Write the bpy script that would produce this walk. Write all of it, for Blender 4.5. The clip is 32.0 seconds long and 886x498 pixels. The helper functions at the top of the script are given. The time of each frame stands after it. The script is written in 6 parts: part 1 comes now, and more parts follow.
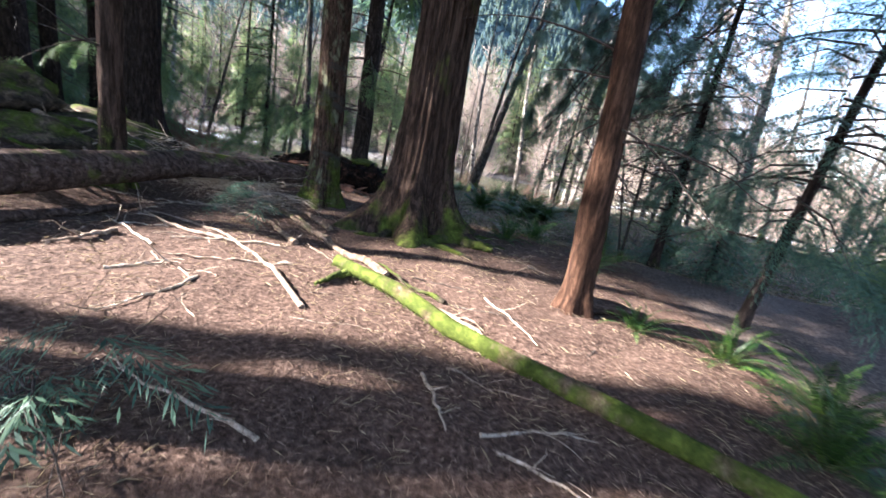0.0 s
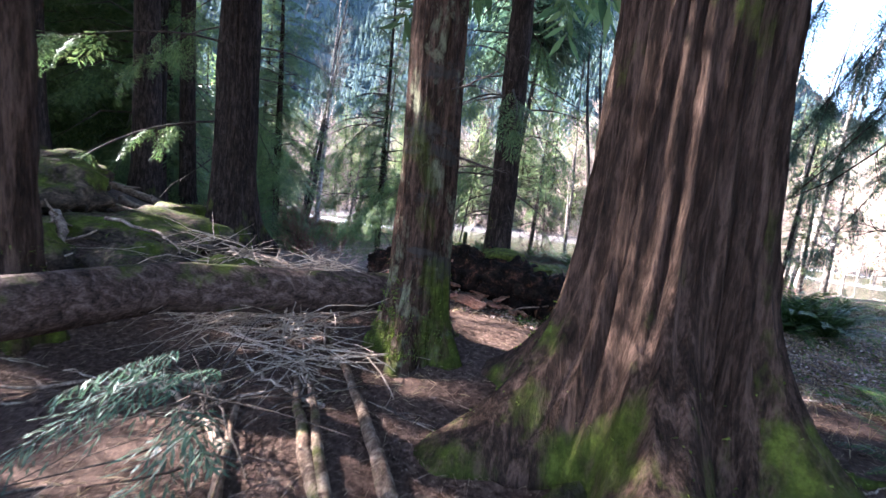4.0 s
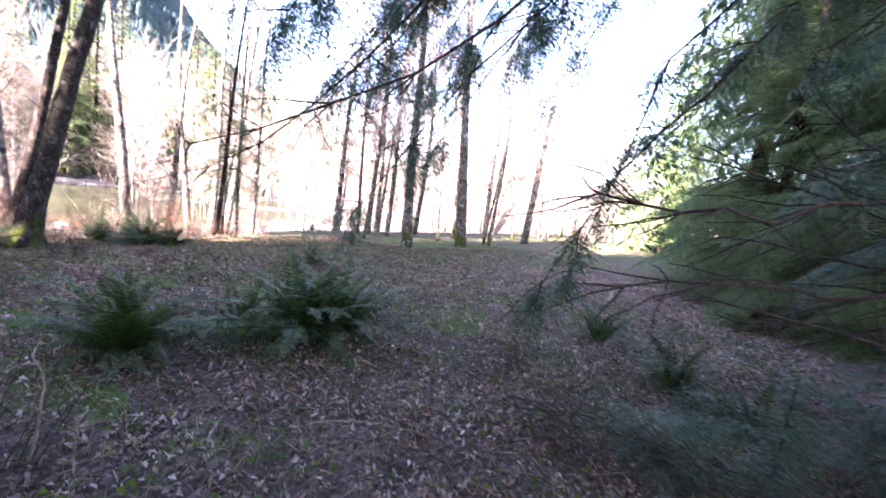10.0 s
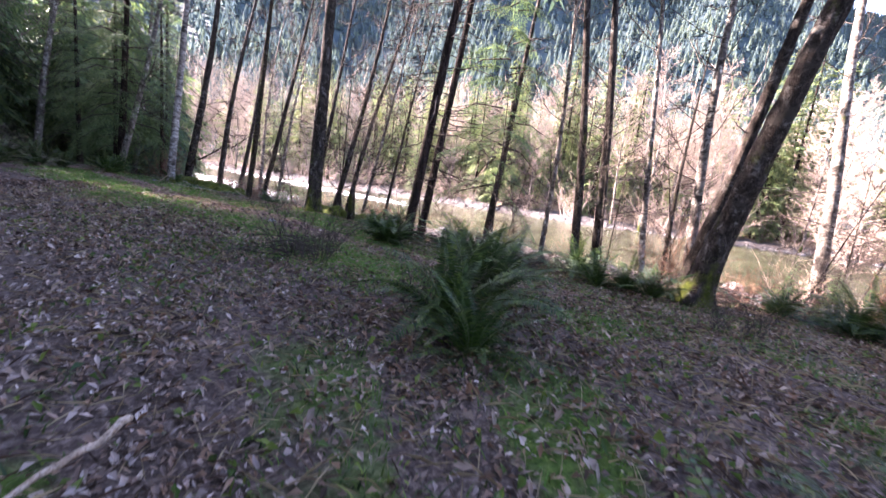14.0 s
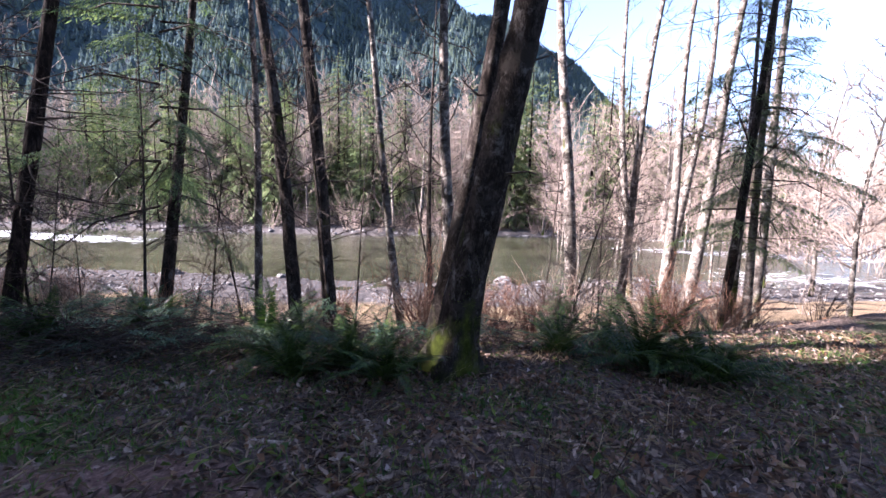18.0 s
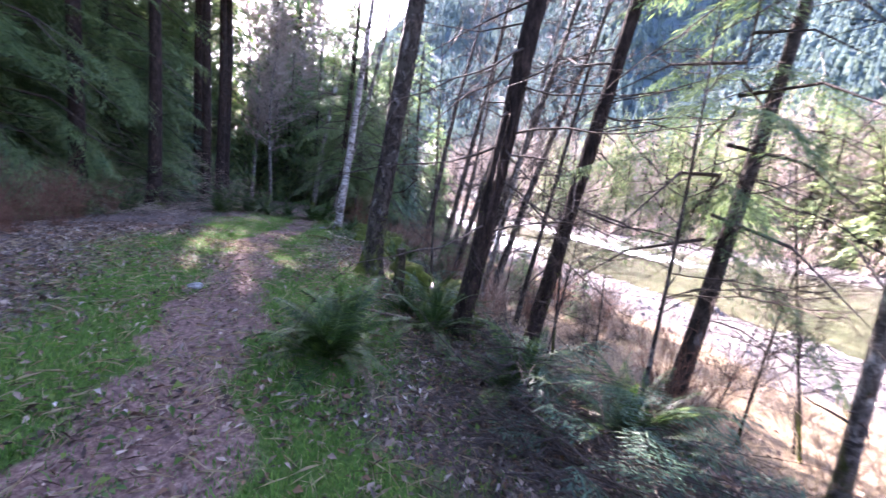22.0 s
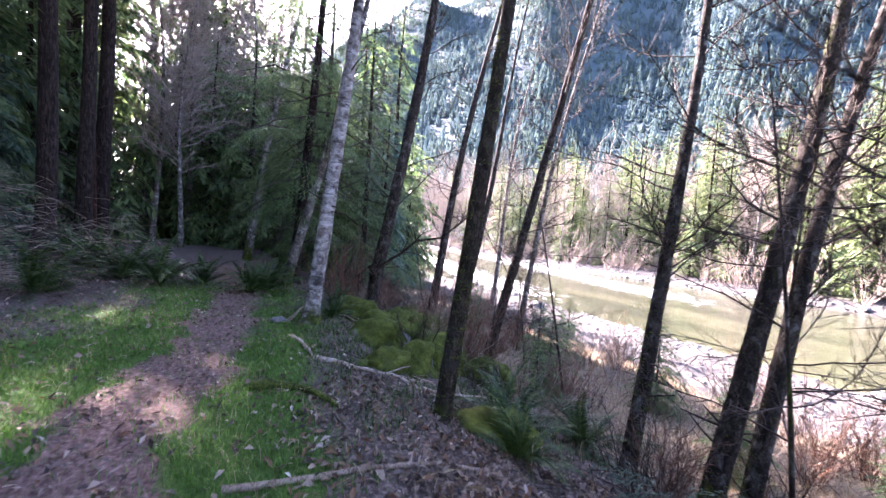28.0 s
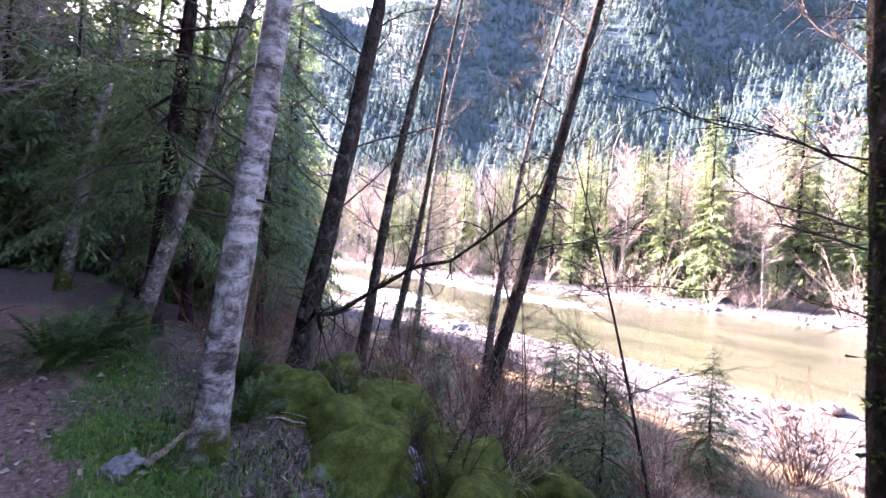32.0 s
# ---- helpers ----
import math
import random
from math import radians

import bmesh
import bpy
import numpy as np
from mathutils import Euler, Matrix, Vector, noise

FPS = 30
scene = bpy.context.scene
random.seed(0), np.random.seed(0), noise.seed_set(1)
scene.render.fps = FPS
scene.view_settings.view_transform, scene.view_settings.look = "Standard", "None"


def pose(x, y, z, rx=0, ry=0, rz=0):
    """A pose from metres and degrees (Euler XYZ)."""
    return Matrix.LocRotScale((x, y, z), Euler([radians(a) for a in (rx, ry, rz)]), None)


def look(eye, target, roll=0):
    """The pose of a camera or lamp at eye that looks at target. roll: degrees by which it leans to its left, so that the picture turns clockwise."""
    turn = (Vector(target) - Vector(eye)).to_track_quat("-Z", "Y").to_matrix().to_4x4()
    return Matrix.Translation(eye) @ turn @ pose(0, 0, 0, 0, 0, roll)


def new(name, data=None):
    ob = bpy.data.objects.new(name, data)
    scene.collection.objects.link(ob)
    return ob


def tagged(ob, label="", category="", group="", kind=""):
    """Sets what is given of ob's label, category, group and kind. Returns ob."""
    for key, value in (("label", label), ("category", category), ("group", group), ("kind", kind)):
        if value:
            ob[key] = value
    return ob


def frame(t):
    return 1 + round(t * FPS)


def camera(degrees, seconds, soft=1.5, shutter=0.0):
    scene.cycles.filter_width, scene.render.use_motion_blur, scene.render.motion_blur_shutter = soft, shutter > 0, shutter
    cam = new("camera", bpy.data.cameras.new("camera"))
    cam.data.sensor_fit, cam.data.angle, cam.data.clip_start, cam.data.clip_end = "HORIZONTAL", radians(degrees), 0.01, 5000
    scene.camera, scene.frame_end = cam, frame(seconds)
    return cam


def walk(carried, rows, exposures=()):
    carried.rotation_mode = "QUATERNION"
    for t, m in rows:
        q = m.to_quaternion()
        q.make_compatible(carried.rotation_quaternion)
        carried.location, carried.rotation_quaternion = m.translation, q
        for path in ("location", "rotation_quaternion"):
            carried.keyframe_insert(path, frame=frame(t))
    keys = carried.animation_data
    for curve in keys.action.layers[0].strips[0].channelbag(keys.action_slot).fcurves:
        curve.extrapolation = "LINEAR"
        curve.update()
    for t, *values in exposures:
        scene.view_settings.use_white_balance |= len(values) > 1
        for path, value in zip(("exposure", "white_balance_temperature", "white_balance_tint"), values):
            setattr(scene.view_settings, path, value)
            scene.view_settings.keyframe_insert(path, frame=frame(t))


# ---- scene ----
cam = camera(94.5, 32.0, shutter=0.25)
PATH = [
    (0.0, pose(-0.463, -16.984, 0.663, 75.00, -9.98, 1.46)),
    (0.5, pose(-0.571, -16.466, 0.643, 77.94, -7.83, 10.57)),
    (1.0, pose(-0.752, -15.967, 0.600, 77.10, -4.97, 23.29)),
    (1.5, pose(-0.854, -15.415, 0.570, 75.81, -4.35, 27.37)),
    (2.0, pose(-0.994, -14.821, 0.456, 74.79, -2.98, 26.17)),
    (2.5, pose(-1.004, -14.201, 0.389, 74.13, -1.33, 24.84)),
    (3.0, pose(-1.005, -13.615, 0.488, 78.06, -8.30, 24.26)),
    (3.5, pose(-1.176, -13.066, 0.510, 81.63, -6.53, 22.80)),
    (5.5, pose(-1.635, -10.54, 0.492, 84.22, -4.37, 19.9)),
    (6.0, pose(-1.915, -9.74, 0.517, 82.54, -6.27, 17.0)),
    (6.5, pose(-2.100, -8.905, 0.687, 78.63, -4.27, 8.5)),
    (7.0, pose(-2.178, -8.289, 0.869, 81.14, -1.68, -8.53)),
    (7.5, pose(-1.968, -7.886, 0.831, 81.41, -0.92, -25.53)),
    (8.0, pose(-1.736, -7.499, 0.817, 79.49, -4.09, -39.89)),
    (8.5, pose(-1.348, -7.192, 0.785, 80.67, -4.96, -50.52)),
    (9.0, pose(-0.903, -6.953, 0.703, 77.40, -4.56, -56.49)),
    (9.5, pose(-0.545, -6.688, 0.582, 76.22, -10.59, -52.84)),
    (10.0, pose(-0.241, -6.254, 0.514, 82.19, -7.86, -50.57)),
    (10.5, pose(0.071, -5.708, 0.403, 82.13, -8.09, -35.30)),
    (11.0, pose(0.279, -5.179, 0.234, 77.96, -11.65, -25.19)),
    (11.5, pose(0.447, -4.497, 0.092, 74.86, -10.27, -17.36)),
    (12.0, pose(0.658, -3.949, -0.092, 81.14, -12.55, -8.57)),
    (12.5, pose(0.736, -3.405, -0.250, 76.62, -11.45, -3.88)),
    (13.0, pose(0.702, -2.806, -0.416, 72.13, -9.56, 9.54)),
    (13.5, pose(0.600, -2.225, -0.372, 75.24, -10.37, 25.57)),
    (15.5, pose(-0.272, 0.099, 0.247, 84.45, -2.58, 29.95)),
    (16.0, pose(-0.263, 0.824, 0.232, 83.56, -1.77, 23.05)),
    (16.5, pose(-0.070, 1.406, 0.103, 85.57, -1.55, 17.48)),
    (17.0, pose(0.247, 1.872, 0.012, 83.84, -2.43, 8.05)),
    (17.5, pose(0.605, 2.376, -0.067, 83.16, 0.76, 1.21)),
    (18.0, pose(1.009, 2.737, -0.141, 83.63, -1.29, 0.61)),
    (18.5, pose(1.189, 2.951, -0.057, 84.47, -2.02, 1.86)),
    (19.0, pose(1.113, 3.353, -0.086, 80.67, -0.21, 2.06)),
    (19.5, pose(0.947, 3.850, -0.080, 82.14, -1.96, 11.31)),
    (20.0, pose(0.724, 4.282, -0.123, 81.31, -2.11, 21.79)),
    (20.5, pose(0.460, 4.762, -0.114, 81.04, -4.45, 32.84)),
    (21.0, pose(-0.063, 5.116, -0.105, 81.53, -5.78, 45.74)),
    (21.5, pose(-0.396, 5.373, -0.050, 81.95, -2.62, 57.07)),
    (22.0, pose(-0.785, 5.567, -0.083, 82.75, -5.36, 69.45)),
    (22.5, pose(-1.200, 5.520, -0.017, 82.52, -3.32, 80.29)),
    (23.0, pose(-1.847, 5.390, 0.077, 84.58, -2.17, 80.56)),
    (23.5, pose(-2.384, 5.258, 0.080, 84.85, -2.54, 79.60)),
    (24.0, pose(-2.955, 5.117, 0.116, 85.01, -2.23, 78.28)),
    (24.5, pose(-3.553, 4.881, 0.132, 84.25, -3.43, 74.73)),
    (25.0, pose(-4.152, 4.727, 0.249, 84.90, -3.42, 68.61)),
    (25.5, pose(-4.818, 4.667, 0.240, 85.49, -3.27, 69.06)),
    (26.0, pose(-5.485, 4.679, 0.202, 84.57, -3.50, 67.06)),
    (26.5, pose(-6.254, 4.859, 0.235, 85.61, -2.64, 63.63)),
    (28.5, pose(-10.033, 5.972, 0.048, 89.07, -4.10, 59.16)),
    (29.0, pose(-10.513, 6.042, 0.035, 92.01, -2.89, 54.86)),
    (29.5, pose(-10.955, 6.096, 0.032, 92.38, -3.30, 50.72)),
    (30.0, pose(-11.405, 6.141, 0.046, 90.31, -0.26, 50.47)),
    (30.5, pose(-11.871, 6.149, 0.041, 87.02, -3.08, 50.93)),
    (31.0, pose(-12.260, 6.222, 0.075, 87.85, -3.47, 48.60)),
    (31.5, pose(-12.738, 6.286, 0.090, 89.08, -4.07, 48.38)),
    (32.0, pose(-13.164, 6.245, 0.085, 90.05, -3.73, 44.12)),
]
# seconds, stops, white balance
EXPOSURES = [(t, e, k, q) for t, e, k, q in ((0.0, 3.95, 5800.0, 14.0), (2.0, 4.05, 5700.0, 16.0), (3.5, 4.45, 5700.0, 18.0), (5.5, 5.25, 5900.0, 30.0), (6.0, 5.2, 5800.0, 30.0), (6.5, 5.0, 5700.0, 30.0), (8.0, 4.65, 6100.0, 34.0), (9.0, 4.95, 6200.0, 36.0), (10.0, 4.95, 6300.0, 36.0), (11.0, 4.4, 6400.0, 36.0), (13.5, 4.6, 6600.0, 36.0), (15.5, 4.4, 6200.0, 38.0), (16.3, 4.2, 6000.0, 38.0), (17.0, 3.6, 5800.0, 30.0), (18.2, 3.2, 5850.0, 30.0), (19.5, 3.05, 5900.0, 29.0), (20.2, 3.6, 6000.0, 32.0), (21.0, 4.35, 6000.0, 36.0), (22.0, 5.02, 6000.0, 37.0), (24.0, 5.17, 6100.0, 37.0), (26.5, 4.92, 6200.0, 35.0), (28.5, 4.77, 6050.0, 37.0), (30.0, 4.7, 6200.0, 41.0), (31.0, 4.87, 6300.0, 42.0), (32.0, 4.87, 6250.0, 43.0))]
walk(cam, PATH, EXPOSURES)

# ---- world, sun and exposure ----
SUN_AZ, SUN_EL = 95.0, 31.0   # degrees, azimuth to the left of +y
SUN_DIR = Vector((-math.sin(radians(SUN_AZ)) * math.cos(radians(SUN_EL)), math.cos(radians(SUN_AZ)) * math.cos(radians(SUN_EL)), math.sin(radians(SUN_EL))))
world = bpy.data.worlds.new("sky")
scene.world = world
world.use_nodes = True
wn = world.node_tree.nodes
sky = wn.new("ShaderNodeTexSky")
sky.sky_type = "NISHITA"
sky.sun_disc = False
sky.sun_elevation = radians(SUN_EL)
sky.sun_rotation = radians(-SUN_AZ)
sky.air_density, sky.dust_density, sky.ozone_density = 1.0, 1.2, 1.5
world.node_tree.links.new(sky.outputs[0], wn["Background"].inputs[0])
wn["Background"].inputs[1].default_value = 0.072
sun = new("sun", bpy.data.lights.new("sun", "SUN"))
sun.data.energy, sun.data.angle, sun.data.color = 5.0, radians(0.6), (1.0, 0.93, 0.82)
sun.matrix_world = look((0, 0, 60), Vector((0, 0, 60)) - SUN_DIR)

# ---- ground shape ----
def ss(a, b, v):
    q = np.clip((np.asarray(v, float) - a) / (b - a), 0, 1)
    return q * q * (3 - 2 * q)


def edge(x):
    return 7.2 + 1.3 * ss(-8, -2, x) + 2.5 * ss(3, 12, x) + 0.6 * ss(10, 20, -np.asarray(x, float))


AZ_KEYS = (-180, -60, -45, -35, -25, -15, -8, 0, 10, 25, 50, 65, 80, 100, 180)
AZ_RISE = (0, 1, 2, 4, 9, 16, 20, 25, 30, 33, 30, 26, 18, 4, 0)


def mountain(x, y):
    az = np.degrees(np.arctan2(-x, y))
    r = np.hypot(x, y)
    rise = np.tan(np.radians(np.interp(az, AZ_KEYS, AZ_RISE)))
    bumps = 1 + 0.06 * np.sin(az * 0.23 + r * 0.004) + 0.03 * np.sin(az * 0.61 - r * 0.006)
    return 1400 * rise * ss(150, 1500, r) ** 0.9 * bumps


def ground_z(x, y):
    """Height of the ground, metres."""
    x, y = np.asarray(x, float), np.asarray(y, float)
    z = -1.66 + 0.66 * (1 - ss(-9, -5, y)) + 0.1 * ss(3, 9, -x) * ss(-2, 2, y)
    z = z - (0.2 + 0.3 * ss(-9, -4, x)) * ss(2, 8.5, y)
    z = z + 0.25 * np.exp(-((x + 2.7) / 1.5) ** 2 - ((y + 8.0) / 1.3) ** 2)
    z = z + 0.75 * np.exp(-((x + 3.4) / 1.7) ** 2 - ((y + 5.9) / 1.0) ** 2)
    z = z - 0.4 * ss(0, 8, x) * (1 - ss(-9, -3, y))
    z = z + 0.22 * np.clip(-5 - x, 0, 40) * (1 - ss(-6.5, -1.5, y)) * (1 - 0.5 * ss(10, 40, -x))
    v = y - edge(x)
    w = np.clip(v, 0, None)
    z = z - 0.34 * np.minimum(w, 4.8) * ss(-0.2, 1.2, v) - 0.7 * ss(4.8, 15, v)
    z = z - 1.6 * ss(16.5, 20, v) * (1 - ss(45, 49, v)) + 0.10 * np.clip(v - 49, 0, 120) * ss(49, 60, v)
    return z + mountain(x, y)


def rough_z(x, y):
    """The ground with its small unevenness."""
    n = 0.035 * np.sin(x * 2.1 + 1.3 * np.sin(y * 1.7)) * np.sin(y * 2.3 + 0.9 * np.sin(x * 1.9))
    n = n + 0.018 * np.sin(x * 6.3 + 2 * np.sin(y * 4.1)) * np.sin(y * 5.7 + 1.5 * np.sin(x * 5.3))
    n = n + 0.009 * np.sin(x * 15 + 3 * np.sin(y * 9)) * np.sin(y * 17 + 2 * np.sin(x * 13))
    far = 1 + 5 * ss(4.5, 7, np.asarray(y, float) - edge(x)) * ss(-40, -20, -np.abs(np.asarray(x, float)))
    return ground_z(x, y) + n * np.minimum(far, 2.5)


def gz(x, y):
    return float(rough_z(x, y))


def trail_y(x):
    """The middle line of the trail, for x below 1."""
    return 4.85 + 0.07 * np.sin(np.asarray(x, float) * 0.6 + 1) + 1.15 * ss(11, 17, -np.asarray(x, float)) + 0.5 * ss(17, 22, -np.asarray(x, float)) - 0.4 * ss(-3, 2, np.asarray(x, float))


# ---- materials ----
def nodes_of(name):
    m = bpy.data.materials.new(name)
    m.use_nodes = True
    return m, m.node_tree.nodes, m.node_tree.links, m.node_tree.nodes["Principled BSDF"]


def ramp(n, stops):
    r = n.new("ShaderNodeValToRGB")
    el = r.color_ramp.elements
    while len(el) < len(stops):
        el.new(0.5)
    for e, (p, c) in zip(el, stops):
        e.position, e.color = p, (*c, 1)
    return r


def noise_node(n, l, vec, scale, detail=5.0, rough=0.6, distort=0.0):
    t = n.new("ShaderNodeTexNoise")
    t.inputs["Scale"].default_value, t.inputs["Detail"].default_value = scale, detail
    t.inputs["Roughness"].default_value, t.inputs["Distortion"].default_value = rough, distort
    l.new(vec, t.inputs["Vector"])
    return t


def stretched(n, l, stretch, coord="Object"):
    tc, mp = n.new("ShaderNodeTexCoord"), n.new("ShaderNodeMapping")
    mp.inputs["Scale"].default_value = stretch
    info, add = n.new("ShaderNodeObjectInfo"), n.new("ShaderNodeVectorMath")
    add.operation = "ADD"
    mul = n.new("ShaderNodeMath")
    mul.operation, mul.inputs[1].default_value = "MULTIPLY", 37.0
    l.new(info.outputs["Random"], mul.inputs[0])
    l.new(tc.outputs[coord], add.inputs[0])
    l.new(mul.outputs[0], add.inputs[1])
    l.new(add.outputs[0], mp.inputs["Vector"])
    return tc, mp.outputs[0]


def mixc(n, l, fac, a, b, blend="MIX"):
    m = n.new("ShaderNodeMix")
    m.data_type, m.blend_type = "RGBA", blend
    for sock, val in ((m.inputs["Factor"], fac), (m.inputs["A"], a), (m.inputs["B"], b)):
        if isinstance(val, (int, float)):
            sock.default_value = val
        elif isinstance(val, tuple):
            sock.default_value = (*val, 1)
        else:
            l.new(val, sock)
    return m.outputs["Result"]


def bumped(n, l, b, height, strength, dist=0.02):
    bp = n.new("ShaderNodeBump")
    bp.inputs["Strength"].default_value, bp.inputs["Distance"].default_value = strength, dist
    l.new(height, bp.inputs["Height"])
    l.new(bp.outputs[0], b.inputs["Normal"])


def surface(name, stops, scale=8.0, stretch=(1, 1, 1), rough=0.85, bump=0.5, dist=0.02, fine=6.0):
    """A rough natural surface: two scales of noise through a colour ramp."""
    m, n, l, b = nodes_of(name)
    tc, vec = stretched(n, l, stretch)
    big, small = noise_node(n, l, vec, scale), noise_node(n, l, vec, scale * fine, 4.0, 0.7)
    mx = n.new("ShaderNodeMath")
    mx.operation = "MULTIPLY_ADD"
    mx.inputs[1].default_value = 0.55
    l.new(small.outputs["Fac"], mx.inputs[0])
    half = n.new("ShaderNodeMath")
    half.operation, half.inputs[1].default_value = "MULTIPLY", 0.5
    l.new(big.outputs["Fac"], half.inputs[0])
    l.new(half.outputs[0], mx.inputs[2])
    r = ramp(n, [(0.52 + (p - 0.5) * 0.55, c) for p, c in stops])
    l.new(mx.outputs[0], r.inputs[0])
    l.new(r.outputs[0], b.inputs["Base Color"])
    b.inputs["Roughness"].default_value = rough
    b.inputs["Specular IOR Level"].default_value = 0.12
    bumped(n, l, b, mx.outputs[0], bump, dist)
    return m


MOSS = ((0.3, (0.010, 0.014, 0.003)), (0.5, (0.040, 0.050, 0.009)), (0.7, (0.11, 0.125, 0.022)))


def bark(name, stops, scale, stretch, bump=0.9, dist=0.03, moss=0.0, moss_top=1.0, moss_all=0.0, bands=None):
    """Bark with moss climbing from the foot: moss is how much, moss_top how high; bands: pale and dark lichen bands."""
    m, n, l, b = nodes_of(name)
    tc, vec = stretched(n, l, stretch)
    big, small = noise_node(n, l, vec, scale, 6.0, 0.62, 0.6), noise_node(n, l, vec, scale * 5, 4.0, 0.7)
    mx = n.new("ShaderNodeMath")
    mx.operation, mx.inputs[1].default_value = "MULTIPLY_ADD", 0.4
    l.new(small.outputs["Fac"], mx.inputs[0])
    half = n.new("ShaderNodeMath")
    half.operation, half.inputs[1].default_value = "MULTIPLY", 0.65
    l.new(big.outputs["Fac"], half.inputs[0])
    l.new(half.outputs[0], mx.inputs[2])
    r = ramp(n, [(0.52 + (p - 0.5) * 0.55, c) for p, c in stops])
    l.new(mx.outputs[0], r.inputs[0])
    col = r.outputs[0]
    if bands:
        band_vec = stretched(n, l, bands[2])[1]
        bn = noise_node(n, l, band_vec, 2.2, 7.0, 0.72, 0.5)
        br = ramp(n, ((bands[0], (0, 0, 0)), (bands[0] + 0.14, (1, 1, 1))))
        l.new(bn.outputs["Fac"], br.inputs[0])
        col = mixc(n, l, br.outputs[0], col, bands[1])
        dn = noise_node(n, l, stretched(n, l, (1, 1, 2.5))[1], 1.1, 6.0, 0.7)
        dr = ramp(n, ((bands[3] if len(bands) > 3 else 0.56, (0, 0, 0)), ((bands[3] if len(bands) > 3 else 0.56) + 0.06, (1, 1, 1))))
        l.new(dn.outputs["Fac"], dr.inputs[0])
        col = mixc(n, l, dr.outputs[0], col, (0.035, 0.03, 0.025))
    if moss > 0 or moss_all > 0:
        sep = n.new("ShaderNodeSeparateXYZ")
        l.new(tc.outputs["Object"], sep.inputs[0])
        fall = n.new("ShaderNodeMapRange")
        fall.inputs["From Min"].default_value, fall.inputs["From Max"].default_value = 0.0, moss_top
        fall.inputs["To Min"].default_value, fall.inputs["To Max"].default_value = moss, moss_all
        l.new(sep.outputs["Z"], fall.inputs["Value"])
        mn = noise_node(n, l, stretched(n, l, (1, 1, 0.5))[1], 2.6, 5.0, 0.65)
        add = n.new("ShaderNodeMath")
        add.operation = "ADD"
        l.new(fall.outputs[0], add.inputs[0])
        l.new(mn.outputs["Fac"], add.inputs[1])
        mr = ramp(n, ((0.82, (0, 0, 0)), (0.96, (1, 1, 1))))
        l.new(add.outputs[0], mr.inputs[0])
        mossr = ramp(n, MOSS)
        l.new(noise_node(n, l, tc.outputs["Object"], 5, 9.0, 0.8).outputs["Fac"], mossr.inputs[0])
        col = mixc(n, l, mr.outputs[0], col, mossr.outputs[0])
    l.new(col, b.inputs["Base Color"])
    b.inputs["Roughness"].default_value = 0.92
    b.inputs["Specular IOR Level"].default_value = 0.06
    bumped(n, l, b, mx.outputs[0], bump, dist)
    return m


def leafy(name, stops, through_light=0.35, rough=0.55, scale=3.0, gloss=0.2):
    """Thin leaves that let some light through."""
    m, n, l, b = nodes_of(name)
    geo = n.new("ShaderNodeNewGeometry")
    tc, vec = stretched(n, l, (1, 1, 1))
    nz = noise_node(n, l, vec, scale, 3.0)
    add = n.new("ShaderNodeMath")
    add.operation, add.inputs[1].default_value = "MULTIPLY_ADD", 0.5
    l.new(geo.outputs["Random Per Island"], add.inputs[0])
    half = n.new("ShaderNodeMath")
    half.operation, half.inputs[1].default_value = "MULTIPLY", 0.5
    l.new(nz.outputs["Fac"], half.inputs[0])
    l.new(half.outputs[0], add.inputs[2])
    r = ramp(n, stops)
    l.new(add.outputs[0], r.inputs[0])
    l.new(r.outputs[0], b.inputs["Base Color"])
    b.inputs["Roughness"].default_value = rough
    b.inputs["Specular IOR Level"].default_value = gloss
    tr, mix, out = n.new("ShaderNodeBsdfTranslucent"), n.new("ShaderNodeMixShader"), n["Material Output"]
    l.new(r.outputs[0], tr.inputs["Color"])
    mix.inputs[0].default_value = through_light
    l.new(b.outputs[0], mix.inputs[1])
    l.new(tr.outputs[0], mix.inputs[2])
    l.new(mix.outputs[0], out.inputs["Surface"])
    return m


M = {}
M["cedar"] = bark("cedar_bark", ((0.25, (0.006, 0.004, 0.003)), (0.48, (0.023, 0.014, 0.010)), (0.75, (0.075, 0.047, 0.034))), 5.0, (3, 3, 0.35), 1.0, 0.04, moss=0.39, moss_top=0.9, moss_all=0.22)
M["cedar_moss"] = bark("mossy_cedar_bark", ((0.25, (0.006, 0.004, 0.003)), (0.48, (0.026, 0.015, 0.010)), (0.75, (0.085, 0.05, 0.034))), 5.0, (3, 3, 0.6), 1.0, 0.05, moss=0.42, moss_top=0.9, moss_all=0.25, bands=(0.53, (0.14, 0.14, 0.085), (2.4, 2.4, 1.2)))
M["cedar_bare"] = bark("red_bark", ((0.25, (0.008, 0.004, 0.003)), (0.5, (0.026, 0.013, 0.008)), (0.75, (0.078, 0.041, 0.025))), 6.0, (3, 3, 0.4), 0.9, 0.03, moss=0.2, moss_top=0.6)
M["conifer"] = bark("conifer_bark", ((0.25, (0.005, 0.0036, 0.003)), (0.5, (0.017, 0.012, 0.010)), (0.78, (0.06, 0.042, 0.034))), 7.0, (2.5, 2.5, 0.6), 0.9, 0.03, moss=0.35, moss_top=1.2, moss_all=0.10)
M["alder"] = bark("alder_bark", ((0.25, (0.025, 0.021, 0.017)), (0.5, (0.085, 0.072, 0.06)), (0.75, (0.2, 0.175, 0.15))), 6.0, (1.5, 1.5, 1.2), 0.7, 0.025, moss=0.46, moss_top=1.6, moss_all=0.2, bands=(0.52, (0.40, 0.37, 0.32), (2.2, 2.2, 1.7)))
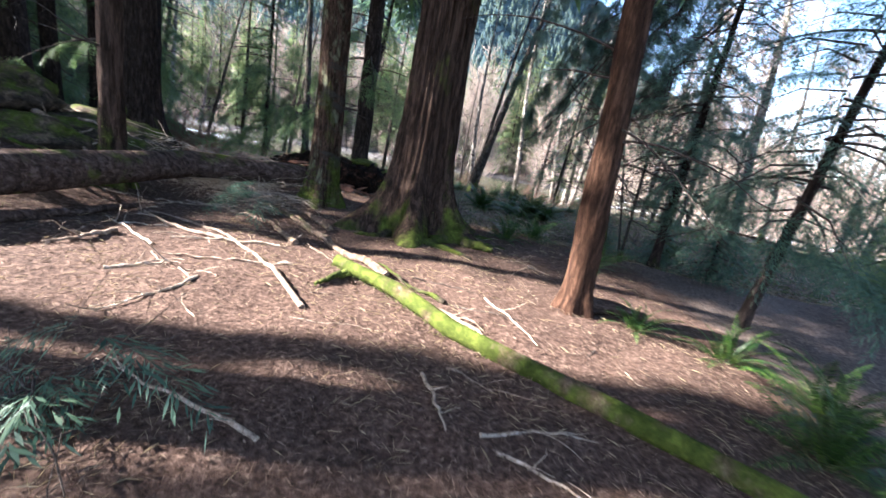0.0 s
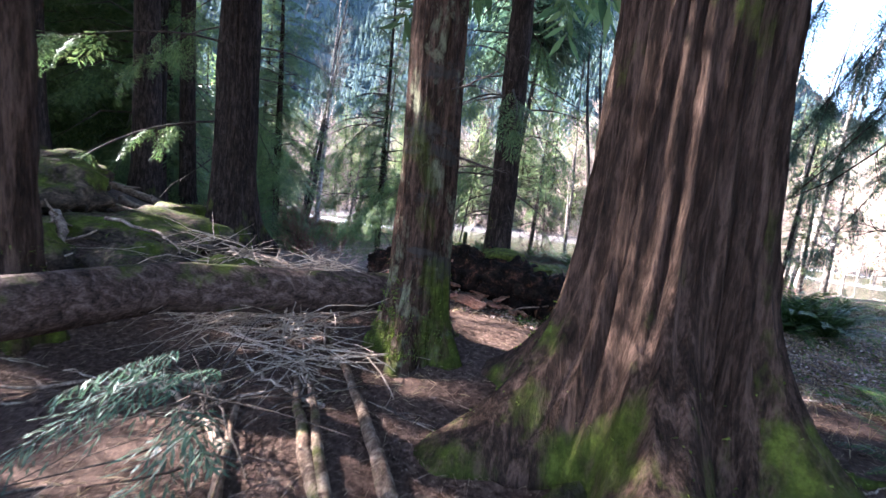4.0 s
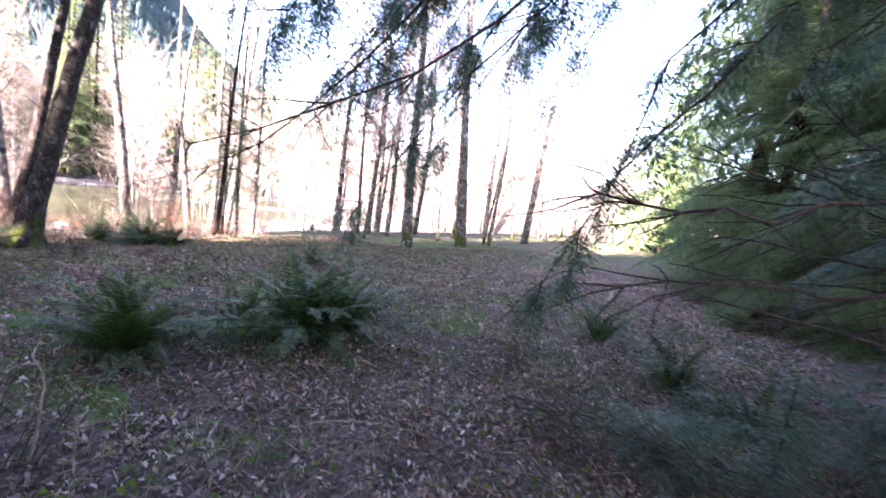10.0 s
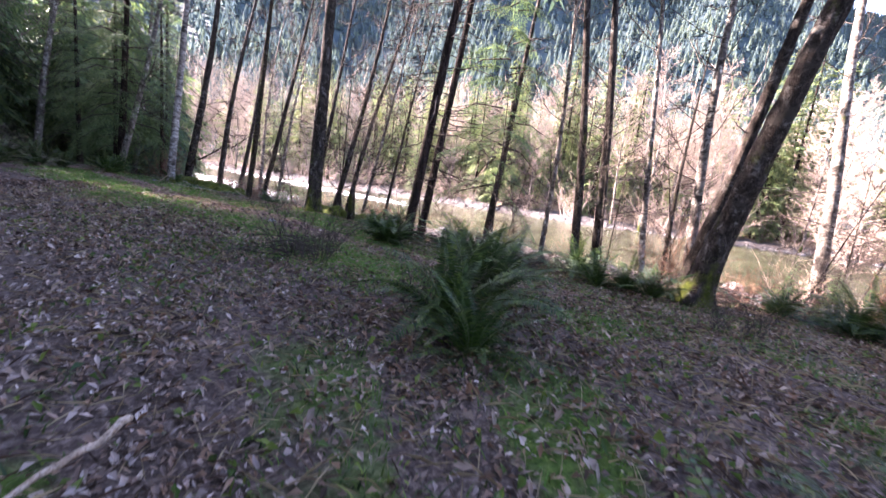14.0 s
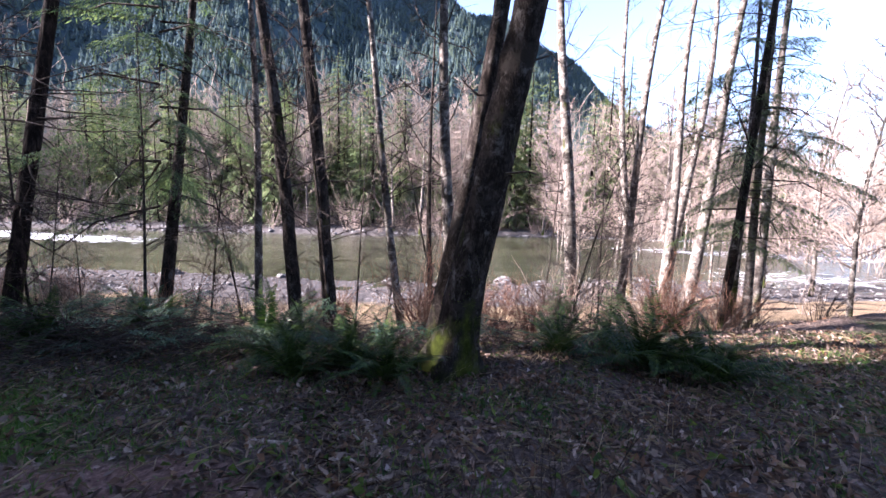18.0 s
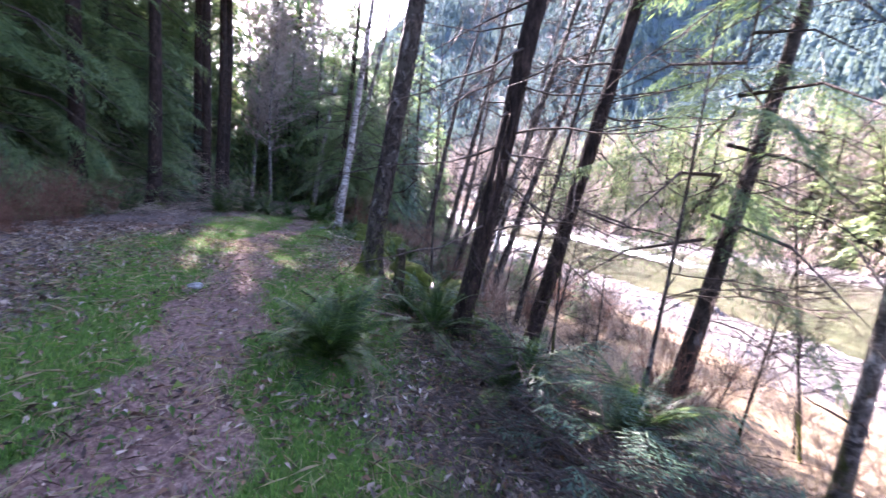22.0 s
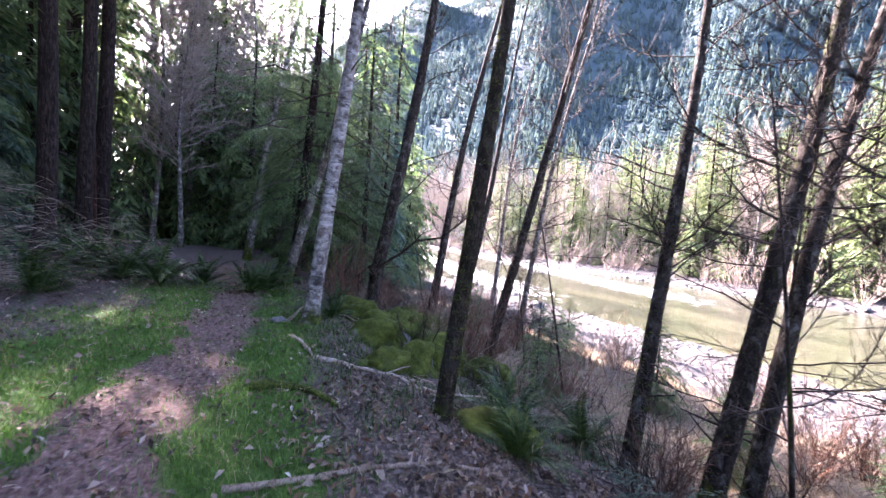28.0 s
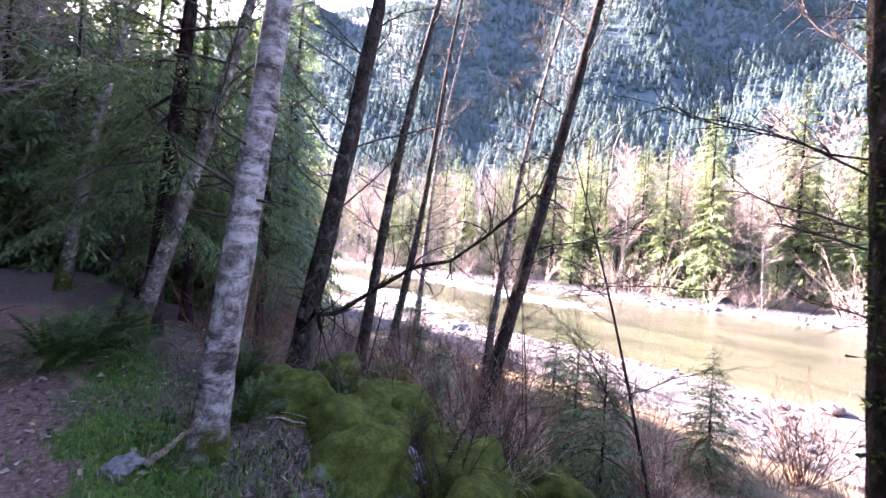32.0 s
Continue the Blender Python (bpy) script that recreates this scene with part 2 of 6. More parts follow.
M["birch"] = bark("white_alder_bark", ((0.25, (0.03, 0.024, 0.02)), (0.5, (0.13, 0.112, 0.098)), (0.75, (0.30, 0.275, 0.25))), 6.0, (1.5, 1.5, 1.6), 0.5, 0.015, moss=0.5, moss_top=0.9, moss_all=0.08, bands=(0.5, (0.36, 0.335, 0.31), (1.6, 1.6, 3.6), 0.53))
M["alder_dark"] = bark("dark_alder_bark", ((0.25, (0.007, 0.0055, 0.0045)), (0.5, (0.022, 0.017, 0.014)), (0.78, (0.07, 0.058, 0.048))), 6.0, (1.8, 1.8, 0.9), 0.8, 0.025, moss=0.4, moss_top=1.2, moss_all=0.21, bands=(0.55, (0.15, 0.14, 0.125), (2.6, 2.6, 1.7)))
M["moss_bark"] = bark("mossy_bark", ((0.25, (0.008, 0.006, 0.004)), (0.5, (0.026, 0.02, 0.014)), (0.78, (0.08, 0.065, 0.045))), 7.0, (2, 2, 1), 1.0, 0.05, moss=0.42, moss_top=1.8, moss_all=0.22, bands=(0.6, (0.22, 0.21, 0.18), (2.6, 2.6, 1.8)))
M["twig"] = surface("twig_bark", ((0.3, (0.014, 0.010, 0.008)), (0.55, (0.045, 0.034, 0.027)), (0.75, (0.11, 0.09, 0.074))), 20.0, (1, 1, 1), 0.85, 0.3, 0.004)
M["red_twig"] = surface("red_brown_twig", ((0.3, (0.05, 0.024, 0.016)), (0.55, (0.14, 0.072, 0.046)), (0.75, (0.28, 0.165, 0.11))), 6.0, (1, 1, 1), 0.85, 0.2, 0.004)
M["pale_twig"] = surface("pale_twig", ((0.3, (0.08, 0.056, 0.04)), (0.5, (0.24, 0.18, 0.13)), (0.75, (0.42, 0.35, 0.28))), 14.0, (1, 1, 1), 0.8, 0.3, 0.004)
M["pink_twig"] = surface("winter_twig", ((0.3, (0.12, 0.092, 0.075)), (0.55, (0.225, 0.178, 0.145)), (0.75, (0.35, 0.29, 0.245))), 3.0, (1, 1, 1), 0.85, 0.2, 0.004)
M["dead_wood"] = surface("dead_wood", ((0.3, (0.05, 0.03, 0.02)), (0.5, (0.15, 0.105, 0.075)), (0.72, (0.32, 0.245, 0.185))), 9.0, (1.5, 1.5, 1.5), 0.8, 0.7, 0.01)
M["red_wood"] = surface("rotten_red_wood", ((0.3, (0.045, 0.018, 0.011)), (0.48, (0.17, 0.072, 0.042)), (0.62, (0.30, 0.155, 0.095)), (0.75, (0.46, 0.31, 0.22))), 7.0, (1, 6, 6), 0.85, 1.0, 0.02)
M["mossy_pole"] = bark("mossy_pole_bark", ((0.25, (0.02, 0.012, 0.008)), (0.5, (0.06, 0.038, 0.025)), (0.75, (0.14, 0.10, 0.07))), 9.0, (1.5, 1.5, 1.5), 1.0, 0.02, moss=0.45, moss_top=0.3, moss_all=0.45)
M["pole"] = bark("pole_bark", ((0.25, (0.025, 0.015, 0.010)), (0.5, (0.095, 0.062, 0.042)), (0.75, (0.23, 0.17, 0.125))), 9.0, (1.5, 1.5, 1.5), 0.7, 0.012, moss=0.27, moss_top=0.2, moss_all=0.30)
M["rotten"] = bark("rotten_log", ((0.25, (0.002, 0.0016, 0.0013)), (0.5, (0.009, 0.006, 0.0045)), (0.62, (0.02, 0.011, 0.008)), (0.8, (0.10, 0.042, 0.024))), 6.0, (1, 1, 1), 1.0, 0.06, moss=0.12, moss_top=0.2, moss_all=0.12)
M["log"] = bark("log_bark", ((0.25, (0.009, 0.006, 0.005)), (0.5, (0.043, 0.027, 0.021)), (0.78, (0.12, 0.083, 0.066))), 5.0, (0.6, 3, 3), 1.0, 0.03, moss=0.2, moss_top=0.25, moss_all=0.34)
M["moss"] = surface("moss", MOSS, 9.0, (1, 1, 1), 0.95, 1.0, 0.03, 7.0)
M["rock"] = bark("boulder", ((0.3, (0.04, 0.04, 0.038)), (0.55, (0.11, 0.108, 0.105)), (0.75, (0.22, 0.215, 0.21))), 3.0, (1, 1, 1), 0.8, 0.05, moss=0.45, moss_top=0.15, moss_all=0.62)
M["hump"] = bark("mossy_earth", ((0.3, (0.012, 0.009, 0.007)), (0.55, (0.05, 0.036, 0.026)), (0.75, (0.13, 0.09, 0.06))), 5.0, (1, 1, 1), 1.0, 0.06, moss=0.2, moss_top=0.2, moss_all=0.42)
M["grey_rock"] = surface("grey_rock", ((0.3, (0.05, 0.047, 0.044)), (0.55, (0.13, 0.125, 0.12)), (0.75, (0.25, 0.24, 0.23))), 4.0, (1, 1, 1), 0.85, 0.5, 0.03)
M["needle"] = leafy("conifer_needles", ((0.2, (0.03, 0.062, 0.026)), (0.5, (0.08, 0.132, 0.048)), (0.8, (0.165, 0.215, 0.075))), 0.45, 0.5)
M["needle_blue"] = leafy("hemlock_needles", ((0.2, (0.02, 0.046, 0.032)), (0.5, (0.055, 0.10, 0.066)), (0.8, (0.12, 0.18, 0.10))), 0.4, 0.5)
M["needle_far"] = leafy("far_conifer_needles", ((0.2, (0.045, 0.075, 0.032)), (0.5, (0.105, 0.142, 0.052)), (0.8, (0.19, 0.215, 0.08))), 0.3, 0.6, 0.05)
# Pale blue distance haze is put into the needle colours.
M["needle_haze"] = leafy("hazed_conifer_needles", ((0.2, (0.054, 0.084, 0.100)), (0.5, (0.074, 0.106, 0.104)), (0.8, (0.105, 0.135, 0.088))), 0.5, 1.0, 0.006, gloss=0.0)
M["fern"] = leafy("fern_leaf", ((0.2, (0.006, 0.017, 0.004)), (0.5, (0.021, 0.05, 0.010)), (0.85, (0.085, 0.125, 0.022))), 0.28, 0.45)
M["fern_dead"] = leafy("dead_fern_leaf", ((0.2, (0.06, 0.038, 0.022)), (0.8, (0.20, 0.15, 0.10))), 0.25, 0.7)
M["grass"] = leafy("grass_blade", ((0.2, (0.025, 0.075, 0.012)), (0.5, (0.06, 0.15, 0.02)), (0.8, (0.14, 0.22, 0.035)), (0.95, (0.28, 0.26, 0.10))), 0.4, 0.5, 0.6)
M["moss_leaf"] = leafy("moss_blade", ((0.2, (0.02, 0.032, 0.006)), (0.5, (0.062, 0.088, 0.013)), (0.85, (0.155, 0.185, 0.03))), 0.35, 0.7)
M["dry_grass"] = leafy("dry_grass", ((0.2, (0.16, 0.115, 0.06)), (0.8, (0.38, 0.31, 0.19))), 0.35, 0.7)
# Greyer clearing leaves, also brightened in colour to stand in for more skylight there.
M["lifted_litter"] = leafy("brightened_leaves", ((0.15, (0.045, 0.034, 0.028)), (0.34, (0.15, 0.105, 0.085)), (0.46, (0.30, 0.185, 0.12)), (0.54, (0.22, 0.175, 0.155)), (0.68, (0.37, 0.29, 0.245)), (0.82, (0.54, 0.46, 0.41)), (0.9, (0.11, 0.15, 0.045))), 0.15, 0.5)
# Browner bank leaves, also darkened in colour for the deeper shade there.
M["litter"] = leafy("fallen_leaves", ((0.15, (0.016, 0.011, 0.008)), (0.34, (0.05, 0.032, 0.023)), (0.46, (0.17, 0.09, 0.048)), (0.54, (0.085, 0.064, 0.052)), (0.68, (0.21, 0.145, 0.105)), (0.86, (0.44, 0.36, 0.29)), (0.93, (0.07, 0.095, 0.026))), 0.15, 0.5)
M["duff"] = leafy("needle_duff", ((0.15, (0.022, 0.011, 0.007)), (0.5, (0.08, 0.049, 0.035)), (0.8, (0.20, 0.145, 0.105)), (0.93, (0.40, 0.33, 0.26))), 0.1, 0.8, gloss=0.06)
M["green_leaf"] = leafy("low_green_leaf", ((0.2, (0.02, 0.045, 0.01)), (0.5, (0.05, 0.095, 0.016)), (0.85, (0.15, 0.19, 0.03))), 0.35, 0.45)

# the ground: soil, duff, trail, grass floor and gravel laid by masks stored on the mesh
gm, n, l, b = nodes_of("forest_floor")
geo = n.new("ShaderNodeNewGeometry")
pos = geo.outputs["Position"]
n1, n2, n3 = noise_node(n, l, pos, 1.3, 6.0, 0.65), noise_node(n, l, pos, 22.0, 5.0, 0.7), noise_node(n, l, pos, 70.0, 3.0, 0.7)


def mask(name, soft=0.25):
    at = n.new("ShaderNodeAttribute")
    at.attribute_name = name
    ad = n.new("ShaderNodeMath")
    ad.operation, ad.inputs[1].default_value = "MULTIPLY_ADD", 0.9
    l.new(n1.outputs["Fac"], ad.inputs[0])
    sub = n.new("ShaderNodeMath")
    sub.operation, sub.inputs[1].default_value = "SUBTRACT", 0.45
    l.new(at.outputs["Fac"], sub.inputs[0])
    l.new(sub.outputs[0], ad.inputs[2])
    r = ramp(n, ((0.5 - soft / 2, (0, 0, 0)), (0.5 + soft / 2, (1, 1, 1))))
    l.new(ad.outputs[0], r.inputs[0])
    return r.outputs[0]


def tone(stops, source):
    r = ramp(n, stops)
    l.new(source.outputs["Fac"], r.inputs[0])
    return r.outputs[0]


soil = tone(((0.3, (0.012, 0.009, 0.007)), (0.5, (0.068, 0.05, 0.041)), (0.64, (0.155, 0.12, 0.10)), (0.78, (0.28, 0.23, 0.195))), n2)
duffc = tone(((0.3, (0.014, 0.008, 0.0055)), (0.5, (0.056, 0.034, 0.025)), (0.62, (0.105, 0.068, 0.05)), (0.75, (0.20, 0.145, 0.11))), n2)
trailc = tone(((0.3, (0.035, 0.021, 0.018)), (0.5, (0.115, 0.07, 0.056)), (0.62, (0.19, 0.125, 0.10)), (0.75, (0.30, 0.22, 0.18))), n2)
grassc = tone(((0.3, (0.014, 0.030, 0.006)), (0.5, (0.04, 0.075, 0.014)), (0.7, (0.09, 0.125, 0.03))), n2)
gravelc = tone(((0.3, (0.022, 0.019, 0.018)), (0.5, (0.056, 0.05, 0.047)), (0.72, (0.115, 0.107, 0.10))), n2)
brushc = tone(((0.3, (0.06, 0.042, 0.026)), (0.5, (0.14, 0.10, 0.062)), (0.7, (0.25, 0.20, 0.125))), n2)
# Mountain ground: blue haze and shade between trees are put into its colour.
hazec = tone(((0.35, (0.018, 0.030, 0.036)), (0.5, (0.028, 0.044, 0.046)), (0.65, (0.040, 0.056, 0.046))), noise_node(n, l, pos, 0.09, 9.0, 0.75))
col = soil
for key, c in (("duff", duffc), ("brush", brushc), ("grass", grassc), ("trail", trailc), ("gravel", gravelc), ("far", hazec)):
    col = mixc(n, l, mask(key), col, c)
l.new(col, b.inputs["Base Color"])
b.inputs["Roughness"].default_value = 0.95
b.inputs["Specular IOR Level"].default_value = 0.08
bumped(n, l, b, n2.outputs["Fac"], 0.8, 0.03)
M["ground"] = gm

# river water: shallow green-brown, with ripples and broken white water upstream
wm, n, l, b = nodes_of("river_water")
pos = n.new("ShaderNodeNewGeometry").outputs["Position"]
mp = n.new("ShaderNodeMapping")
mp.inputs["Scale"].default_value = (0.35, 1.0, 1.0)
l.new(pos, mp.inputs["Vector"])
w1, w2 = noise_node(n, l, mp.outputs[0], 0.25, 4.0), noise_node(n, l, mp.outputs[0], 2.2, 6.0, 0.65, 0.8)
wr = ramp(n, ((0.3, (0.017, 0.020, 0.012)), (0.5, (0.034, 0.036, 0.02)), (0.7, (0.056, 0.056, 0.032))))
l.new(w1.outputs["Fac"], wr.inputs[0])
at = n.new("ShaderNodeAttribute")
at.attribute_name = "rapid"
ad = n.new("ShaderNodeMath")
ad.operation = "ADD"
l.new(at.outputs["Fac"], ad.inputs[0])
l.new(w2.outputs["Fac"], ad.inputs[1])
fr = ramp(n, ((0.84, (0, 0, 0)), (1.0, (1, 1, 1))))
fr.color_ramp.elements[1].position = 0.98
l.new(ad.outputs[0], fr.inputs[0])
l.new(mixc(n, l, fr.outputs[0], wr.outputs[0], (0.75, 0.78, 0.8)), b.inputs["Base Color"])
rr = n.new("ShaderNodeMapRange")
rr.inputs["To Min"].default_value, rr.inputs["To Max"].default_value = 0.12, 0.6
l.new(fr.outputs[0], rr.inputs["Value"])
l.new(rr.outputs[0], b.inputs["Roughness"])
bumped(n, l, b, w2.outputs["Fac"], 0.5, 0.08)
M["water"] = wm

# ---- mesh helpers ----
rng = np.random.default_rng(7)


class Buf:
    """Collects pieces of one mesh."""

    def __init__(self):
        self.v, self.f, self.n = [], [], 0

    def add(self, verts, faces):
        verts = np.asarray(verts, float).reshape(-1, 3)
        self.v.append(verts)
        self.f.append(np.asarray(faces, int) + self.n)
        self.n += len(verts)

    def mesh(self, name, material, smooth=True):
        me = bpy.data.meshes.new(name)
        v = np.concatenate(self.v)
        loops = np.concatenate([f.ravel() for f in self.f])
        sizes = np.concatenate([np.full(len(f), f.shape[1]) for f in self.f])
        me.vertices.add(len(v))
        me.vertices.foreach_set("co", v.ravel())
        me.loops.add(len(loops))
        me.loops.foreach_set("vertex_index", loops)
        me.polygons.add(len(sizes))
        me.polygons.foreach_set("loop_start", np.concatenate([[0], np.cumsum(sizes)[:-1]]))
        me.polygons.foreach_set("use_smooth", np.full(len(sizes), smooth))
        me.update(calc_edges=True)
        me.materials.append(M[material] if isinstance(material, str) else material)
        return me


def part(name, buf, material, parent=None, label="", smooth=True):
    ob = new(name, buf.mesh(name, material, smooth) if isinstance(buf, Buf) else buf)
    if parent:
        ob.parent = parent
    if label:
        tagged(ob, label)
    return ob


def thing(name, x, y, z, label, category, group="", rz=0.0, scale=1.0):
    ob = new(name)
    ob.empty_display_size = 0.1
    ob.matrix_basis = pose(x, y, z, 0, 0, rz) @ Matrix.Diagonal((scale, scale, scale, 1))
    return tagged(ob, label, category, group)


def tube(buf, pts, radii, sides=6, wob=0.0, seed=0, flare=None, ridges=0, cap=True, rough=0.012):
    """A round limb along points. flare(theta, s) and ridges shape its outline."""
    pts, radii = np.asarray(pts, float), np.asarray(radii, float)
    k = len(pts)
    tan = np.gradient(pts, axis=0)
    tan /= np.linalg.norm(tan, axis=1, keepdims=True) + 1e-9
    ref = np.array([1.0, 0, 0]) if abs(tan[0, 0]) < 0.9 else np.array([0, 1.0, 0])
    a = np.cross(tan, ref)
    a /= np.linalg.norm(a, axis=1, keepdims=True) + 1e-9
    c = np.cross(tan, a)
    th = np.linspace(0, 2 * np.pi, sides, endpoint=False)
    s = np.arange(k)[:, None]
    r = np.repeat(radii[:, None], sides, 1)
    if wob or ridges:
        g = np.random.default_rng(seed)
        ph = g.uniform(0, 6.28, 6)
        if wob:
            r = r * (1 + wob * (np.sin(2 * th + ph[0] + s * 0.35) + np.sin(3 * th + ph[1] - s * 0.5) + 0.7 * np.sin(5 * th + ph[2] + s * 0.8)) / 2.7)
        if ridges:
            wave = np.sin(ridges * th + ph[3] + 0.9 * np.sin(s * 0.22 + ph[4]) + 0.5 * np.sin(3 * th + s * 0.13))
            lumpy = rough > 0.02
            r = r * (1 + (0.014 if lumpy else 0.055) * wave + (0.012 if lumpy else 0.03) * np.sin(ridges * 2.3 * th + s * 0.31 + ph[5]) + g.normal(0, rough * (0.6 if lumpy else 1), r.shape))
            if lumpy:
                r = r * (1 + 0.035 * np.sin(2 * th + s * 0.9 + ph[4]) * np.sin(s * 0.43 + ph[0]) + 0.045 * np.maximum(0, np.sin(3 * th - s * 0.6 + ph[1]) * np.sin(s * 0.85 + ph[2])) + 0.03 * np.sin(s * 0.55 + th + ph[3]))
    if flare is not None:
        r = r + flare(th[None, :], s)
    v = pts[:, None] + r[..., None] * (np.cos(th)[None, :, None] * a[:, None] + np.sin(th)[None, :, None] * c[:, None])
    i = np.arange(k - 1)[:, None] * sides
    j = np.arange(sides)[None, :]
    jn = (j + 1) % sides
    q = np.stack([i + j, i + jn, i + sides + jn, i + sides + j], -1).reshape(-1, 4)[:, ::-1]
    buf.add(v.reshape(-1, 3), q)
    if cap:
        for e, order in ((0, 1), (k - 1, -1)):
            ring = v[e]
            buf.add(np.vstack([ring, ring.mean(0)]), [[j2, (j2 + 1) % sides, sides][::order] for j2 in range(sides)])


def curve_pts(p0, heading, length, k, droop=0.0, wander=0.1, g=None):
    """Points of a limb that wanders and droops."""
    g = g or rng
    d = np.array(heading, float)
    d /= np.linalg.norm(d)
    out, p, step = [np.array(p0, float)], np.array(p0, float), length / (k - 1)
    for _ in range(k - 1):
        d = d + g.normal(0, wander, 3) + np.array([0, 0, -droop])
        d /= np.linalg.norm(d)
        p = p + d * step
        out.append(p.copy())
    return np.array(out)


def lying(x0, y0, x1, y1, lift=0.0, k=10, bow=0.0, g=None):
    """Points of a stick that lies on the ground."""
    t = np.linspace(0, 1, k)
    nx, ny = -(y1 - y0), x1 - x0
    xs, ys = x0 + (x1 - x0) * t + nx * bow * np.sin(np.pi * t), y0 + (y1 - y0) * t + ny * bow * np.sin(np.pi * t)
    return np.stack([xs, ys, rough_z(xs, ys) + lift], 1)


# ---- ground ----
def spaced(lo, hi, step, far_lo, far_hi, grow=1.065):
    mid = list(np.arange(lo, hi, step))
    s, p, up = step, hi, []
    while p < far_hi:
        up.append(p)
        s *= grow
        p += s
    s, p, down = step, lo, []
    while p > far_lo:
        s *= grow
        p -= s
        down.append(p)
    return np.array(down[::-1] + mid + up)


gx, gy = spaced(-22, 8, 0.13, -1900, 1900), spaced(-18, 12, 0.13, -600, 1900)
X, Y = np.meshgrid(gx, gy)
Z = rough_z(X, Y)
nx_, ny_ = len(gx), len(gy)
gb = Buf()
i = (np.arange(ny_ - 1)[:, None] * nx_ + np.arange(nx_ - 1)[None, :])
gb.add(np.stack([X, Y, Z], -1).reshape(-1, 3), np.stack([i, i + 1, i + nx_ + 1, i + nx_], -1).reshape(-1, 4))
ground_ob = tagged(part("ground", gb, "ground"), "forest floor of leaf litter, duff, grass and a trail falling to a river bank", "ground", kind="structure")


def masks(x, y):
    v = y - edge(x)
    away = np.abs(y - trail_y(x))
    lat = np.sin(x * 0.9 + 1.7 * np.sin(y * 0.8)) * 0.18
    trail = (1 - ss(0.28, 0.72, away + 0.10 * np.sin(x * 2.3) + 0.09 * np.sin(x * 5.7 + 2 * np.sin(y * 4)) + 0.05 * np.sin(x * 13 + y * 9))) * ss(-1.5, 1.0, -x - 0.0) * (1 - ss(24, 28, -x))
    grass = (1 - ss(1.35, 3.1, away + lat * 2.5)) * ss(-0.3, 2.6, -x) * (1 - ss(19, 23, -x))
    patchy = np.sin(x * 1.7 + 1.9 * np.sin(y * 1.1 + 0.4)) * np.sin(y * 1.5 + 1.6 * np.sin(x * 0.9))
    grass = grass * np.clip(0.8 + 0.45 * patchy, 0, 1) * (1 - 0.85 * ss(1.0, 1.9, y - trail_y(x)) * ss(11, 13, -x))
    grass = np.maximum(grass, 0.46 * ss(0.5, 4, y + 0.25 * x) * (1 - ss(-0.5, 1.0, v)) * ss(2.0, 5.0, x))
    clearing = ss(-5.5, -2.5, y) * ss(-4.5, -2.0, x) * (1 - ss(3.5, 5.5, y)) * (1 - ss(9, 13, x))
    grass = np.maximum(grass, 0.55 * clearing * ss(-0.05, 0.5, patchy + 0.3 * np.sin(x * 4.3 + y * 3.1)))
    duff = (1 - ss(-8.2, -6.2, y + 0.5 * lat)) * (1 - ss(2.5, 4.5, x))
    gravel = ss(8.5, 11.5, v + 3 * lat) * (1 - ss(52, 60, v))
    brush = ss(2.5, 5.0, v) * (1 - ss(9.5, 12, v + 3 * lat))
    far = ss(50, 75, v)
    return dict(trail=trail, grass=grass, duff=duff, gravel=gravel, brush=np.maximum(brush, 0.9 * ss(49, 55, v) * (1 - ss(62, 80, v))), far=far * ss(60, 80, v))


for key, val in masks(X.ravel(), Y.ravel()).items():
    ground_ob.data.attributes.new(key, "FLOAT", "POINT").data.foreach_set("value", val.astype(np.float32))

wx, wy = np.linspace(-260, 160, 141), np.linspace(19, 66, 48)
X2, Y2 = np.meshgrid(wx, wy)
wb = Buf()
i = (np.arange(47)[:, None] * 141 + np.arange(140)[None, :])
wb.add(np.stack([X2, Y2, np.full_like(X2, -4.52)], -1).reshape(-1, 3), np.stack([i, i + 1, i + 142, i + 141], -1).reshape(-1, 4))
water = tagged(part("water", wb, "water"), "shallow greenish river with pale rapids upstream", "river", kind="structure")
rapid = np.maximum(0.42 * ss(18, 40, -X2 + 0.3 * (Y2 - 30)), 0.36 * ss(12, 22, X2)) * (0.6 + 0.4 * np.sin(Y2 * 0.4 + X2 * 0.1))
water.data.attributes.new("rapid", "FLOAT", "POINT").data.foreach_set("value", rapid.ravel().astype(np.float32))


# ---- trees ----
def spray_template(seed, length, drooping, coarse=1.0, half=0.021):
    """A conifer bough along +x, in metres: side twigs hung with needle strips. Returns verts and quads."""
    g = np.random.default_rng(seed)
    steps = max(6, int(length / (0.06 * coarse)))
    pts, dirs, lens = [], [], []
    for s in np.linspace(0.1, 1.0, steps):
        for side in (-1, 1):
            l1 = length ** 0.8 * (0.34 * (1 - 0.8 * s) + 0.05) * g.uniform(0.6, 1.3)
            ang = g.uniform(0.7, 1.2) * side
            d = np.array([math.cos(ang), math.sin(ang), -0.2 - 0.4 * s + g.normal(0, 0.15)])
            m = max(1, int(l1 / (0.085 * coarse)))
            for t in range(m):
                pts.append([s * length, 0, -drooping * s * s * length] + d * l1 * t / m + [0, 0, -0.25 * l1 * (t / m) ** 2])
                turn = g.normal(0, 0.25) + (0 if t == m - 1 else 0.6 * (1 if t % 2 else -1))
                c, q = math.cos(turn), math.sin(turn)
                dirs.append([d[0] * c - d[1] * q, d[0] * q + d[1] * c, d[2] - g.uniform(0, 0.5)])
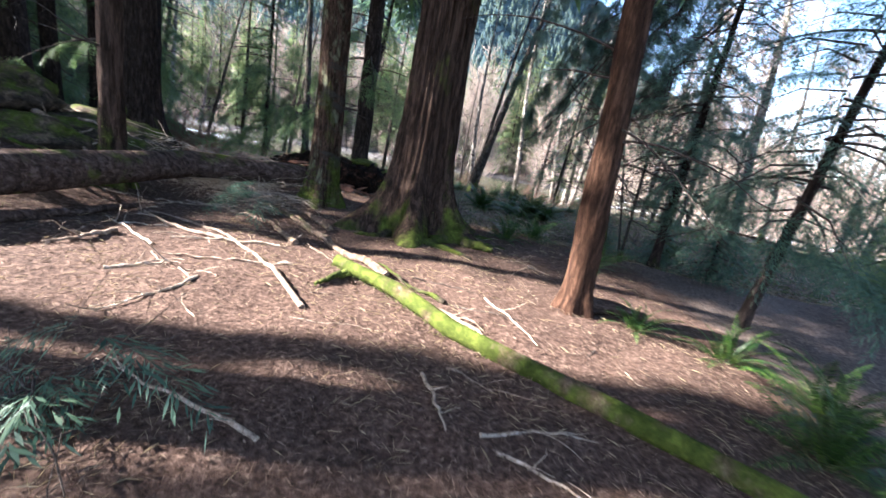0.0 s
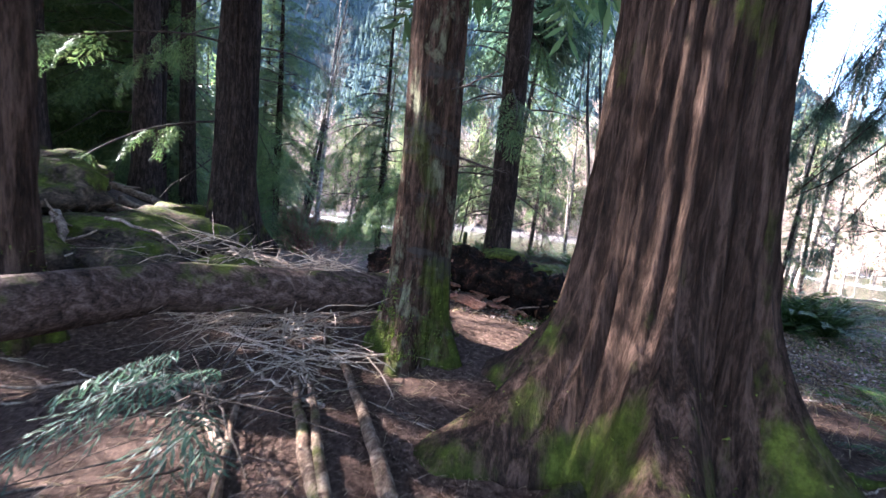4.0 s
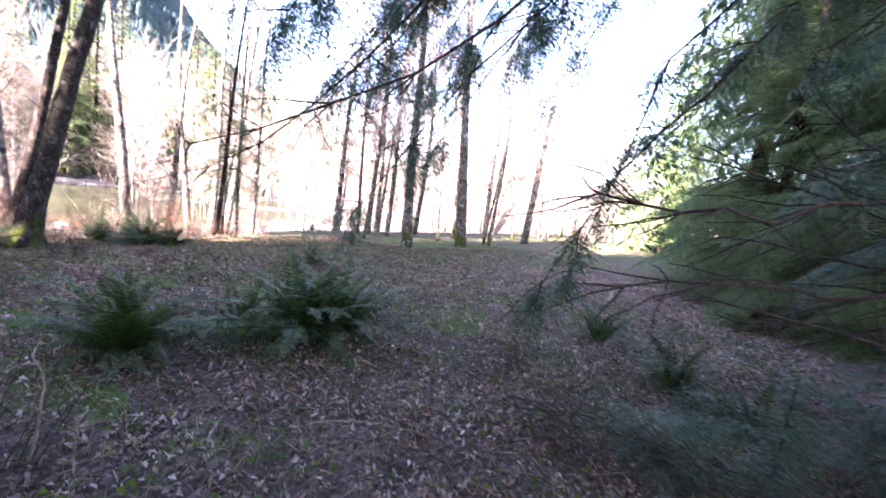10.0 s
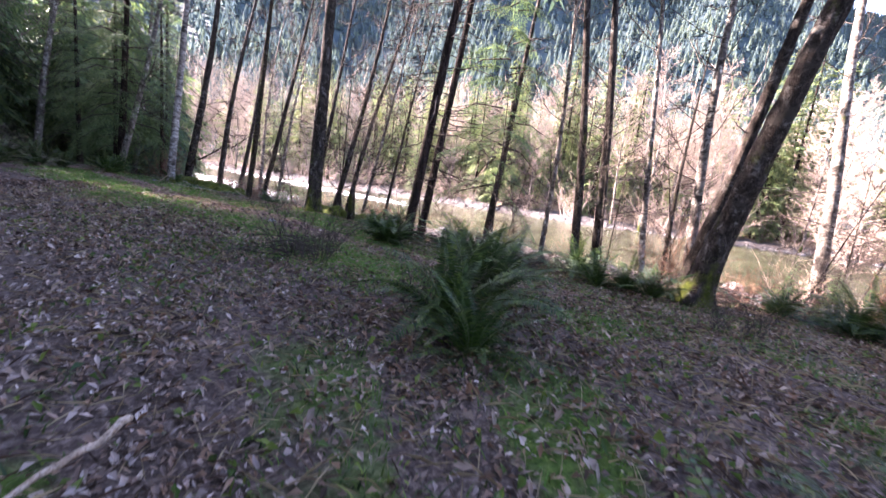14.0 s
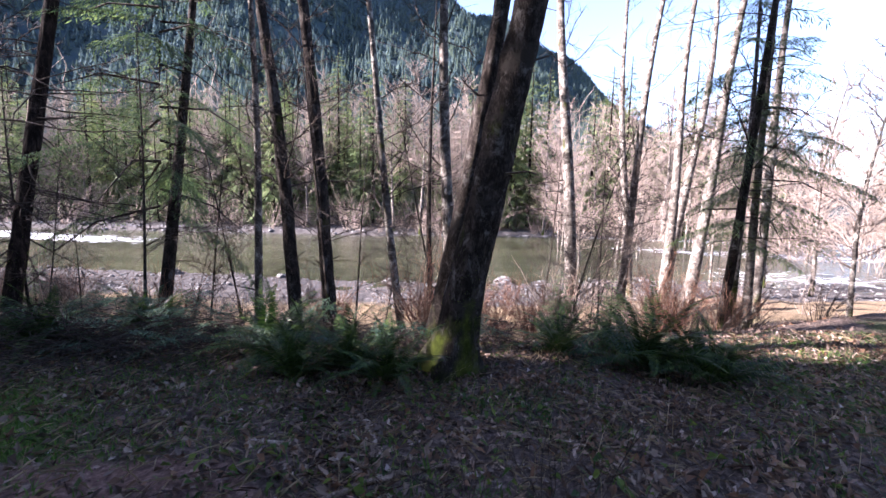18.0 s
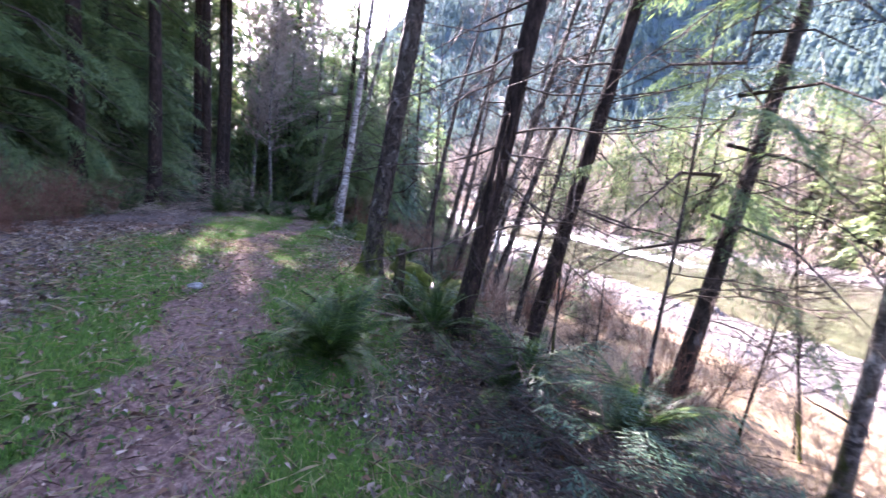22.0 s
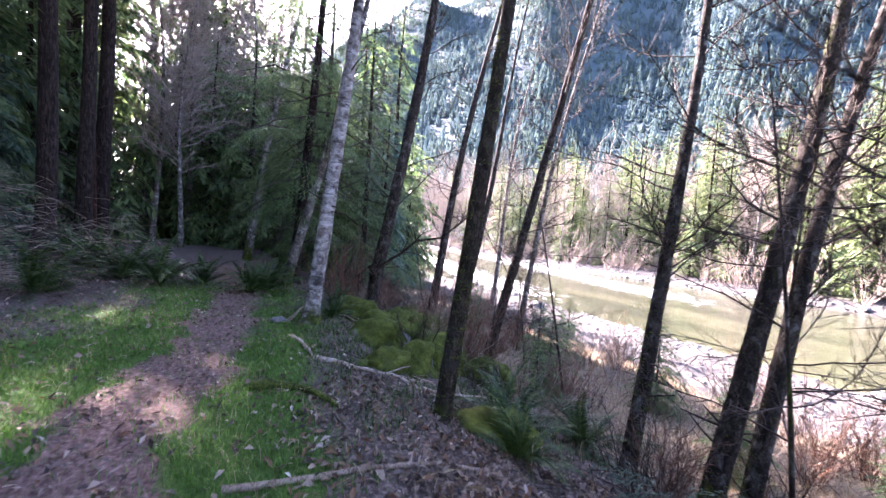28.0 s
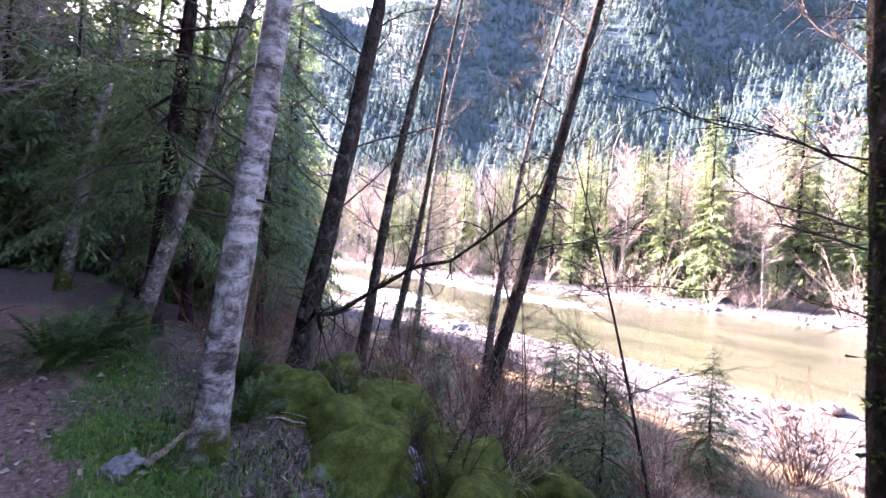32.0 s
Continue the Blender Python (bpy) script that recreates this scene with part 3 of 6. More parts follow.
                lens.append(coarse * g.uniform(0.14, 0.27))
    p, e, le = np.array(pts), np.array(dirs), np.array(lens)[:, None]
    e /= np.linalg.norm(e, axis=1, keepdims=True)
    w = np.cross(e, [0, 0, 1.0])
    w = w / (np.linalg.norm(w, axis=1, keepdims=True) + 1e-6) * half * coarse * g.uniform(0.7, 1.4, (len(p), 1)) + g.normal(0, 0.004 * coarse, (len(p), 3))
    v = np.stack([p, p + e * le * 0.5 + w, p + e * le, p + e * le * 0.45 - w], 1).reshape(-1, 3)
    return v, np.arange(len(v)).reshape(-1, 4)


SPRAYS = {ln: [spray_template(k + int(ln * 10), ln, dr, 0.5, 0.012) for k, dr in enumerate((0.15, 0.3, 0.45))] for ln in (0.4, 0.9, 1.6, 2.6)}
FINE = {ln: [spray_template(k + 80 + int(ln * 10), ln, dr, 0.38, 0.012) for k, dr in enumerate((0.2, 0.35, 0.5))] for ln in (0.25, 0.5, 0.9, 1.6)}
COARSE = {ln: [spray_template(k + 50 + int(ln * 10), ln, dr, 2.3) for k, dr in enumerate((0.1, 0.25, 0.4))] for ln in (0.9, 1.6, 2.6)}


def put_spray(buf, p, az, length, tilt, g, coarse=False):
    stock = FINE if coarse == "fine" else COARSE if coarse else SPRAYS
    ln = min(stock, key=lambda q: abs(math.log(q / length)))
    v, f = stock[ln][g.integers(3)]
    s = length / ln
    m = np.array(Matrix.LocRotScale(Vector(p), Euler((g.normal(0, 0.25), -tilt, az)), Vector((s, s * g.uniform(0.8, 1.2), s))))
    buf.add(v @ m[:3, :3].T + m[:3, 3], f)


CROWNS = {}


def crown_mesh(kind, variant, material):
    """Shared crown meshes, for a tree of height 1 scaled later: kind sets where boughs begin and how wide they reach."""
    key = (kind, variant, material)
    if key in CROWNS:
        return CROWNS[key]
    g = np.random.default_rng(100 + variant + 10 * len(kind))
    h, low, wide, nb = {"tall": (20.0, 6.0, 3.0, 120), "high": (24.0, 11.0, 3.6, 135), "low": (11.0, 0.4, 2.4, 130), "low_far": (11.0, 0.4, 2.4, 120), "far": (20.0, 1.2, 3.4, 110), "sapling": (2.0, 0.2, 0.75, 64), "thin": (9.0, 1.2, 1.6, 80), "sparse": (9.0, 1.8, 1.5, 36)}[kind]
    bl, bw = Buf(), Buf()
    for j in range(nb):
        z = low + (h - low) * ((j + g.uniform(0, 1)) / nb) ** (1.0 if kind != "tall" else 0.85)
        az = j * 2.4 + g.normal(0, 0.4)
        reach = wide * (1 - (z - low) / (h - low)) ** 0.75 * g.uniform(0.6, 1.15) + 0.05 * wide
        tilt = -0.25 + 0.5 * (z / h) + g.normal(0, 0.12)
        put_spray(bl, (0, 0, z), az, reach, tilt, g, "fine" if kind in ("thin", "sparse") else kind in ("far", "low_far", "tall", "high"))
        if kind in ("tall", "high", "low", "low_far") and reach > 0.9:
            put_spray(bl, (math.cos(az) * reach * 0.35, math.sin(az) * reach * 0.35, z - 0.1 * reach), az + g.normal(0, 0.5), reach * 0.6, tilt - 0.3, g, kind != "low")
        end = np.array([math.cos(az) * reach * 0.9, math.sin(az) * reach * 0.9, z + reach * (tilt - 0.25)])
        tube(bw, [[0, 0, z], end * [0.5, 0.5, 0] + [0, 0, z + reach * tilt * 0.5], end], [0.012 * reach + 0.004, 0.008 * reach + 0.003, 0.002], 3, cap=False)
    CROWNS[key] = (bl.mesh("crown", material, False), bw.mesh("bough_wood", "twig"))
    return CROWNS[key]


def dead_boughs(buf, h0, h1, count, reach, g, lean=(0, 0), droop=0.05, rad=0.012, around=None):
    """Bare lower boughs of a conifer."""
    for _ in range(count):
        z = g.uniform(h0, h1)
        az = g.uniform(0, 6.28) if around is None else g.uniform(*around)
        ln = reach * g.uniform(0.4, 1.1)
        pts = curve_pts((lean[0] * z, lean[1] * z, z), (math.cos(az), math.sin(az), g.uniform(-0.5, 0.35) - (0.25 if droop > 0.1 else 0)), ln, 8, droop * g.uniform(-0.6 if droop < 0.1 else 0.3, 1.5), 0.13, g)
        tube(buf, pts, np.linspace(rad, 0.003, 8), 4, cap=False)
        for q in range(2, 8):
            for _k in range(g.integers(0, 3)):
                a2 = az + g.choice((-1, 1)) * g.uniform(0.5, 1.1)
                sp = curve_pts(pts[q], (math.cos(a2), math.sin(a2), g.uniform(-0.5, 0.3)), ln * g.uniform(0.1, 0.4), 4, 0.06, 0.18, g)
                tube(buf, sp, np.linspace(0.004, 0.0015, 4), 3, cap=False)


def trunk_buf(h, d, lean, seed, near=False, flare=0.5, roots=5, bend=0.02, top=0.12, rough=0.012):
    g = np.random.default_rng(seed)
    k = int(min(h, 9) / 0.14) if near else 14
    z = np.concatenate([np.linspace(-0.35, min(h, 9), k), np.linspace(min(h, 9), h, 6)[1:]]) if h > 9 else np.linspace(-0.35, h, k)
    zz = np.clip(z, 0, None)
    ph = g.uniform(0, 6.28, 3)
    px = lean[0] * zz + bend * zz * np.sin(zz * 0.35 + ph[0])
    py = lean[1] * zz + bend * zz * np.sin(zz * 0.3 + ph[1])
    px, py = px - px[0], py - py[0]
    r = d / 2 * (1 - (1 - top) * zz / h)
    out = Buf()

    def foot(th, s):
        zf = zz[:, None]
        lobes = (0.5 + 0.5 * np.cos(roots * th + ph[2])) ** 1.6
        return flare * d * (0.30 * np.exp(-zf / (0.55 * d + 0.05)) + 0.85 * lobes * np.exp(-zf / (0.42 * d + 0.05)))

    tube(out, np.stack([px, py, z], 1), r, (112 if d > 0.9 else 72 if d > 0.5 else 40) if near else 12, 0.035, seed, foot if flare else None, (31 if d > 0.9 else 24 if d > 0.5 else 17 if d > 0.35 else 9) if near else 0, rough=rough)
    return out, np.stack([px, py, z], 1), r


def conifer(x, y, d, h, lean=(0, 0), bark_name="conifer", near=False, crown="tall", variant=0, needles="needle", boughs=10, bough_to=6.0, reach=1.6, sag=0.05, flare=0.5, z=None, label="", name="conifer_tree", roots=5, group="forest conifers"):
    seed = int(abs(x * 131 + y * 17)) % 9999
    crown = "low_far" if crown == "low" and (x < -25 or x > 21) else crown
    g = np.random.default_rng(seed)
    tr = thing(name, x, y, gz(x, y) - 0.02 if z is None else z, label or "tall conifer with dark furrowed bark and drooping green boughs", "tree", group)
    tb, path, _ = trunk_buf(h, d, lean, seed, near, flare, roots, 0.008, rough=0.035 if d < 0.5 else 0.012)
    part("trunk", tb, bark_name, tr)
    if boughs:
        bb = Buf()
        dead_boughs(bb, 1.3, min(bough_to, h * 0.8), boughs, reach, g, lean, sag, rad=0.016 if near else 0.012)
        tagged(part("deadwood", bb, "twig", tr, "bare dead lower boughs"), kind="stuff")
    if crown:
        base = {"tall": 20.0, "high": 24.0, "low": 11.0, "low_far": 11.0, "far": 20.0, "sapling": 2.0, "thin": 9.0, "sparse": 9.0}[crown]
        leaves, woods = crown_mesh(crown, variant % 2 if crown in ("low", "tall", "high", "low_far") else variant, needles)
        for nm, me in (("crown", leaves), ("bough_wood", woods)):
            ob = tagged(part(nm, me, None, tr), kind="stuff")
            s = h / base
            shear = Matrix(((s, 0, lean[0] * s, 0), (0, s, lean[1] * s, 0), (0, 0, s, 0), (0, 0, 0, 1)))
            ob.matrix_basis = shear @ Matrix.Rotation(g.uniform(0, 6.28), 4, "Z")
    return tr


def hang(tr, count, z0, z1, reach, seed, needles="needle_blue", around=(0, 6.28), lean=(0, 0), rad=0.02, full=0.8):
    """Long live boughs that sweep out and droop, hung with needle sprays."""
    g = np.random.default_rng(seed)
    bw, bn = Buf(), Buf()
    for _ in range(count):
        z, az, ln = g.uniform(z0, z1), g.uniform(*around), reach * g.uniform(0.55, 1.15)
        p = curve_pts((lean[0] * z, lean[1] * z, z), (math.cos(az), math.sin(az), g.uniform(-0.05, 0.3)), ln, 12, 0.075, 0.06, g)
        tube(bw, p, np.linspace(rad, 0.004, 12), 4, cap=False)
        for k in range(3, 12):
            for side in (-1, 1):
                if g.uniform() < full:
                    put_spray(bn, p[k], az + side * g.uniform(0.3, 1.2), g.uniform(0.3, 0.75) * min(1.2, ln / 2), -g.uniform(0.3, 1.0), g, "fine")
        put_spray(bn, p[-1], az, 0.45, -0.9, g, "fine")
    tagged(part("drooping_wood", bw, "twig", tr, "long thin drooping boughs"), kind="stuff")
    tagged(part("drooping_foliage", bn, needles, tr, "hanging needle sprays"), kind="stuff")


def bare_limbs(buf, path, h, g, start=0.35, count=16, reach=2.2, fine=2, rad=0.02, lift=0.55, thin=0.004):
    """Leafless limbs with twigs, for alders."""
    for _ in range(count):
        s = g.uniform(start, 0.98) ** 0.8
        zt = s * h
        p0 = np.array([np.interp(zt, path[:, 2], path[:, a]) for a in (0, 1)] + [zt])
        az, ln = g.uniform(0, 6.28), reach * (1.15 - 0.7 * s) * g.uniform(0.5, 1.2)
        pts = curve_pts(p0, (math.cos(az), math.sin(az), lift + g.normal(0, 0.25)), ln, 8, -0.02, 0.13, g)
        tube(buf, pts, np.linspace(rad * (1.2 - s), thin, 8), 4, cap=False)
        for q in range(2, 8):
            for _k in range(fine):
                dr = pts[q] - pts[q - 1]
                dr = dr / np.linalg.norm(dr) + g.normal(0, 0.6, 3)
                sp = curve_pts(pts[q], dr, ln * g.uniform(0.15, 0.4), 5, -0.02, 0.16, g)
                tube(buf, sp, np.linspace(thin, thin * 0.4, 5), 3, cap=False)


def alder(x, y, d, h, lean=(0, 0), bark_name="alder", near=False, limbs=34, start=0.1, reach=1.9, z=None, label="", flare=0.25, bend=0.02, group="riverbank alders", stubs=4, lift=0.55):
    seed = int(abs(x * 97 + y * 41)) % 9999
    g = np.random.default_rng(seed)
    tr = thing("alder_tree", x, y, gz(x, y) - 0.02 if z is None else z, label or "leafless alder with pale mottled bark leaning over the river bank", "tree", group)
    tb, path, _ = trunk_buf(h, d, lean, seed, near, flare, 4, bend, rough=0.05)
    part("trunk", tb, bark_name, tr)
    bb = Buf()
    bare_limbs(bb, path, h, g, start, limbs + (26 if x < -8 else 0), reach, 3 if near else 2, 0.035 * d + 0.008, lift, 0.0055 if near else 0.0075)
    for _ in range(stubs):
        zt = g.uniform(0.8, h * start)
        p0 = np.array([np.interp(zt, path[:, 2], path[:, a]) for a in (0, 1)] + [zt])
        az = g.uniform(0, 6.28)
        tube(bb, curve_pts(p0, (math.cos(az), math.sin(az), 0.4), g.uniform(0.15, 0.7), 5, 0, 0.15, g), np.linspace(0.02, 0.006, 5), 4)
    tagged(part("crown", bb, "twig", tr, "leafless grey-brown branches"), kind="stuff")
    return tr

# ---- trees along the walk ----
conifer(-2.78, -9.1, 0.53, 21, (-0.03, 0.03), "cedar_moss", True, "tall", 0, boughs=4, flare=0.42, label="straight cedar trunk with furrowed red-brown bark and moss at its foot", name="cedar_tree")
conifer(-0.93, -9.64, 0.99, 26, (0.004, 0.01), "cedar", True, "tall", 1, boughs=0, flare=0.95, roots=6, label="massive old cedar with buttressed mossy foot and furrowed bark", name="cedar_tree")
back_tree = conifer(-2.93, -5.55, 0.46, 20, (0.008, 0.002), "conifer", True, "tall", 2, boughs=34, bough_to=5.5, reach=1.5, sag=0.15, flare=0.3, label="dark conifer rooted on a rotten log with bare drooping boughs")
big_tree = conifer(-8.63, -5.93, 0.85, 26, (0, 0), "conifer", True, "tall", 3, boughs=8, flare=0.55, reach=2.4)
for x, y, d in ((-13.98, -3.84, 0.45), (-13.3, -3.4, 0.5), (-12.3, -3.0, 0.34), (-9.03, -12.13, 0.30), (-11.3, -9.75, 0.38), (-14.5, -6.6, 0.66), (-12.9, -4.9, 0.7), (-18, -6, 0.6)):
    conifer(x, y, d, 20 + d * 8, (0, 0), "conifer", False, "high", int(abs(x)) % 4, boughs=9, bough_to=7)
conifer(-5.5, -10.75, 0.33, 23, (0.0, 0.0), "cedar", True, "high", 1, boughs=6, flare=0.45, label="slender cedar with mossy side standing behind a fallen log", name="cedar_tree")
conifer(1.33, -12.31, 0.34, 17, (-0.05, 0.02), "cedar_bare", True, "tall", 2, boughs=14, reach=1.8, flare=0.35, label="slim leaning conifer with reddish bark in the sun")
pole_a = conifer(4.21, -11.26, 0.17, 9, (0.07, -0.05), "conifer", False, "thin", 0, needles="needle_blue", boughs=10, reach=1.2, label="thin young hemlock with open drooping boughs")
pole_b = conifer(4.4, -8.1, 0.2, 10, (0.01, 0), "conifer", False, "thin", 1, needles="needle_blue", boughs=12, reach=1.4, label="thin young hemlock with open drooping boughs")
for x, y, d, h, c in ((8.6, -9.6, 0.2, 10, "thin"), (10.8, -11.2, 0.4, 15, "low"), (16.8, -10.2, 0.4, 15, "low"), (13.2, -11.4, 0.4, 14, "low"), (20.5, -10.0, 0.4, 15, "low"), (25, -10.5, 0.4, 16, "low"), (11.5, -8.2, 0.35, 14, "low"), (14.2, -6.2, 0.35, 13, "low"), (16.9, -5.3, 0.4, 15, "low"), (20.5, -5.3, 0.45, 27, "tall"), (24.5, -5.0, 0.45, 27, "tall"), (13.0, -8.4, 0.35, 13, "low"), (19.5, -7.4, 0.4, 15, "low"), (15, -10, 0.5, 20, "tall")):
    conifer(x, y, d, h, (0, 0), "conifer", False, c, int(x) % 3, boughs=4)
hang(back_tree, 16, 1.8, 6.0, 2.2, 61, "needle", rad=0.018, full=0.45)
hang(big_tree, 12, 2.4, 8.0, 3.4, 62, "needle", rad=0.025, full=0.45)
hang(pole_a, 8, 1.6, 5.5, 2.0, 63, lean=(0.07, -0.05), full=0.4)
hang(pole_b, 13, 1.5, 6.5, 2.2, 64, full=0.5)
for x, y, h, k in ((-6.4, -3.6, 8, 65), (0.2, -20.5, 14, 68)):
    hang(conifer(x, y, 0.02 * h, h, (0, 0), "conifer", False, "thin", k % 3, boughs=6, label="slender hemlock with drooping green boughs"), 14, 1.4, h * 0.6, 2.2, k, "needle", full=0.4)

# river bank, from downstream to upstream
for x, y, d, h, lx, ly, kind in (
        (11.75, 5.1, 0.42, 17, -0.05, 0.05, "alder"), (15.3, 5.0, 0.5, 18, -0.06, 0.08, "alder"), (24, 6.3, 0.45, 17, 0.02, -0.04, "alder"),
        (9.9, 19.4, 0.42, 17, 0.04, -0.02, "alder"), (6.6, 15.8, 0.3, 15, 0.07, -0.02, "alder"), (10.0, 14.5, 0.28, 15, 0.02, 0, "alder"),
        (5.0, 15.5, 0.42, 18, -0.06, 0.02, "alder"), (9.5, 21.5, 0.4, 17, -0.07, 0.03, "alder"), (11.4, 22, 0.5, 17, 0.083, -0.04, "alder"), (10.1, 18.0, 0.45, 17, 0.09, -0.04, "alder"),
        (7.0, 11.5, 0.2, 13, 0.06, -0.03, "alder_dark"), (12.6, 8.8, 0.16, 13, 0.06, 0.02, "alder"), (17.2, 8.0, 0.18, 14, -0.07, 0.03, "alder"), (19.0, 6.2, 0.15, 13, 0.08, -0.03, "alder"), (22.4, 7.8, 0.2, 14, 0.03, 0.05, "alder"), (13.7, 10.6, 0.17, 14, -0.06, 0.0, "alder"), (16.2, 11.8, 0.2, 15, 0.05, -0.03, "alder"), (26.5, 8.6, 0.2, 15, -0.06, 0.02, "alder"), (30.0, 7.6, 0.22, 15, 0.04, 0.03, "alder"), (14, 13, 0.35, 16, 0.05, 0, "alder"), (18, 14, 0.35, 16, 0.0, 0.05, "alder"), (20, 9, 0.35, 16, -0.04, 0.05, "alder"), (28, 12, 0.4, 17, 0.03, 0.02, "alder"), (33, 5, 0.4, 16, -0.02, 0, "alder")):
    alder(x, y, d, h, (lx, ly), kind)
alder(1.08, 7.5, 0.45, 17, (0.195, -0.009), "alder_dark", True, 22, 0.25, z=-2.1, flare=0.5, label="big dark alder leaning towards the river with a rough mossy trunk", bend=0.012)
alder(0.80, 8.1, 0.27, 16, (0.19, 0.05), "alder_dark", True, 20, 0.25, z=-2.3, label="dark alder stem leaning beside a bigger one")
for x, y, d, h, lx, ly, kind in (
        (-1.65, 9.91, 0.24, 17, -0.1, 0.059, "alder_dark"), (-1.13, 10.26, 0.26, 17, -0.091, 0.065, "alder_dark"), (0.1, 11.5, 0.19, 14, -0.13, 0.0, "alder"),
        (1.2, 12.0, 0.3, 16, -0.04, 0.0, "alder"), (-3.0, 11.3, 0.18, 14, 0.0, 0.0, "alder"),
        (-9.5, 10.0, 0.14, 10, 0.13, 0.13, "alder"), (-9.2, 10.9, 0.13, 10, 0.12, 0.10, "alder_dark"),
        (-11.64, 10.78, 0.25, 15, 0.02, 0.26, "alder_dark"), (-11.5, 11.36, 0.22, 14, 0.02, 0.28, "alder_dark"),
        (-19.34, 9.34, 0.34, 16, 0.079, 0.121, "alder_dark"), (-21.4, 7.6, 0.28, 15, 0.033, 0.22, "alder"), (-28.8, 7.1, 0.36, 16, 0.004, 0.13, "alder"),
        (-22.6, 12.9, 0.34, 16, 0.075, 0.12, "alder_dark"), (-17.71, 12.04, 0.26, 14, 0.209, 0.087, "alder_dark"), (-19.6, 14.6, 0.2, 13, 0.1, 0.1, "alder"), (-24.2, 15.3, 0.3, 15, 0.1, 0.12, "alder_dark"),
        (-12.41, 10.42, 0.2, 15, -0.118, 0.319, "alder_dark"), (-30, 12, 0.35, 16, 0.06, 0.1, "alder"), (-35, 9, 0.35, 17, 0.03, 0.1, "alder"), (-27, 19, 0.3, 15, 0.06, 0.06, "alder")):
    alder(x, y, d, h, (lx, ly), kind, d >= 0.2 and -20 < x < -5 or x in (-1.65, -1.13))
alder(0.6, 14.5, 0.2, 9.3, (-0.02, 0), "alder_dark", False, 3, 0.3, reach=0.6, label="dead broken alder snag on the bank")
alder(-8.83, 7.15, 0.40, 17, (-0.08, 0.11), "alder_dark", True, 20, 0.3, z=-1.85, flare=0.55, label="grey alder with mossy foot beside the trail", stubs=8, bend=0.004)
alder(-12.92, 7.93, 0.2, 15, (-0.039, 0.134), "moss_bark", True, 20, 0.3, flare=0.3, z=-2.2, stubs=0, label="dark mossy alder on the bank above boulders", bend=0.004)
alder(-16.9, 7.4, 0.28, 16, (0.0, 0.092), "birch", True, 24, 0.3, z=-1.75, flare=0.35, bend=0.004, label="white-barked alder with dark bands beside the trail")
conifer(-5.95, 7.92, 0.27, 24, (0.07, 0.108), "conifer", True, "high", 0, needles="needle_blue", boughs=46, bough_to=10, reach=2.7, z=-2.15, flare=0.3, label="young conifer with long bare dead boughs over the bank")
conifer(-6.5, 9.5, 0.26, 24, (0.0, 0.2), "conifer", True, "high", 1, needles="needle_blue", boughs=46, bough_to=10, reach=2.7, z=-2.6, flare=0.3, label="young conifer with long bare dead boughs over the bank")
conifer(-4.9, 10.95, 0.27, 14, (0.022, 0.19), "alder_dark", False, "sparse", 2, needles="needle", boughs=34, bough_to=8, reach=1.9, label="thin conifer with tangled dead boughs on the bank")
conifer(8.24, 12.4, 0.2, 12, (-0.01, 0.01), "alder", False, "sparse", 0, "needle_far", boughs=8, label="slender young conifer with light green boughs")
conifer(7.3, 11.6, 0.15, 10, (0, 0), "alder", False, "sparse", 1, "needle_far", boughs=6, label="slender young conifer with light green boughs")
conifer(-21.9, 7.9, 0.32, 16, (0.007, 0.046), "conifer", False, "thin", 1, boughs=14)
conifer(-30.2, 1.5, 0.55, 9, (0, 0), "cedar_bare", False, None, boughs=3, label="broken reddish conifer snag at the forest edge")

# forest on the upper side of the trail, plus unseen added shade trees
for x, y, d, h, c in (
        # high crowns here are set to shade the bank and dapple the trail
        (-25, 1.6, 0.5, 30, "high"), (-17.5, -0.8, 0.5, 26, "high"), (-19.5, 0.8, 0.5, 30, "high"), (-16.0, -2.2, 0.5, 24, "high"), (-28.6, 0.6, 0.55, 31, "high"), (-27.5, 1.9, 0.5, 30, "high"), (-31, 1.7, 0.6, 38, "high"), (-36, -0.5, 0.7, 42, "high"), (-29.5, 14, 0.4, 15, "thin"), (-34, 17, 0.3, 11, "low"), (-39, 19, 0.3, 11, "low"), (-33, 13.2, 0.4, 16, "low"), (-44, 17, 0.4, 14, "low"), (-41, 3.5, 0.6, 14, "low"), (-24, -2.5, 0.4, 14, "low"), (-27.5, -4.0, 0.5, 22, "tall"),
        (-16.5, -2.6, 0.35, 12, "low"), (-31, -2, 0.5, 15, "low"), (-35, 1, 0.5, 16, "low"),
        # the 35 and 36 m ones and (-15.8, -11.2) are added to cast shade
        (-20.5, -7.5, 0.6, 24, "tall"), (-20.6, -6.0, 0.6, 36, "mast"), (-17.6, -6.4, 0.6, 35, "mast"), (-24, -4.4, 0.6, 24, "tall"), (-30, -7.1, 0.6, 24, "tall"), (-15.8, -11.2, 0.5, 22, "tall"), (-36, -5, 0.6, 24, "tall"), (-45, -2, 0.7, 24, "tall"), (-48, 6, 0.6, 22, "low"), (-40, 9, 0.4, 15, "low"), (-36, 12, 0.4, 14, "low"), (-26, 9.5, 0.3, 13, "thin"), (-23.5, 10.5, 0.25, 11, "thin"),
        # those with y under -13.5 are unseen, added to block sun and sky
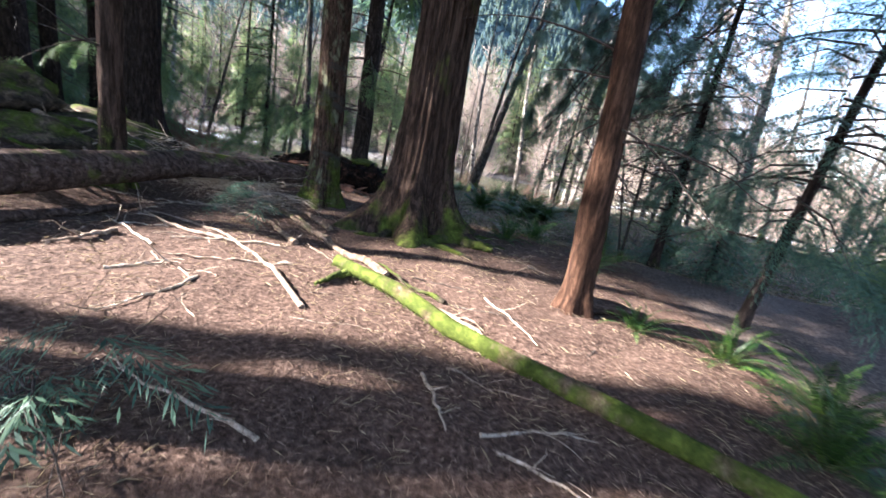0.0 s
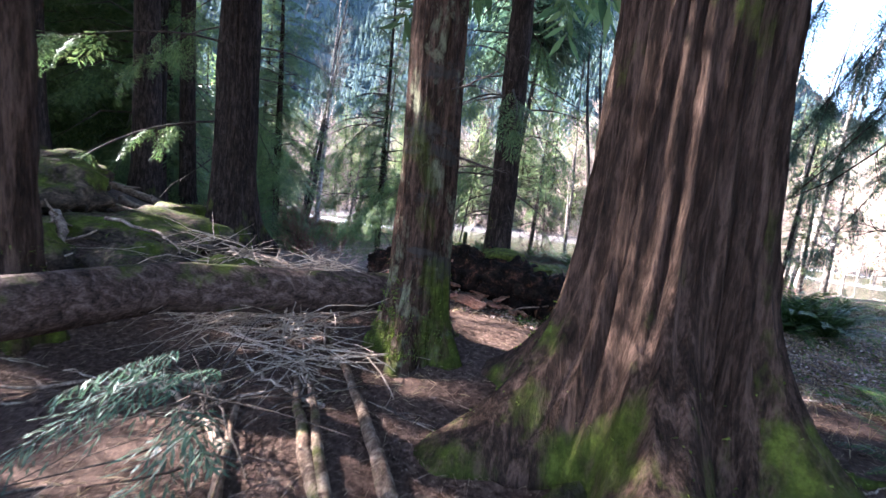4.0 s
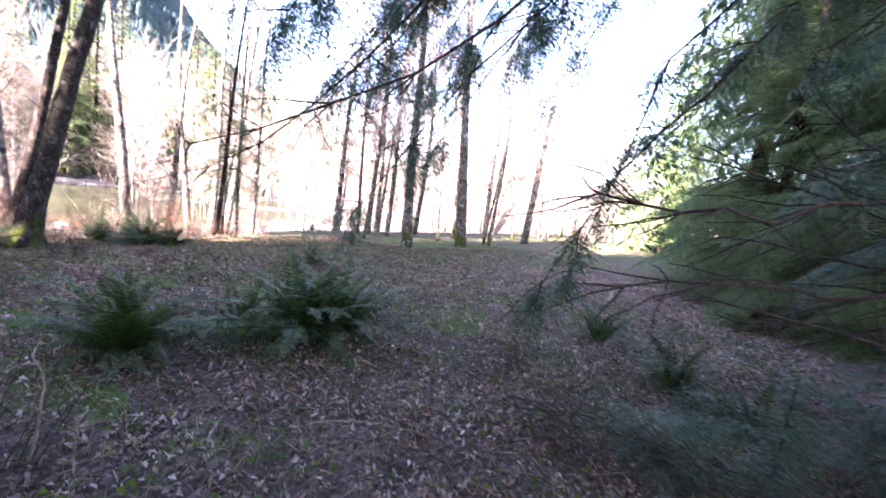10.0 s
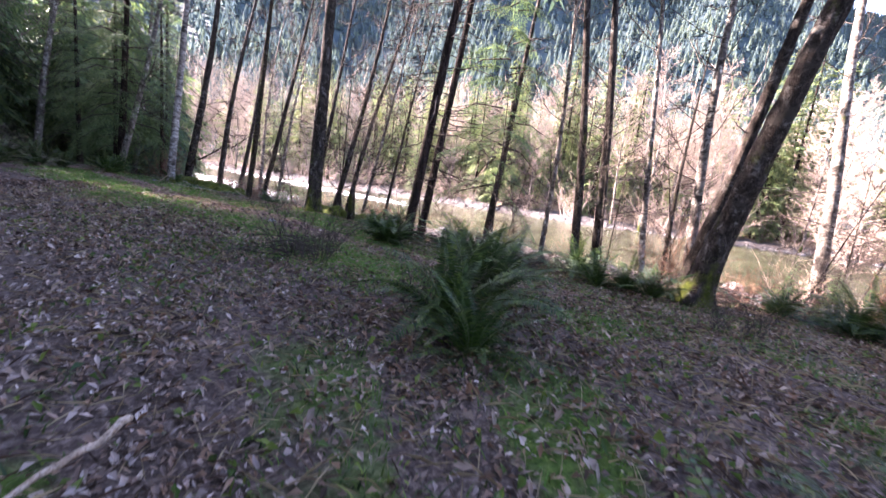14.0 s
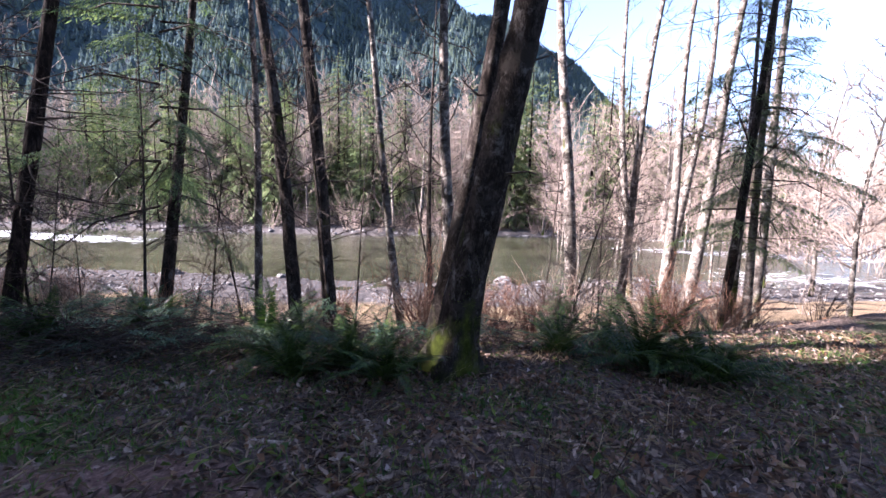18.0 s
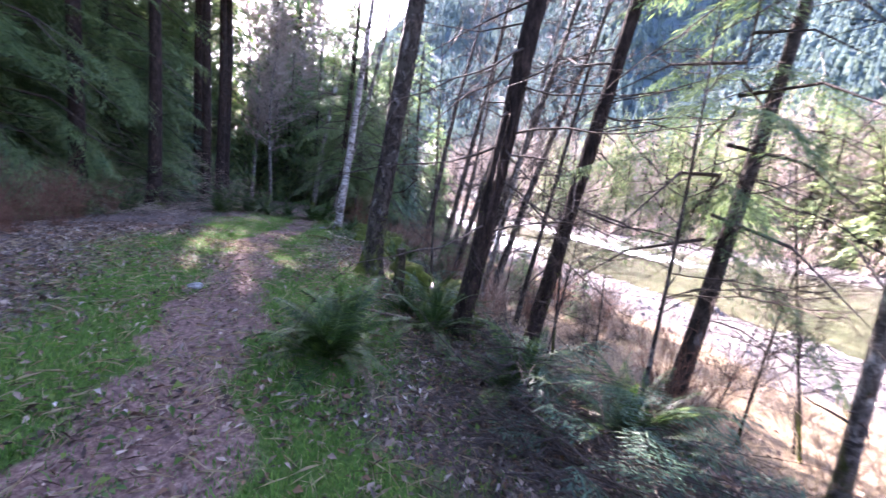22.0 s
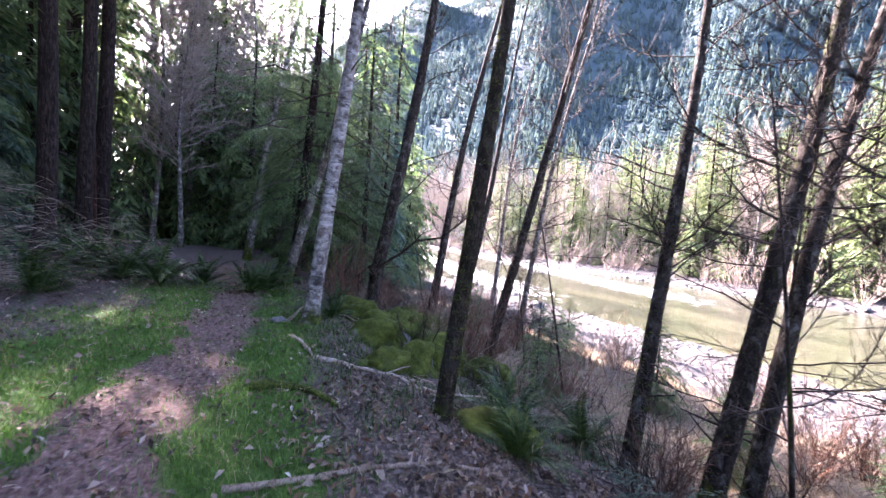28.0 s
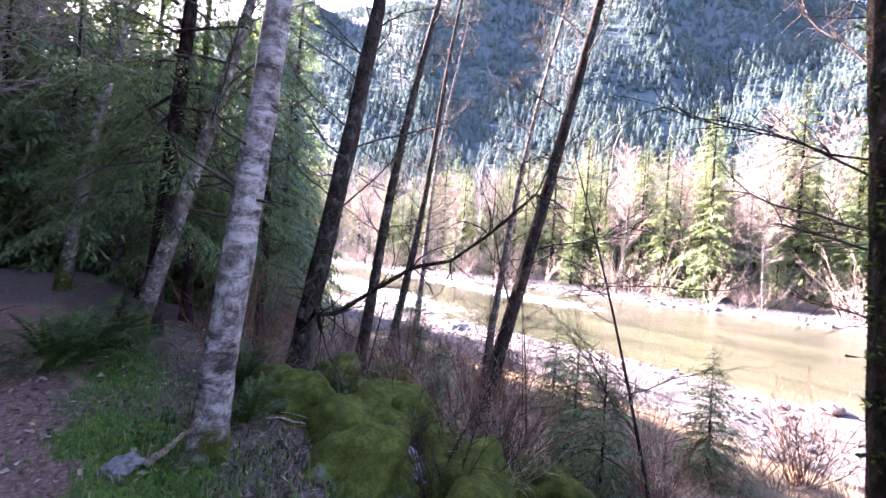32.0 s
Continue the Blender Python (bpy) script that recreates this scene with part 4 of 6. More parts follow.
        (-8.5, -15.6, 0.8, 24, "tall"), (-20, -16, 0.6, 24, "tall"), (-13, -17, 0.6, 24, "tall"), (-26, -20.4, 0.6, 24, "tall"), (-6.5, -18.5, 0.5, 22, "tall"), (-16, -22, 0.6, 24, "tall"), (-3.5, -21, 0.6, 24, "tall"), (1.6, -18.4, 0.5, 20, "tall"), (-2.4, -18.9, 0.5, 20, "tall"), (-11.2, -2.0, 0.3, 10, "low"), (-18.6, -3.2, 0.4, 11, "low"), (-19.9, -3.9, 0.4, 12, "low"), (-22, 0.2, 0.3, 10, "low"), (-20.8, -1.2, 0.35, 13, "low"), (-17.2, -5.5, 0.5, 20, "tall"), (-22.8, -5.0, 0.5, 20, "tall"), (-29.5, -4.5, 0.4, 15, "low"), (-33.5, -1.2, 0.4, 15, "low"), (-38, -2, 0.5, 18, "low"), (-43, 1.5, 0.5, 12, "low"), (-29, 9, 0.3, 13, "thin"), (-37, 5.5, 0.4, 12, "low"), (-33, 10.5, 0.35, 13, "low"), (-45, 10, 0.5, 18, "low"), (-52, 2, 0.6, 15, "low"), (-55, 10, 0.6, 22, "low"), (-13.5, -10.9, 0.4, 15, "low"), (-16.5, -9.8, 0.4, 12, "low"), (-19, -9.5, 0.4, 16, "low"), (-24, -12.5, 0.5, 18, "low"), (-30, -13, 0.5, 20, "low"), (-36, -10, 0.5, 20, "low"), (-42, -7, 0.5, 20, "low"), (3.5, -19, 0.5, 22, "tall"), (8, -16, 0.5, 20, "tall"), (13, -14, 0.5, 20, "tall")):
    h = h * 1.6 if c == "low" and -24 < x < -14 and -6 < y < 0 else h
    h = h * 0.5 if c == "low" and x < -14 and y < -8 else h
    conifer(x, y, d, h + (4 if c == "tall" else 0), (0, 0), "conifer", False, "high" if c == "tall" and y < -4 else "tall" if c == "mast" else c, int(abs(x * 3 + y)) % 3, boughs=5)
for x, y, h in ((-33, -3, 12), (-36, 7.5, 12), (-38, 11, 13), (-46, -4, 32), (-47, 3.8, 26), (-49, 11, 25), (-54, 6, 36), (-56, 17, 22), (-44, 13.5, 18), (-27, 12.5, 9), (-31.5, 14, 10), (-25.5, 0.2, 7), (-28.2, -1.8, 9)):
    conifer(x, y, 0.03 * h, h, (0, 0), "conifer", False, "low", int(abs(x * 3 + y)) % 3, "needle" if x < -33 else "needle_blue", boughs=4)

# ---- far bank and mountain ----
def bare_tree_meshes(seed):
    g = np.random.default_rng(seed)
    tb, path, _ = trunk_buf(13, 0.26, (g.normal(0, 0.03), g.normal(0, 0.03)), seed, False, 0.2, 4, 0.03)
    bb = Buf()
    bare_limbs(bb, path, 13, g, 0.15, 60, 3.0, 3, 0.035, 0.8, 0.016)
    return tb.mesh("trunk", "alder"), bb.mesh("crown", "pink_twig")


BARE = [bare_tree_meshes(s) for s in (31, 32, 33)]


def bare_tree(x, y, s, k, group):
    tr = thing("bare_tree", x, y, gz(x, y) - 0.1, "leafless tan-brown deciduous tree on the river bank", "tree", group, rng.uniform(0, 360), s)
    for nm, me in zip(("trunk", "crown"), BARE[k]):
        tagged(part(nm, me, None, tr), kind="stuff" if nm == "crown" else "")


FAR = []


def far_conifer(x, y, h, k):
    me, wood = crown_mesh("far", k, "needle_far")
    if not FAR:
        FAR.append(trunk_buf(20, 0.5, (0, 0), 77, False, 0.2, 4, 0.0)[0].mesh("trunk", "conifer"))
    tr = thing("far_conifer", x, y, gz(x, y) - 0.2, "tall green conifer on the far river bank", "tree", "far bank conifers", rng.uniform(0, 360), h / 20.0)
    part("trunk", FAR[0], None, tr)
    tagged(part("crown", me, None, tr), kind="stuff")
    tagged(part("bough_wood", wood, None, tr), kind="stuff")


for _ in range(190):
    x = rng.uniform(-170, 60)
    bare_tree(x, 57 + float(edge(x)) - 8 + rng.uniform(0, 42), rng.uniform(0.9, 1.75), int(rng.integers(3)), "far bank bare trees")
for x, y, s in ((-37, 4.6, 1.3), (-40, 2.0, 1.5), (-42, 6.2, 1.6), (-39, 7.6, 1.4), (-44.5, 4.6, 1.8), (-47, 1.5, 1.8), (-48.5, 7.2, 1.9), (-35.5, 3.0, 1.2), (-43, 9.5, 1.6), (-51, 4, 2.0), (-33.5, 4.4, 1.0)):
    bare_tree(x, y, s, int(rng.integers(3)), "trail end bare trees")
for _ in range(95):
    bare_tree(rng.uniform(10, 70), rng.uniform(5, 45), rng.uniform(0.6, 1.3), int(rng.integers(3)), "downstream bare trees")
for _ in range(8):
    x = rng.uniform(30, 80)
    conifer(x, rng.uniform(-22, 6), 0.4, rng.uniform(12, 20), (0, 0), "conifer", False, "low", int(rng.integers(3)), boughs=0, label="dark green conifer at the end of the clearing")
for _ in range(60):
    x = rng.uniform(-130, 10)
    far_conifer(x, 68 + rng.uniform(0, 60), rng.uniform(15, 28), int(rng.integers(4)))
for _ in range(50):
    x = rng.uniform(-45, 55)
    far_conifer(x, 63 + rng.uniform(0, 22), rng.uniform(10, 27), int(rng.integers(4)))
g21 = np.random.default_rng(21)
for _ in range(75):
    far_conifer(g21.uniform(-85, -12), 62 + g21.uniform(0, 1) ** 1.5 * 40, g21.uniform(9, 24), int(g21.integers(4)))
def brush_template(seed):
    g = np.random.default_rng(seed)
    b = Buf()
    for _ in range(9):
        az, o = g.uniform(0, 6.28), g.uniform(0.1, 0.8)
        p = curve_pts((0.3 * o * math.cos(az), 0.3 * o * math.sin(az), 0), (o * math.cos(az), o * math.sin(az), 1.2), g.uniform(1.2, 3.2), 5, 0, 0.16, g)
        tube(b, p, np.linspace(0.018, 0.006, 5), 3, cap=False)
        for k in (2, 3, 4):
            tube(b, curve_pts(p[k], p[k] - p[k - 1] + g.normal(0, 0.3, 3), g.uniform(0.4, 0.9), 3, 0, 0.2, g), [0.008, 0.006, 0.004], 3, cap=False)
    return np.concatenate(b.v), np.concatenate(b.f)


BRUSH = [brush_template(s) for s in (41, 42, 43)]


def far_brush(count, lo, hi, v0, v1, s0, s1, label):
    b = Buf()
    for _ in range(count):
        x = rng.uniform(lo, hi)
        y = float(edge(x)) + rng.uniform(v0, v1)
        v, f = BRUSH[int(rng.integers(3))]
        a, s = rng.uniform(0, 6.28), rng.uniform(s0, s1)
        rot = np.array([[math.cos(a), math.sin(a), 0], [-math.sin(a), math.cos(a), 0], [0, 0, 1]])
        b.add(v @ rot * s + [x, y, gz(x, y) - 0.05], f)
    tagged(part("river_brush", b, "pink_twig"), label, "brush", kind="stuff")


far_brush(620, -230, 55, 49.5, 62, 0.6, 2.4, "dense leafless tan brush along the far river bank")
far_brush(420, -250, 75, 66, 150, 4.5, 9.0, "leafless tan-grey woods rising behind the far river bank")
far_brush(420, 28, 130, -8, 52, 2.0, 4.2, "leafless tan woods along the river downstream")
far_brush(90, -45, 30, 5.5, 10, 0.25, 0.6, "low leafless tan brush above the gravel bar")

hb = Buf()
cone_v, cone_f = [], []
for tier in range(4):
    z1, r0 = 1.0 - 0.2 * tier, 0.06 + 0.05 * tier
    for j in range(5):
        a = j * 2 * math.pi / 5 + tier * 1.9
        b0 = len(cone_v)
        cone_v += [(0, 0, z1), (r0 * math.cos(a - 0.5), r0 * math.sin(a - 0.5), z1 - 0.28), (r0 * 1.1 * math.cos(a + 0.5), r0 * 1.1 * math.sin(a + 0.5), z1 - 0.34)]
        cone_f.append((b0, b0 + 1, b0 + 2))
cone_v, cone_f = np.array(cone_v), np.array(cone_f)
count = 0
while count < 26000:
    az, r = radians(rng.uniform(-40, 80)), 130 + 1300 * rng.uniform(0, 1) ** 0.9
    x, y = -math.sin(az) * r, math.cos(az) * r
    if y < 110:
        count += 1
        continue
    h = rng.uniform(9, 19) * (1 + 0.25 * math.sin(x * 0.03) * math.sin(y * 0.025))
    hb.add(cone_v * [h * rng.uniform(0.8, 1.25), h * rng.uniform(0.8, 1.25), h] + [x, y, float(ground_z(x, y)) - 1], cone_f)
    count += 1
tagged(part("mountain_forest", hb, "needle_haze", smooth=False), "dense conifer forest covering the mountainside", "forest", kind="stuff")

# ---- fallen wood and rocks in the clearing ----
def log_thing(name, pts, radii, material, label, category, sides=18, wob=0.06, ridges=11, seed=1, group="", rings=40):
    pts = np.asarray(pts, float)
    mid = pts[len(pts) // 2]
    ob = thing(name, mid[0], mid[1], mid[2], label, category, group)
    b = Buf()
    t, q = np.linspace(0, 1, len(pts)), np.linspace(0, 1, rings)
    fine = np.stack([np.interp(q, t, pts[:, a]) for a in range(3)], 1) - mid
    tube(b, fine, np.interp(q, t, radii), sides, wob, seed, None, ridges)
    part("wood", b, material, ob)
    return ob


def stick(x0, y0, x1, y1, r, material="dead_wood", bow=0.03, name="fallen_stick", label="bare fallen stick lying on the forest floor", twigs=3, lift=None, group="fallen sticks", rise=0.0):
    seed = int(abs(x0 * 53 + y0 * 29 + x1 * 7)) % 9999
    g = np.random.default_rng(seed)
    p = lying(x0, y0, x1, y1, r * 0.7 if lift is None else lift, 14, bow)
    p[:, 2] += rise * np.linspace(0, 1, 14)
    p += g.normal(0, min(r * 0.35, 0.008), p.shape)
    mid = p[7].copy()
    ob = thing(name, mid[0], mid[1], mid[2], label, "stick", group)
    b = Buf()
    tube(b, p - mid, np.linspace(r, r * 0.35, 14), 8, 0.16, seed)
    for _ in range(twigs):
        k = g.integers(2, 13)
        d = (p[k] - p[k - 1]) / np.linalg.norm(p[k] - p[k - 1]) + g.normal(0, 0.7, 3)
        d[2] = abs(d[2]) * 0.5
        tube(b, curve_pts(p[k] - mid, d, g.uniform(0.1, 0.45), 5, 0.05, 0.2, g), np.linspace(r * 0.4, r * 0.15, 5), 4)
    part("wood", b, material, ob)
    return ob


def G3(x, y, up=0.0):
    return (x, y, gz(x, y) + up)


log_thing("fallen_log", [(-7.2, -17.0, -0.45), (-5.75, -13.6, -0.58), (-4.75, -10.1, -0.47), (-3.3, -8.75, -0.5)], [0.27, 0.26, 0.22, 0.19], "log", "long fallen conifer log with weathered furrowed bark across the clearing", "log", 22)
stick(-5.3, -14.6, -4.75, -11.3, 0.11, "log", 0.01, "fallen_log", "thinner dark fallen pole beside a long log", 2, 0.05)
# moss-grown pole and bare poles
mossy = log_thing("mossy_pole", [G3(1.9, -15.05, 0.05), G3(-0.2, -13.62, 0.07), G3(-0.75, -13.05, 0.10), G3(-1.55, -12.45, 0.10)], [0.08, 0.085, 0.08, 0.07], "mossy_pole", "fallen pole thick with bright green moss in the clearing", "log", 12, 0.12, 0, 5)
stick(-1.35, -12.6, -1.62, -13.05, 0.05, "moss", 0.02, "mossy_branch", "short mossy side branch of a fallen pole", 0)
stick(-0.95, -12.45, -3.25, -10.0, 0.055, "pole", 0.015, "fallen_pole", "bare barkless pole lying in the clearing", 1)
stick(-2.30, -11.75, -3.45, -10.5, 0.045, "pole", 0.01, "fallen_pole", "bare barkless pole lying in the clearing", 1)
stick(-1.95, -11.40, -3.40, -10.0, 0.055, "pole", 0.02, "fallen_pole", "bare barkless pole lying in the clearing", 2)
stick(-2.1, -10.85, -3.8, -9.1, 0.05, "pole", -0.02, "fallen_pole", "bare barkless pole lying in the clearing", 2)
stick(-0.25, -12.9, -1.15, -12.0, 0.03, "moss_bark", 0.03, "fallen_pole", "weathered fallen pole with moss at one end", 2)
stick(-1.55, -13.6, -4.55, -11.35, 0.028, "dead_wood", -0.09, label="long curved bare stick lying on reddish duff", twigs=1)
for x0, y0, x1, y1, r in ((-3.05, -12.15, -4.6, -11.45, 0.03), (-2.4, -12.0, -3.6, -12.3, 0.02), (-2.0, -12.6, -3.3, -12.85, 0.022), (-3.6, -12.6, -4.7, -11.9, 0.018), (-4.1, -12.5, -4.35, -13.1, 0.03),
                          (-0.3, -13.2, 0.25, -13.75, 0.03), (0.2, -12.6, 0.6, -13.6, 0.014), (-1.2, -15.2, -2.4, -14.7, 0.016), (-0.4, -14.3, -0.2, -14.9, 0.016), (0.0, -14.9, 0.8, -14.7, 0.014), (0.1, -15.0, 0.7, -15.3, 0.013),
                          (-2.6, -13.4, -2.9, -14.2, 0.015), (-3.4, -13.5, -3.0, -13.1, 0.02), (-3.1, -10.9, -4.5, -10.6, 0.03), (-3.7, -10.4, -4.9, -11.2, 0.025), (-2.9, -10.3, -3.9, -10.0, 0.02),
                          (0.55, -4.22, 1.28, -4.1, 0.018), (-2.1, -3.65, -0.03, -4.0, 0.03), (3.2, -6.5, 4.3, -8.2, 0.016), (1.6, -3.4, 2.4, -3.9, 0.014), (-0.6, -2.05, 0.0, -1.15, 0.018), (-1.3, -1.55, -0.95, -1.05, 0.02),
                          (0.3, 4.9, 1.3, 5.4, 0.025), (-0.4, 5.6, 0.6, 5.2, 0.02), (1.5, 5.8, 2.6, 5.5, 0.018), (-7.0, 6.4, -5.9, 7.9, 0.03), (-5.7, 2.6, -7.2, 2.2, 0.02), (-8.3, 2.4, -9.6, 2.0, 0.02), (2.2, 4.0, 3.1, 4.4, 0.015), (4.4, -5.7, 6.6, -5.0, 0.03), (10.2, -3.4, 12.2, -2.9, 0.07), (8.0, -2.0, 10.5, -1.4, 0.04)):
    stick(x0, y0, x1, y1, r, "pale_twig" if r < 0.021 else "dead_wood", rng.uniform(-0.08, 0.08))
gk = np.random.default_rng(77)
for _ in range(46):
    x, y, a, ln = gk.uniform(-5.0, 1.4), gk.uniform(-14.4, -9.4), gk.uniform(0, 6.28), gk.uniform(0.2, 0.9)
    stick(x, y, x + ln * math.cos(a), y + ln * math.sin(a), gk.uniform(0.004, 0.012), ("pale_twig", "dead_wood", "twig")[gk.integers(3)], gk.uniform(-0.1, 0.1), twigs=2)
stick(-15.8, 6.92, -14.75, 7.02, 0.034, "pale_twig", 0.02, label="pale crooked fallen branch on trailside grass", twigs=1)
stick(-14.78, 7.02, -13.55, 8.65, 0.038, "pale_twig", -0.05, label="pale crooked fallen branch on trailside grass", twigs=4)
stick(-13.85, 6.2, -13.2, 6.95, 0.06, "moss", 0.1, "mossy_branch", "short moss-covered branch lying in trailside grass", 0)
stick(-17.4, 9.2, -15.6, 11.5, 0.045, "dead_wood", 0.02, label="broken brown branch lying across mossy boulders", twigs=2, lift=0.35)
stick(-13.9, 8.2, -15.4, 12.2, 0.03, "pale_twig", -0.03, label="pale fallen branch with twigs on the bank", twigs=5)
stick(-16.9, 7.0, -16.6, 7.25, 0.03, "pale_twig", 0.0, label="short pale stick leaning beside an alder", twigs=0, rise=0.4)
stick(-12.2, 5.9, -11.6, 8.6, 0.03, "dead_wood", 0.03, label="grey fallen branch in trailside grass", twigs=4)

# rotten nurse log with red heartwood slabs
rotten = log_thing("rotten_log", [(-5.0, -6.0, -0.85), (-3.9, -6.05, -0.70), (-2.9, -6.0, -0.78), (-1.95, -6.05, -0.98), (-1.3, -6.15, -1.12)], [0.3, 0.44, 0.50, 0.47, 0.43], "rotten", "dark rotten nurse log crumbling under a conifer", "log", 64, 0.14, 13, 9, rings=130)
me = rotten.children[0].data
for v in me.vertices:
    c = v.co
    n0 = noise.noise(c * 2.2) * 0.09 + noise.noise(c * 7.0) * 0.05 + abs(noise.noise(c * 17.0)) * 0.07 + noise.noise(c * 40.0) * 0.03
    v.co = c + v.normal * (n0 - 0.02)
rb = Buf()
for _ in range(900):
    vi = me.vertices[int(rng.integers(len(me.vertices)))]
    if vi.normal.z > -0.2:
        tube(rb, curve_pts(vi.co, Vector(vi.normal) + Vector(rng.normal(0, 0.8, 3)), rng.uniform(0.04, 0.16), 4, 0.2, 0.3), np.linspace(rng.uniform(0.008, 0.03), 0.003, 4), 4)
tagged(part("crumbled_wood", rb, "rotten", rotten, "crumbling flakes of dark rotten wood"), kind="stuff")
stick(-2.45, -6.7, -1.35, -6.35, 0.014, "dead_wood", 0.05, label="thin bent stick leaning on a rotten log", twigs=0, rise=0.5)


def clump(name, x, y, r, h, material, label, category, seed, z=None, squash=(1, 1), kind="", group=""):
    """An uneven rounded lump."""
    g = np.random.default_rng(seed)
    bm = bmesh.new()
    bmesh.ops.create_icosphere(bm, subdivisions=4, radius=1.0)
    off = Vector(g.uniform(-50, 50, 3))
    for v in bm.verts:
        c = v.co.copy()
        f = 1 + 0.42 * noise.noise(c * 1.2 + off) + 0.2 * noise.noise(c * 2.6 + off) + 0.09 * noise.noise(c * 7 + off) + 0.04 * noise.noise(c * 18 + off)
        v.co = Vector((c.x * r * squash[0] * f, c.y * r * squash[1] * f, max(c.z * h * f, -0.35 * h)))
    me = bpy.data.meshes.new(name)
    bm.to_mesh(me)
    bm.free()
    me.polygons.foreach_set("use_smooth", [True] * len(me.polygons))
    me.materials.append(M[material])
    ob = new(name, me)
    ob.matrix_basis = pose(x, y, gz(x, y) + 0.02 if z is None else z, 0, 0, g.uniform(0, 360))
    return tagged(ob, label, category, group, kind)


clump("moss_cushion", -2.75, -5.85, 0.36, 0.12, "moss", "bright green moss cushion on a rotten log", "moss", 3, z=-0.33)
clump("moss_cushion", -2.2, -5.8, 0.25, 0.1, "moss", "bright green moss cushion on a rotten log", "moss", 4, z=-0.5)


def slab(x, y, ln, w, az, tilt, seed, up=0.03):
    g = np.random.default_rng(seed)
    ob = thing("wood_slab", x, y, gz(x, y) + up, "broken slab of rotten red heartwood on the ground", "wood", "rotten wood slabs")
    ob.matrix_basis = pose(x, y, gz(x, y) + up, g.normal(0, 8), tilt, az)
    k = 12
    xs = np.linspace(-ln / 2, ln / 2, k) + g.normal(0, 0.012, k)
    up_, lo = w / 2 * (1 + g.uniform(-0.12, 0.1, k)), -w / 2 * (1 + g.uniform(-0.12, 0.1, k))
    cut = g.uniform(0.1, 0.9, 4)
    up_[0], lo[0], up_[-1], lo[-1] = w * (cut[0] - 0.4), w * (cut[0] - 0.55), w * (cut[1] - 0.4), w * (cut[1] - 0.55)
    zt = 0.012 + np.abs(g.normal(0, 0.005, k)) + 0.02 * np.sin(xs * 7 + cut[2] * 6)
    v = np.concatenate([np.stack([xs, up_, zt], 1), np.stack([xs, lo, zt + g.normal(0, 0.006, k)], 1), np.stack([xs, lo, zt - 0.022], 1), np.stack([xs, up_, zt - 0.022], 1)])
    f = []
    for i2 in range(k - 1):
        for a, c in ((0, 1), (1, 2), (2, 3), (3, 0)):
            f.append([a * k + i2, c * k + i2, c * k + i2 + 1, a * k + i2 + 1])
    f += [[0, 3 * k, 2 * k, k], [k - 1, 2 * k - 1, 3 * k - 1, 4 * k - 1]]
    b = Buf()
    b.add(v, f)
    part("wood", b, "red_wood", ob, smooth=False)


for j, (x, y, ln, w, az, tl) in enumerate(((-3.0, -6.75, 0.5, 0.28, 20, 4), (-2.85, -7.1, 0.42, 0.22, -30, 3), (-3.3, -6.6, 0.6, 0.2, 60, -10), (-3.55, -6.45, 0.7, 0.22, 35, -18), (-3.8, -6.35, 0.8, 0.25, 30, -24), (-4.1, -6.5, 0.7, 0.25, 10, -8), (-4.4, -6.7, 0.6, 0.22, -10, 0),
                                          (-2.6, -6.75, 0.35, 0.14, 70, 4), (-3.2, -7.2, 0.4, 0.12, 50, 0), (-3.6, -6.95, 0.5, 0.2, -20, -4), (-4.0, -6.95, 0.6, 0.2, 40, 0), (-2.5, -6.45, 0.45, 0.16, 5, -6), (-3.45, -6.15, 0.5, 0.2, 80, -50), (-3.7, -6.1, 0.55, 0.18, 95, -58), (-4.6, -6.2, 0.7, 0.2, 15, -12), (-2.95, -6.45, 0.4, 0.2, 110, -5))):
    slab(x, y, ln, w, az + 17 * (j % 4), tl + (-14, 6, 17, -6)[j % 4], 200 + j, 0.06 + 0.035 * (j % 3))
# planks of heartwood leaning on the log, and splinters standing on it
for j, (x, y, ln, w, az, tl, up) in enumerate(((-3.75, -6.55, 0.9, 0.2, 78, -34, 0.22), (-3.95, -6.6, 0.8, 0.17, 62, -28, 0.26), (-4.2, -6.5, 1.0, 0.22, 50, -30, 0.30), (-3.5, -6.5, 0.7, 0.15, 96, -38, 0.24), (-4.4, -6.55, 0.9, 0.18, 70, -36, 0.28), (-3.85, -6.45, 0.75, 0.12, 30, -20, 0.42), (-4.1, -6.4, 0.8, 0.14, 20, -12, 0.48), (-3.65, -6.75, 0.6, 0.2, 10, 8, 0.16),
                                              (-3.72, -6.12, 0.30, 0.10, 40, -66, 0.52), (-3.58, -6.10, 0.24, 0.08, 150, -58, 0.50), (-3.86, -6.16, 0.34, 0.11, 100, -72, 0.54))):
    slab(x, y, ln, w, az, tl, 260 + j, up)
gsp = np.random.default_rng(17)
for _ in range(46):
    x, y = gsp.normal(-3.55, 0.5), gsp.normal(-6.45, 0.28)
    slab(x, y, gsp.uniform(0.12, 0.4), gsp.uniform(0.04, 0.13), gsp.uniform(-180, 180), gsp.normal(0, 14), int(gsp.integers(9999)), 0.04)
for _ in range(9):
    slab(gsp.normal(-3.5, 0.16), gsp.normal(-6.0, 0.07), gsp.uniform(0.3, 0.55), gsp.uniform(0.06, 0.14), gsp.uniform(40, 120), -gsp.uniform(55, 80), int(gsp.integers(9999)), 0.12)
for x, y, r in ((-3.75, -6.95, 0.2), (-3.5, -7.15, 0.13), (-3.95, -7.2, 0.12)):
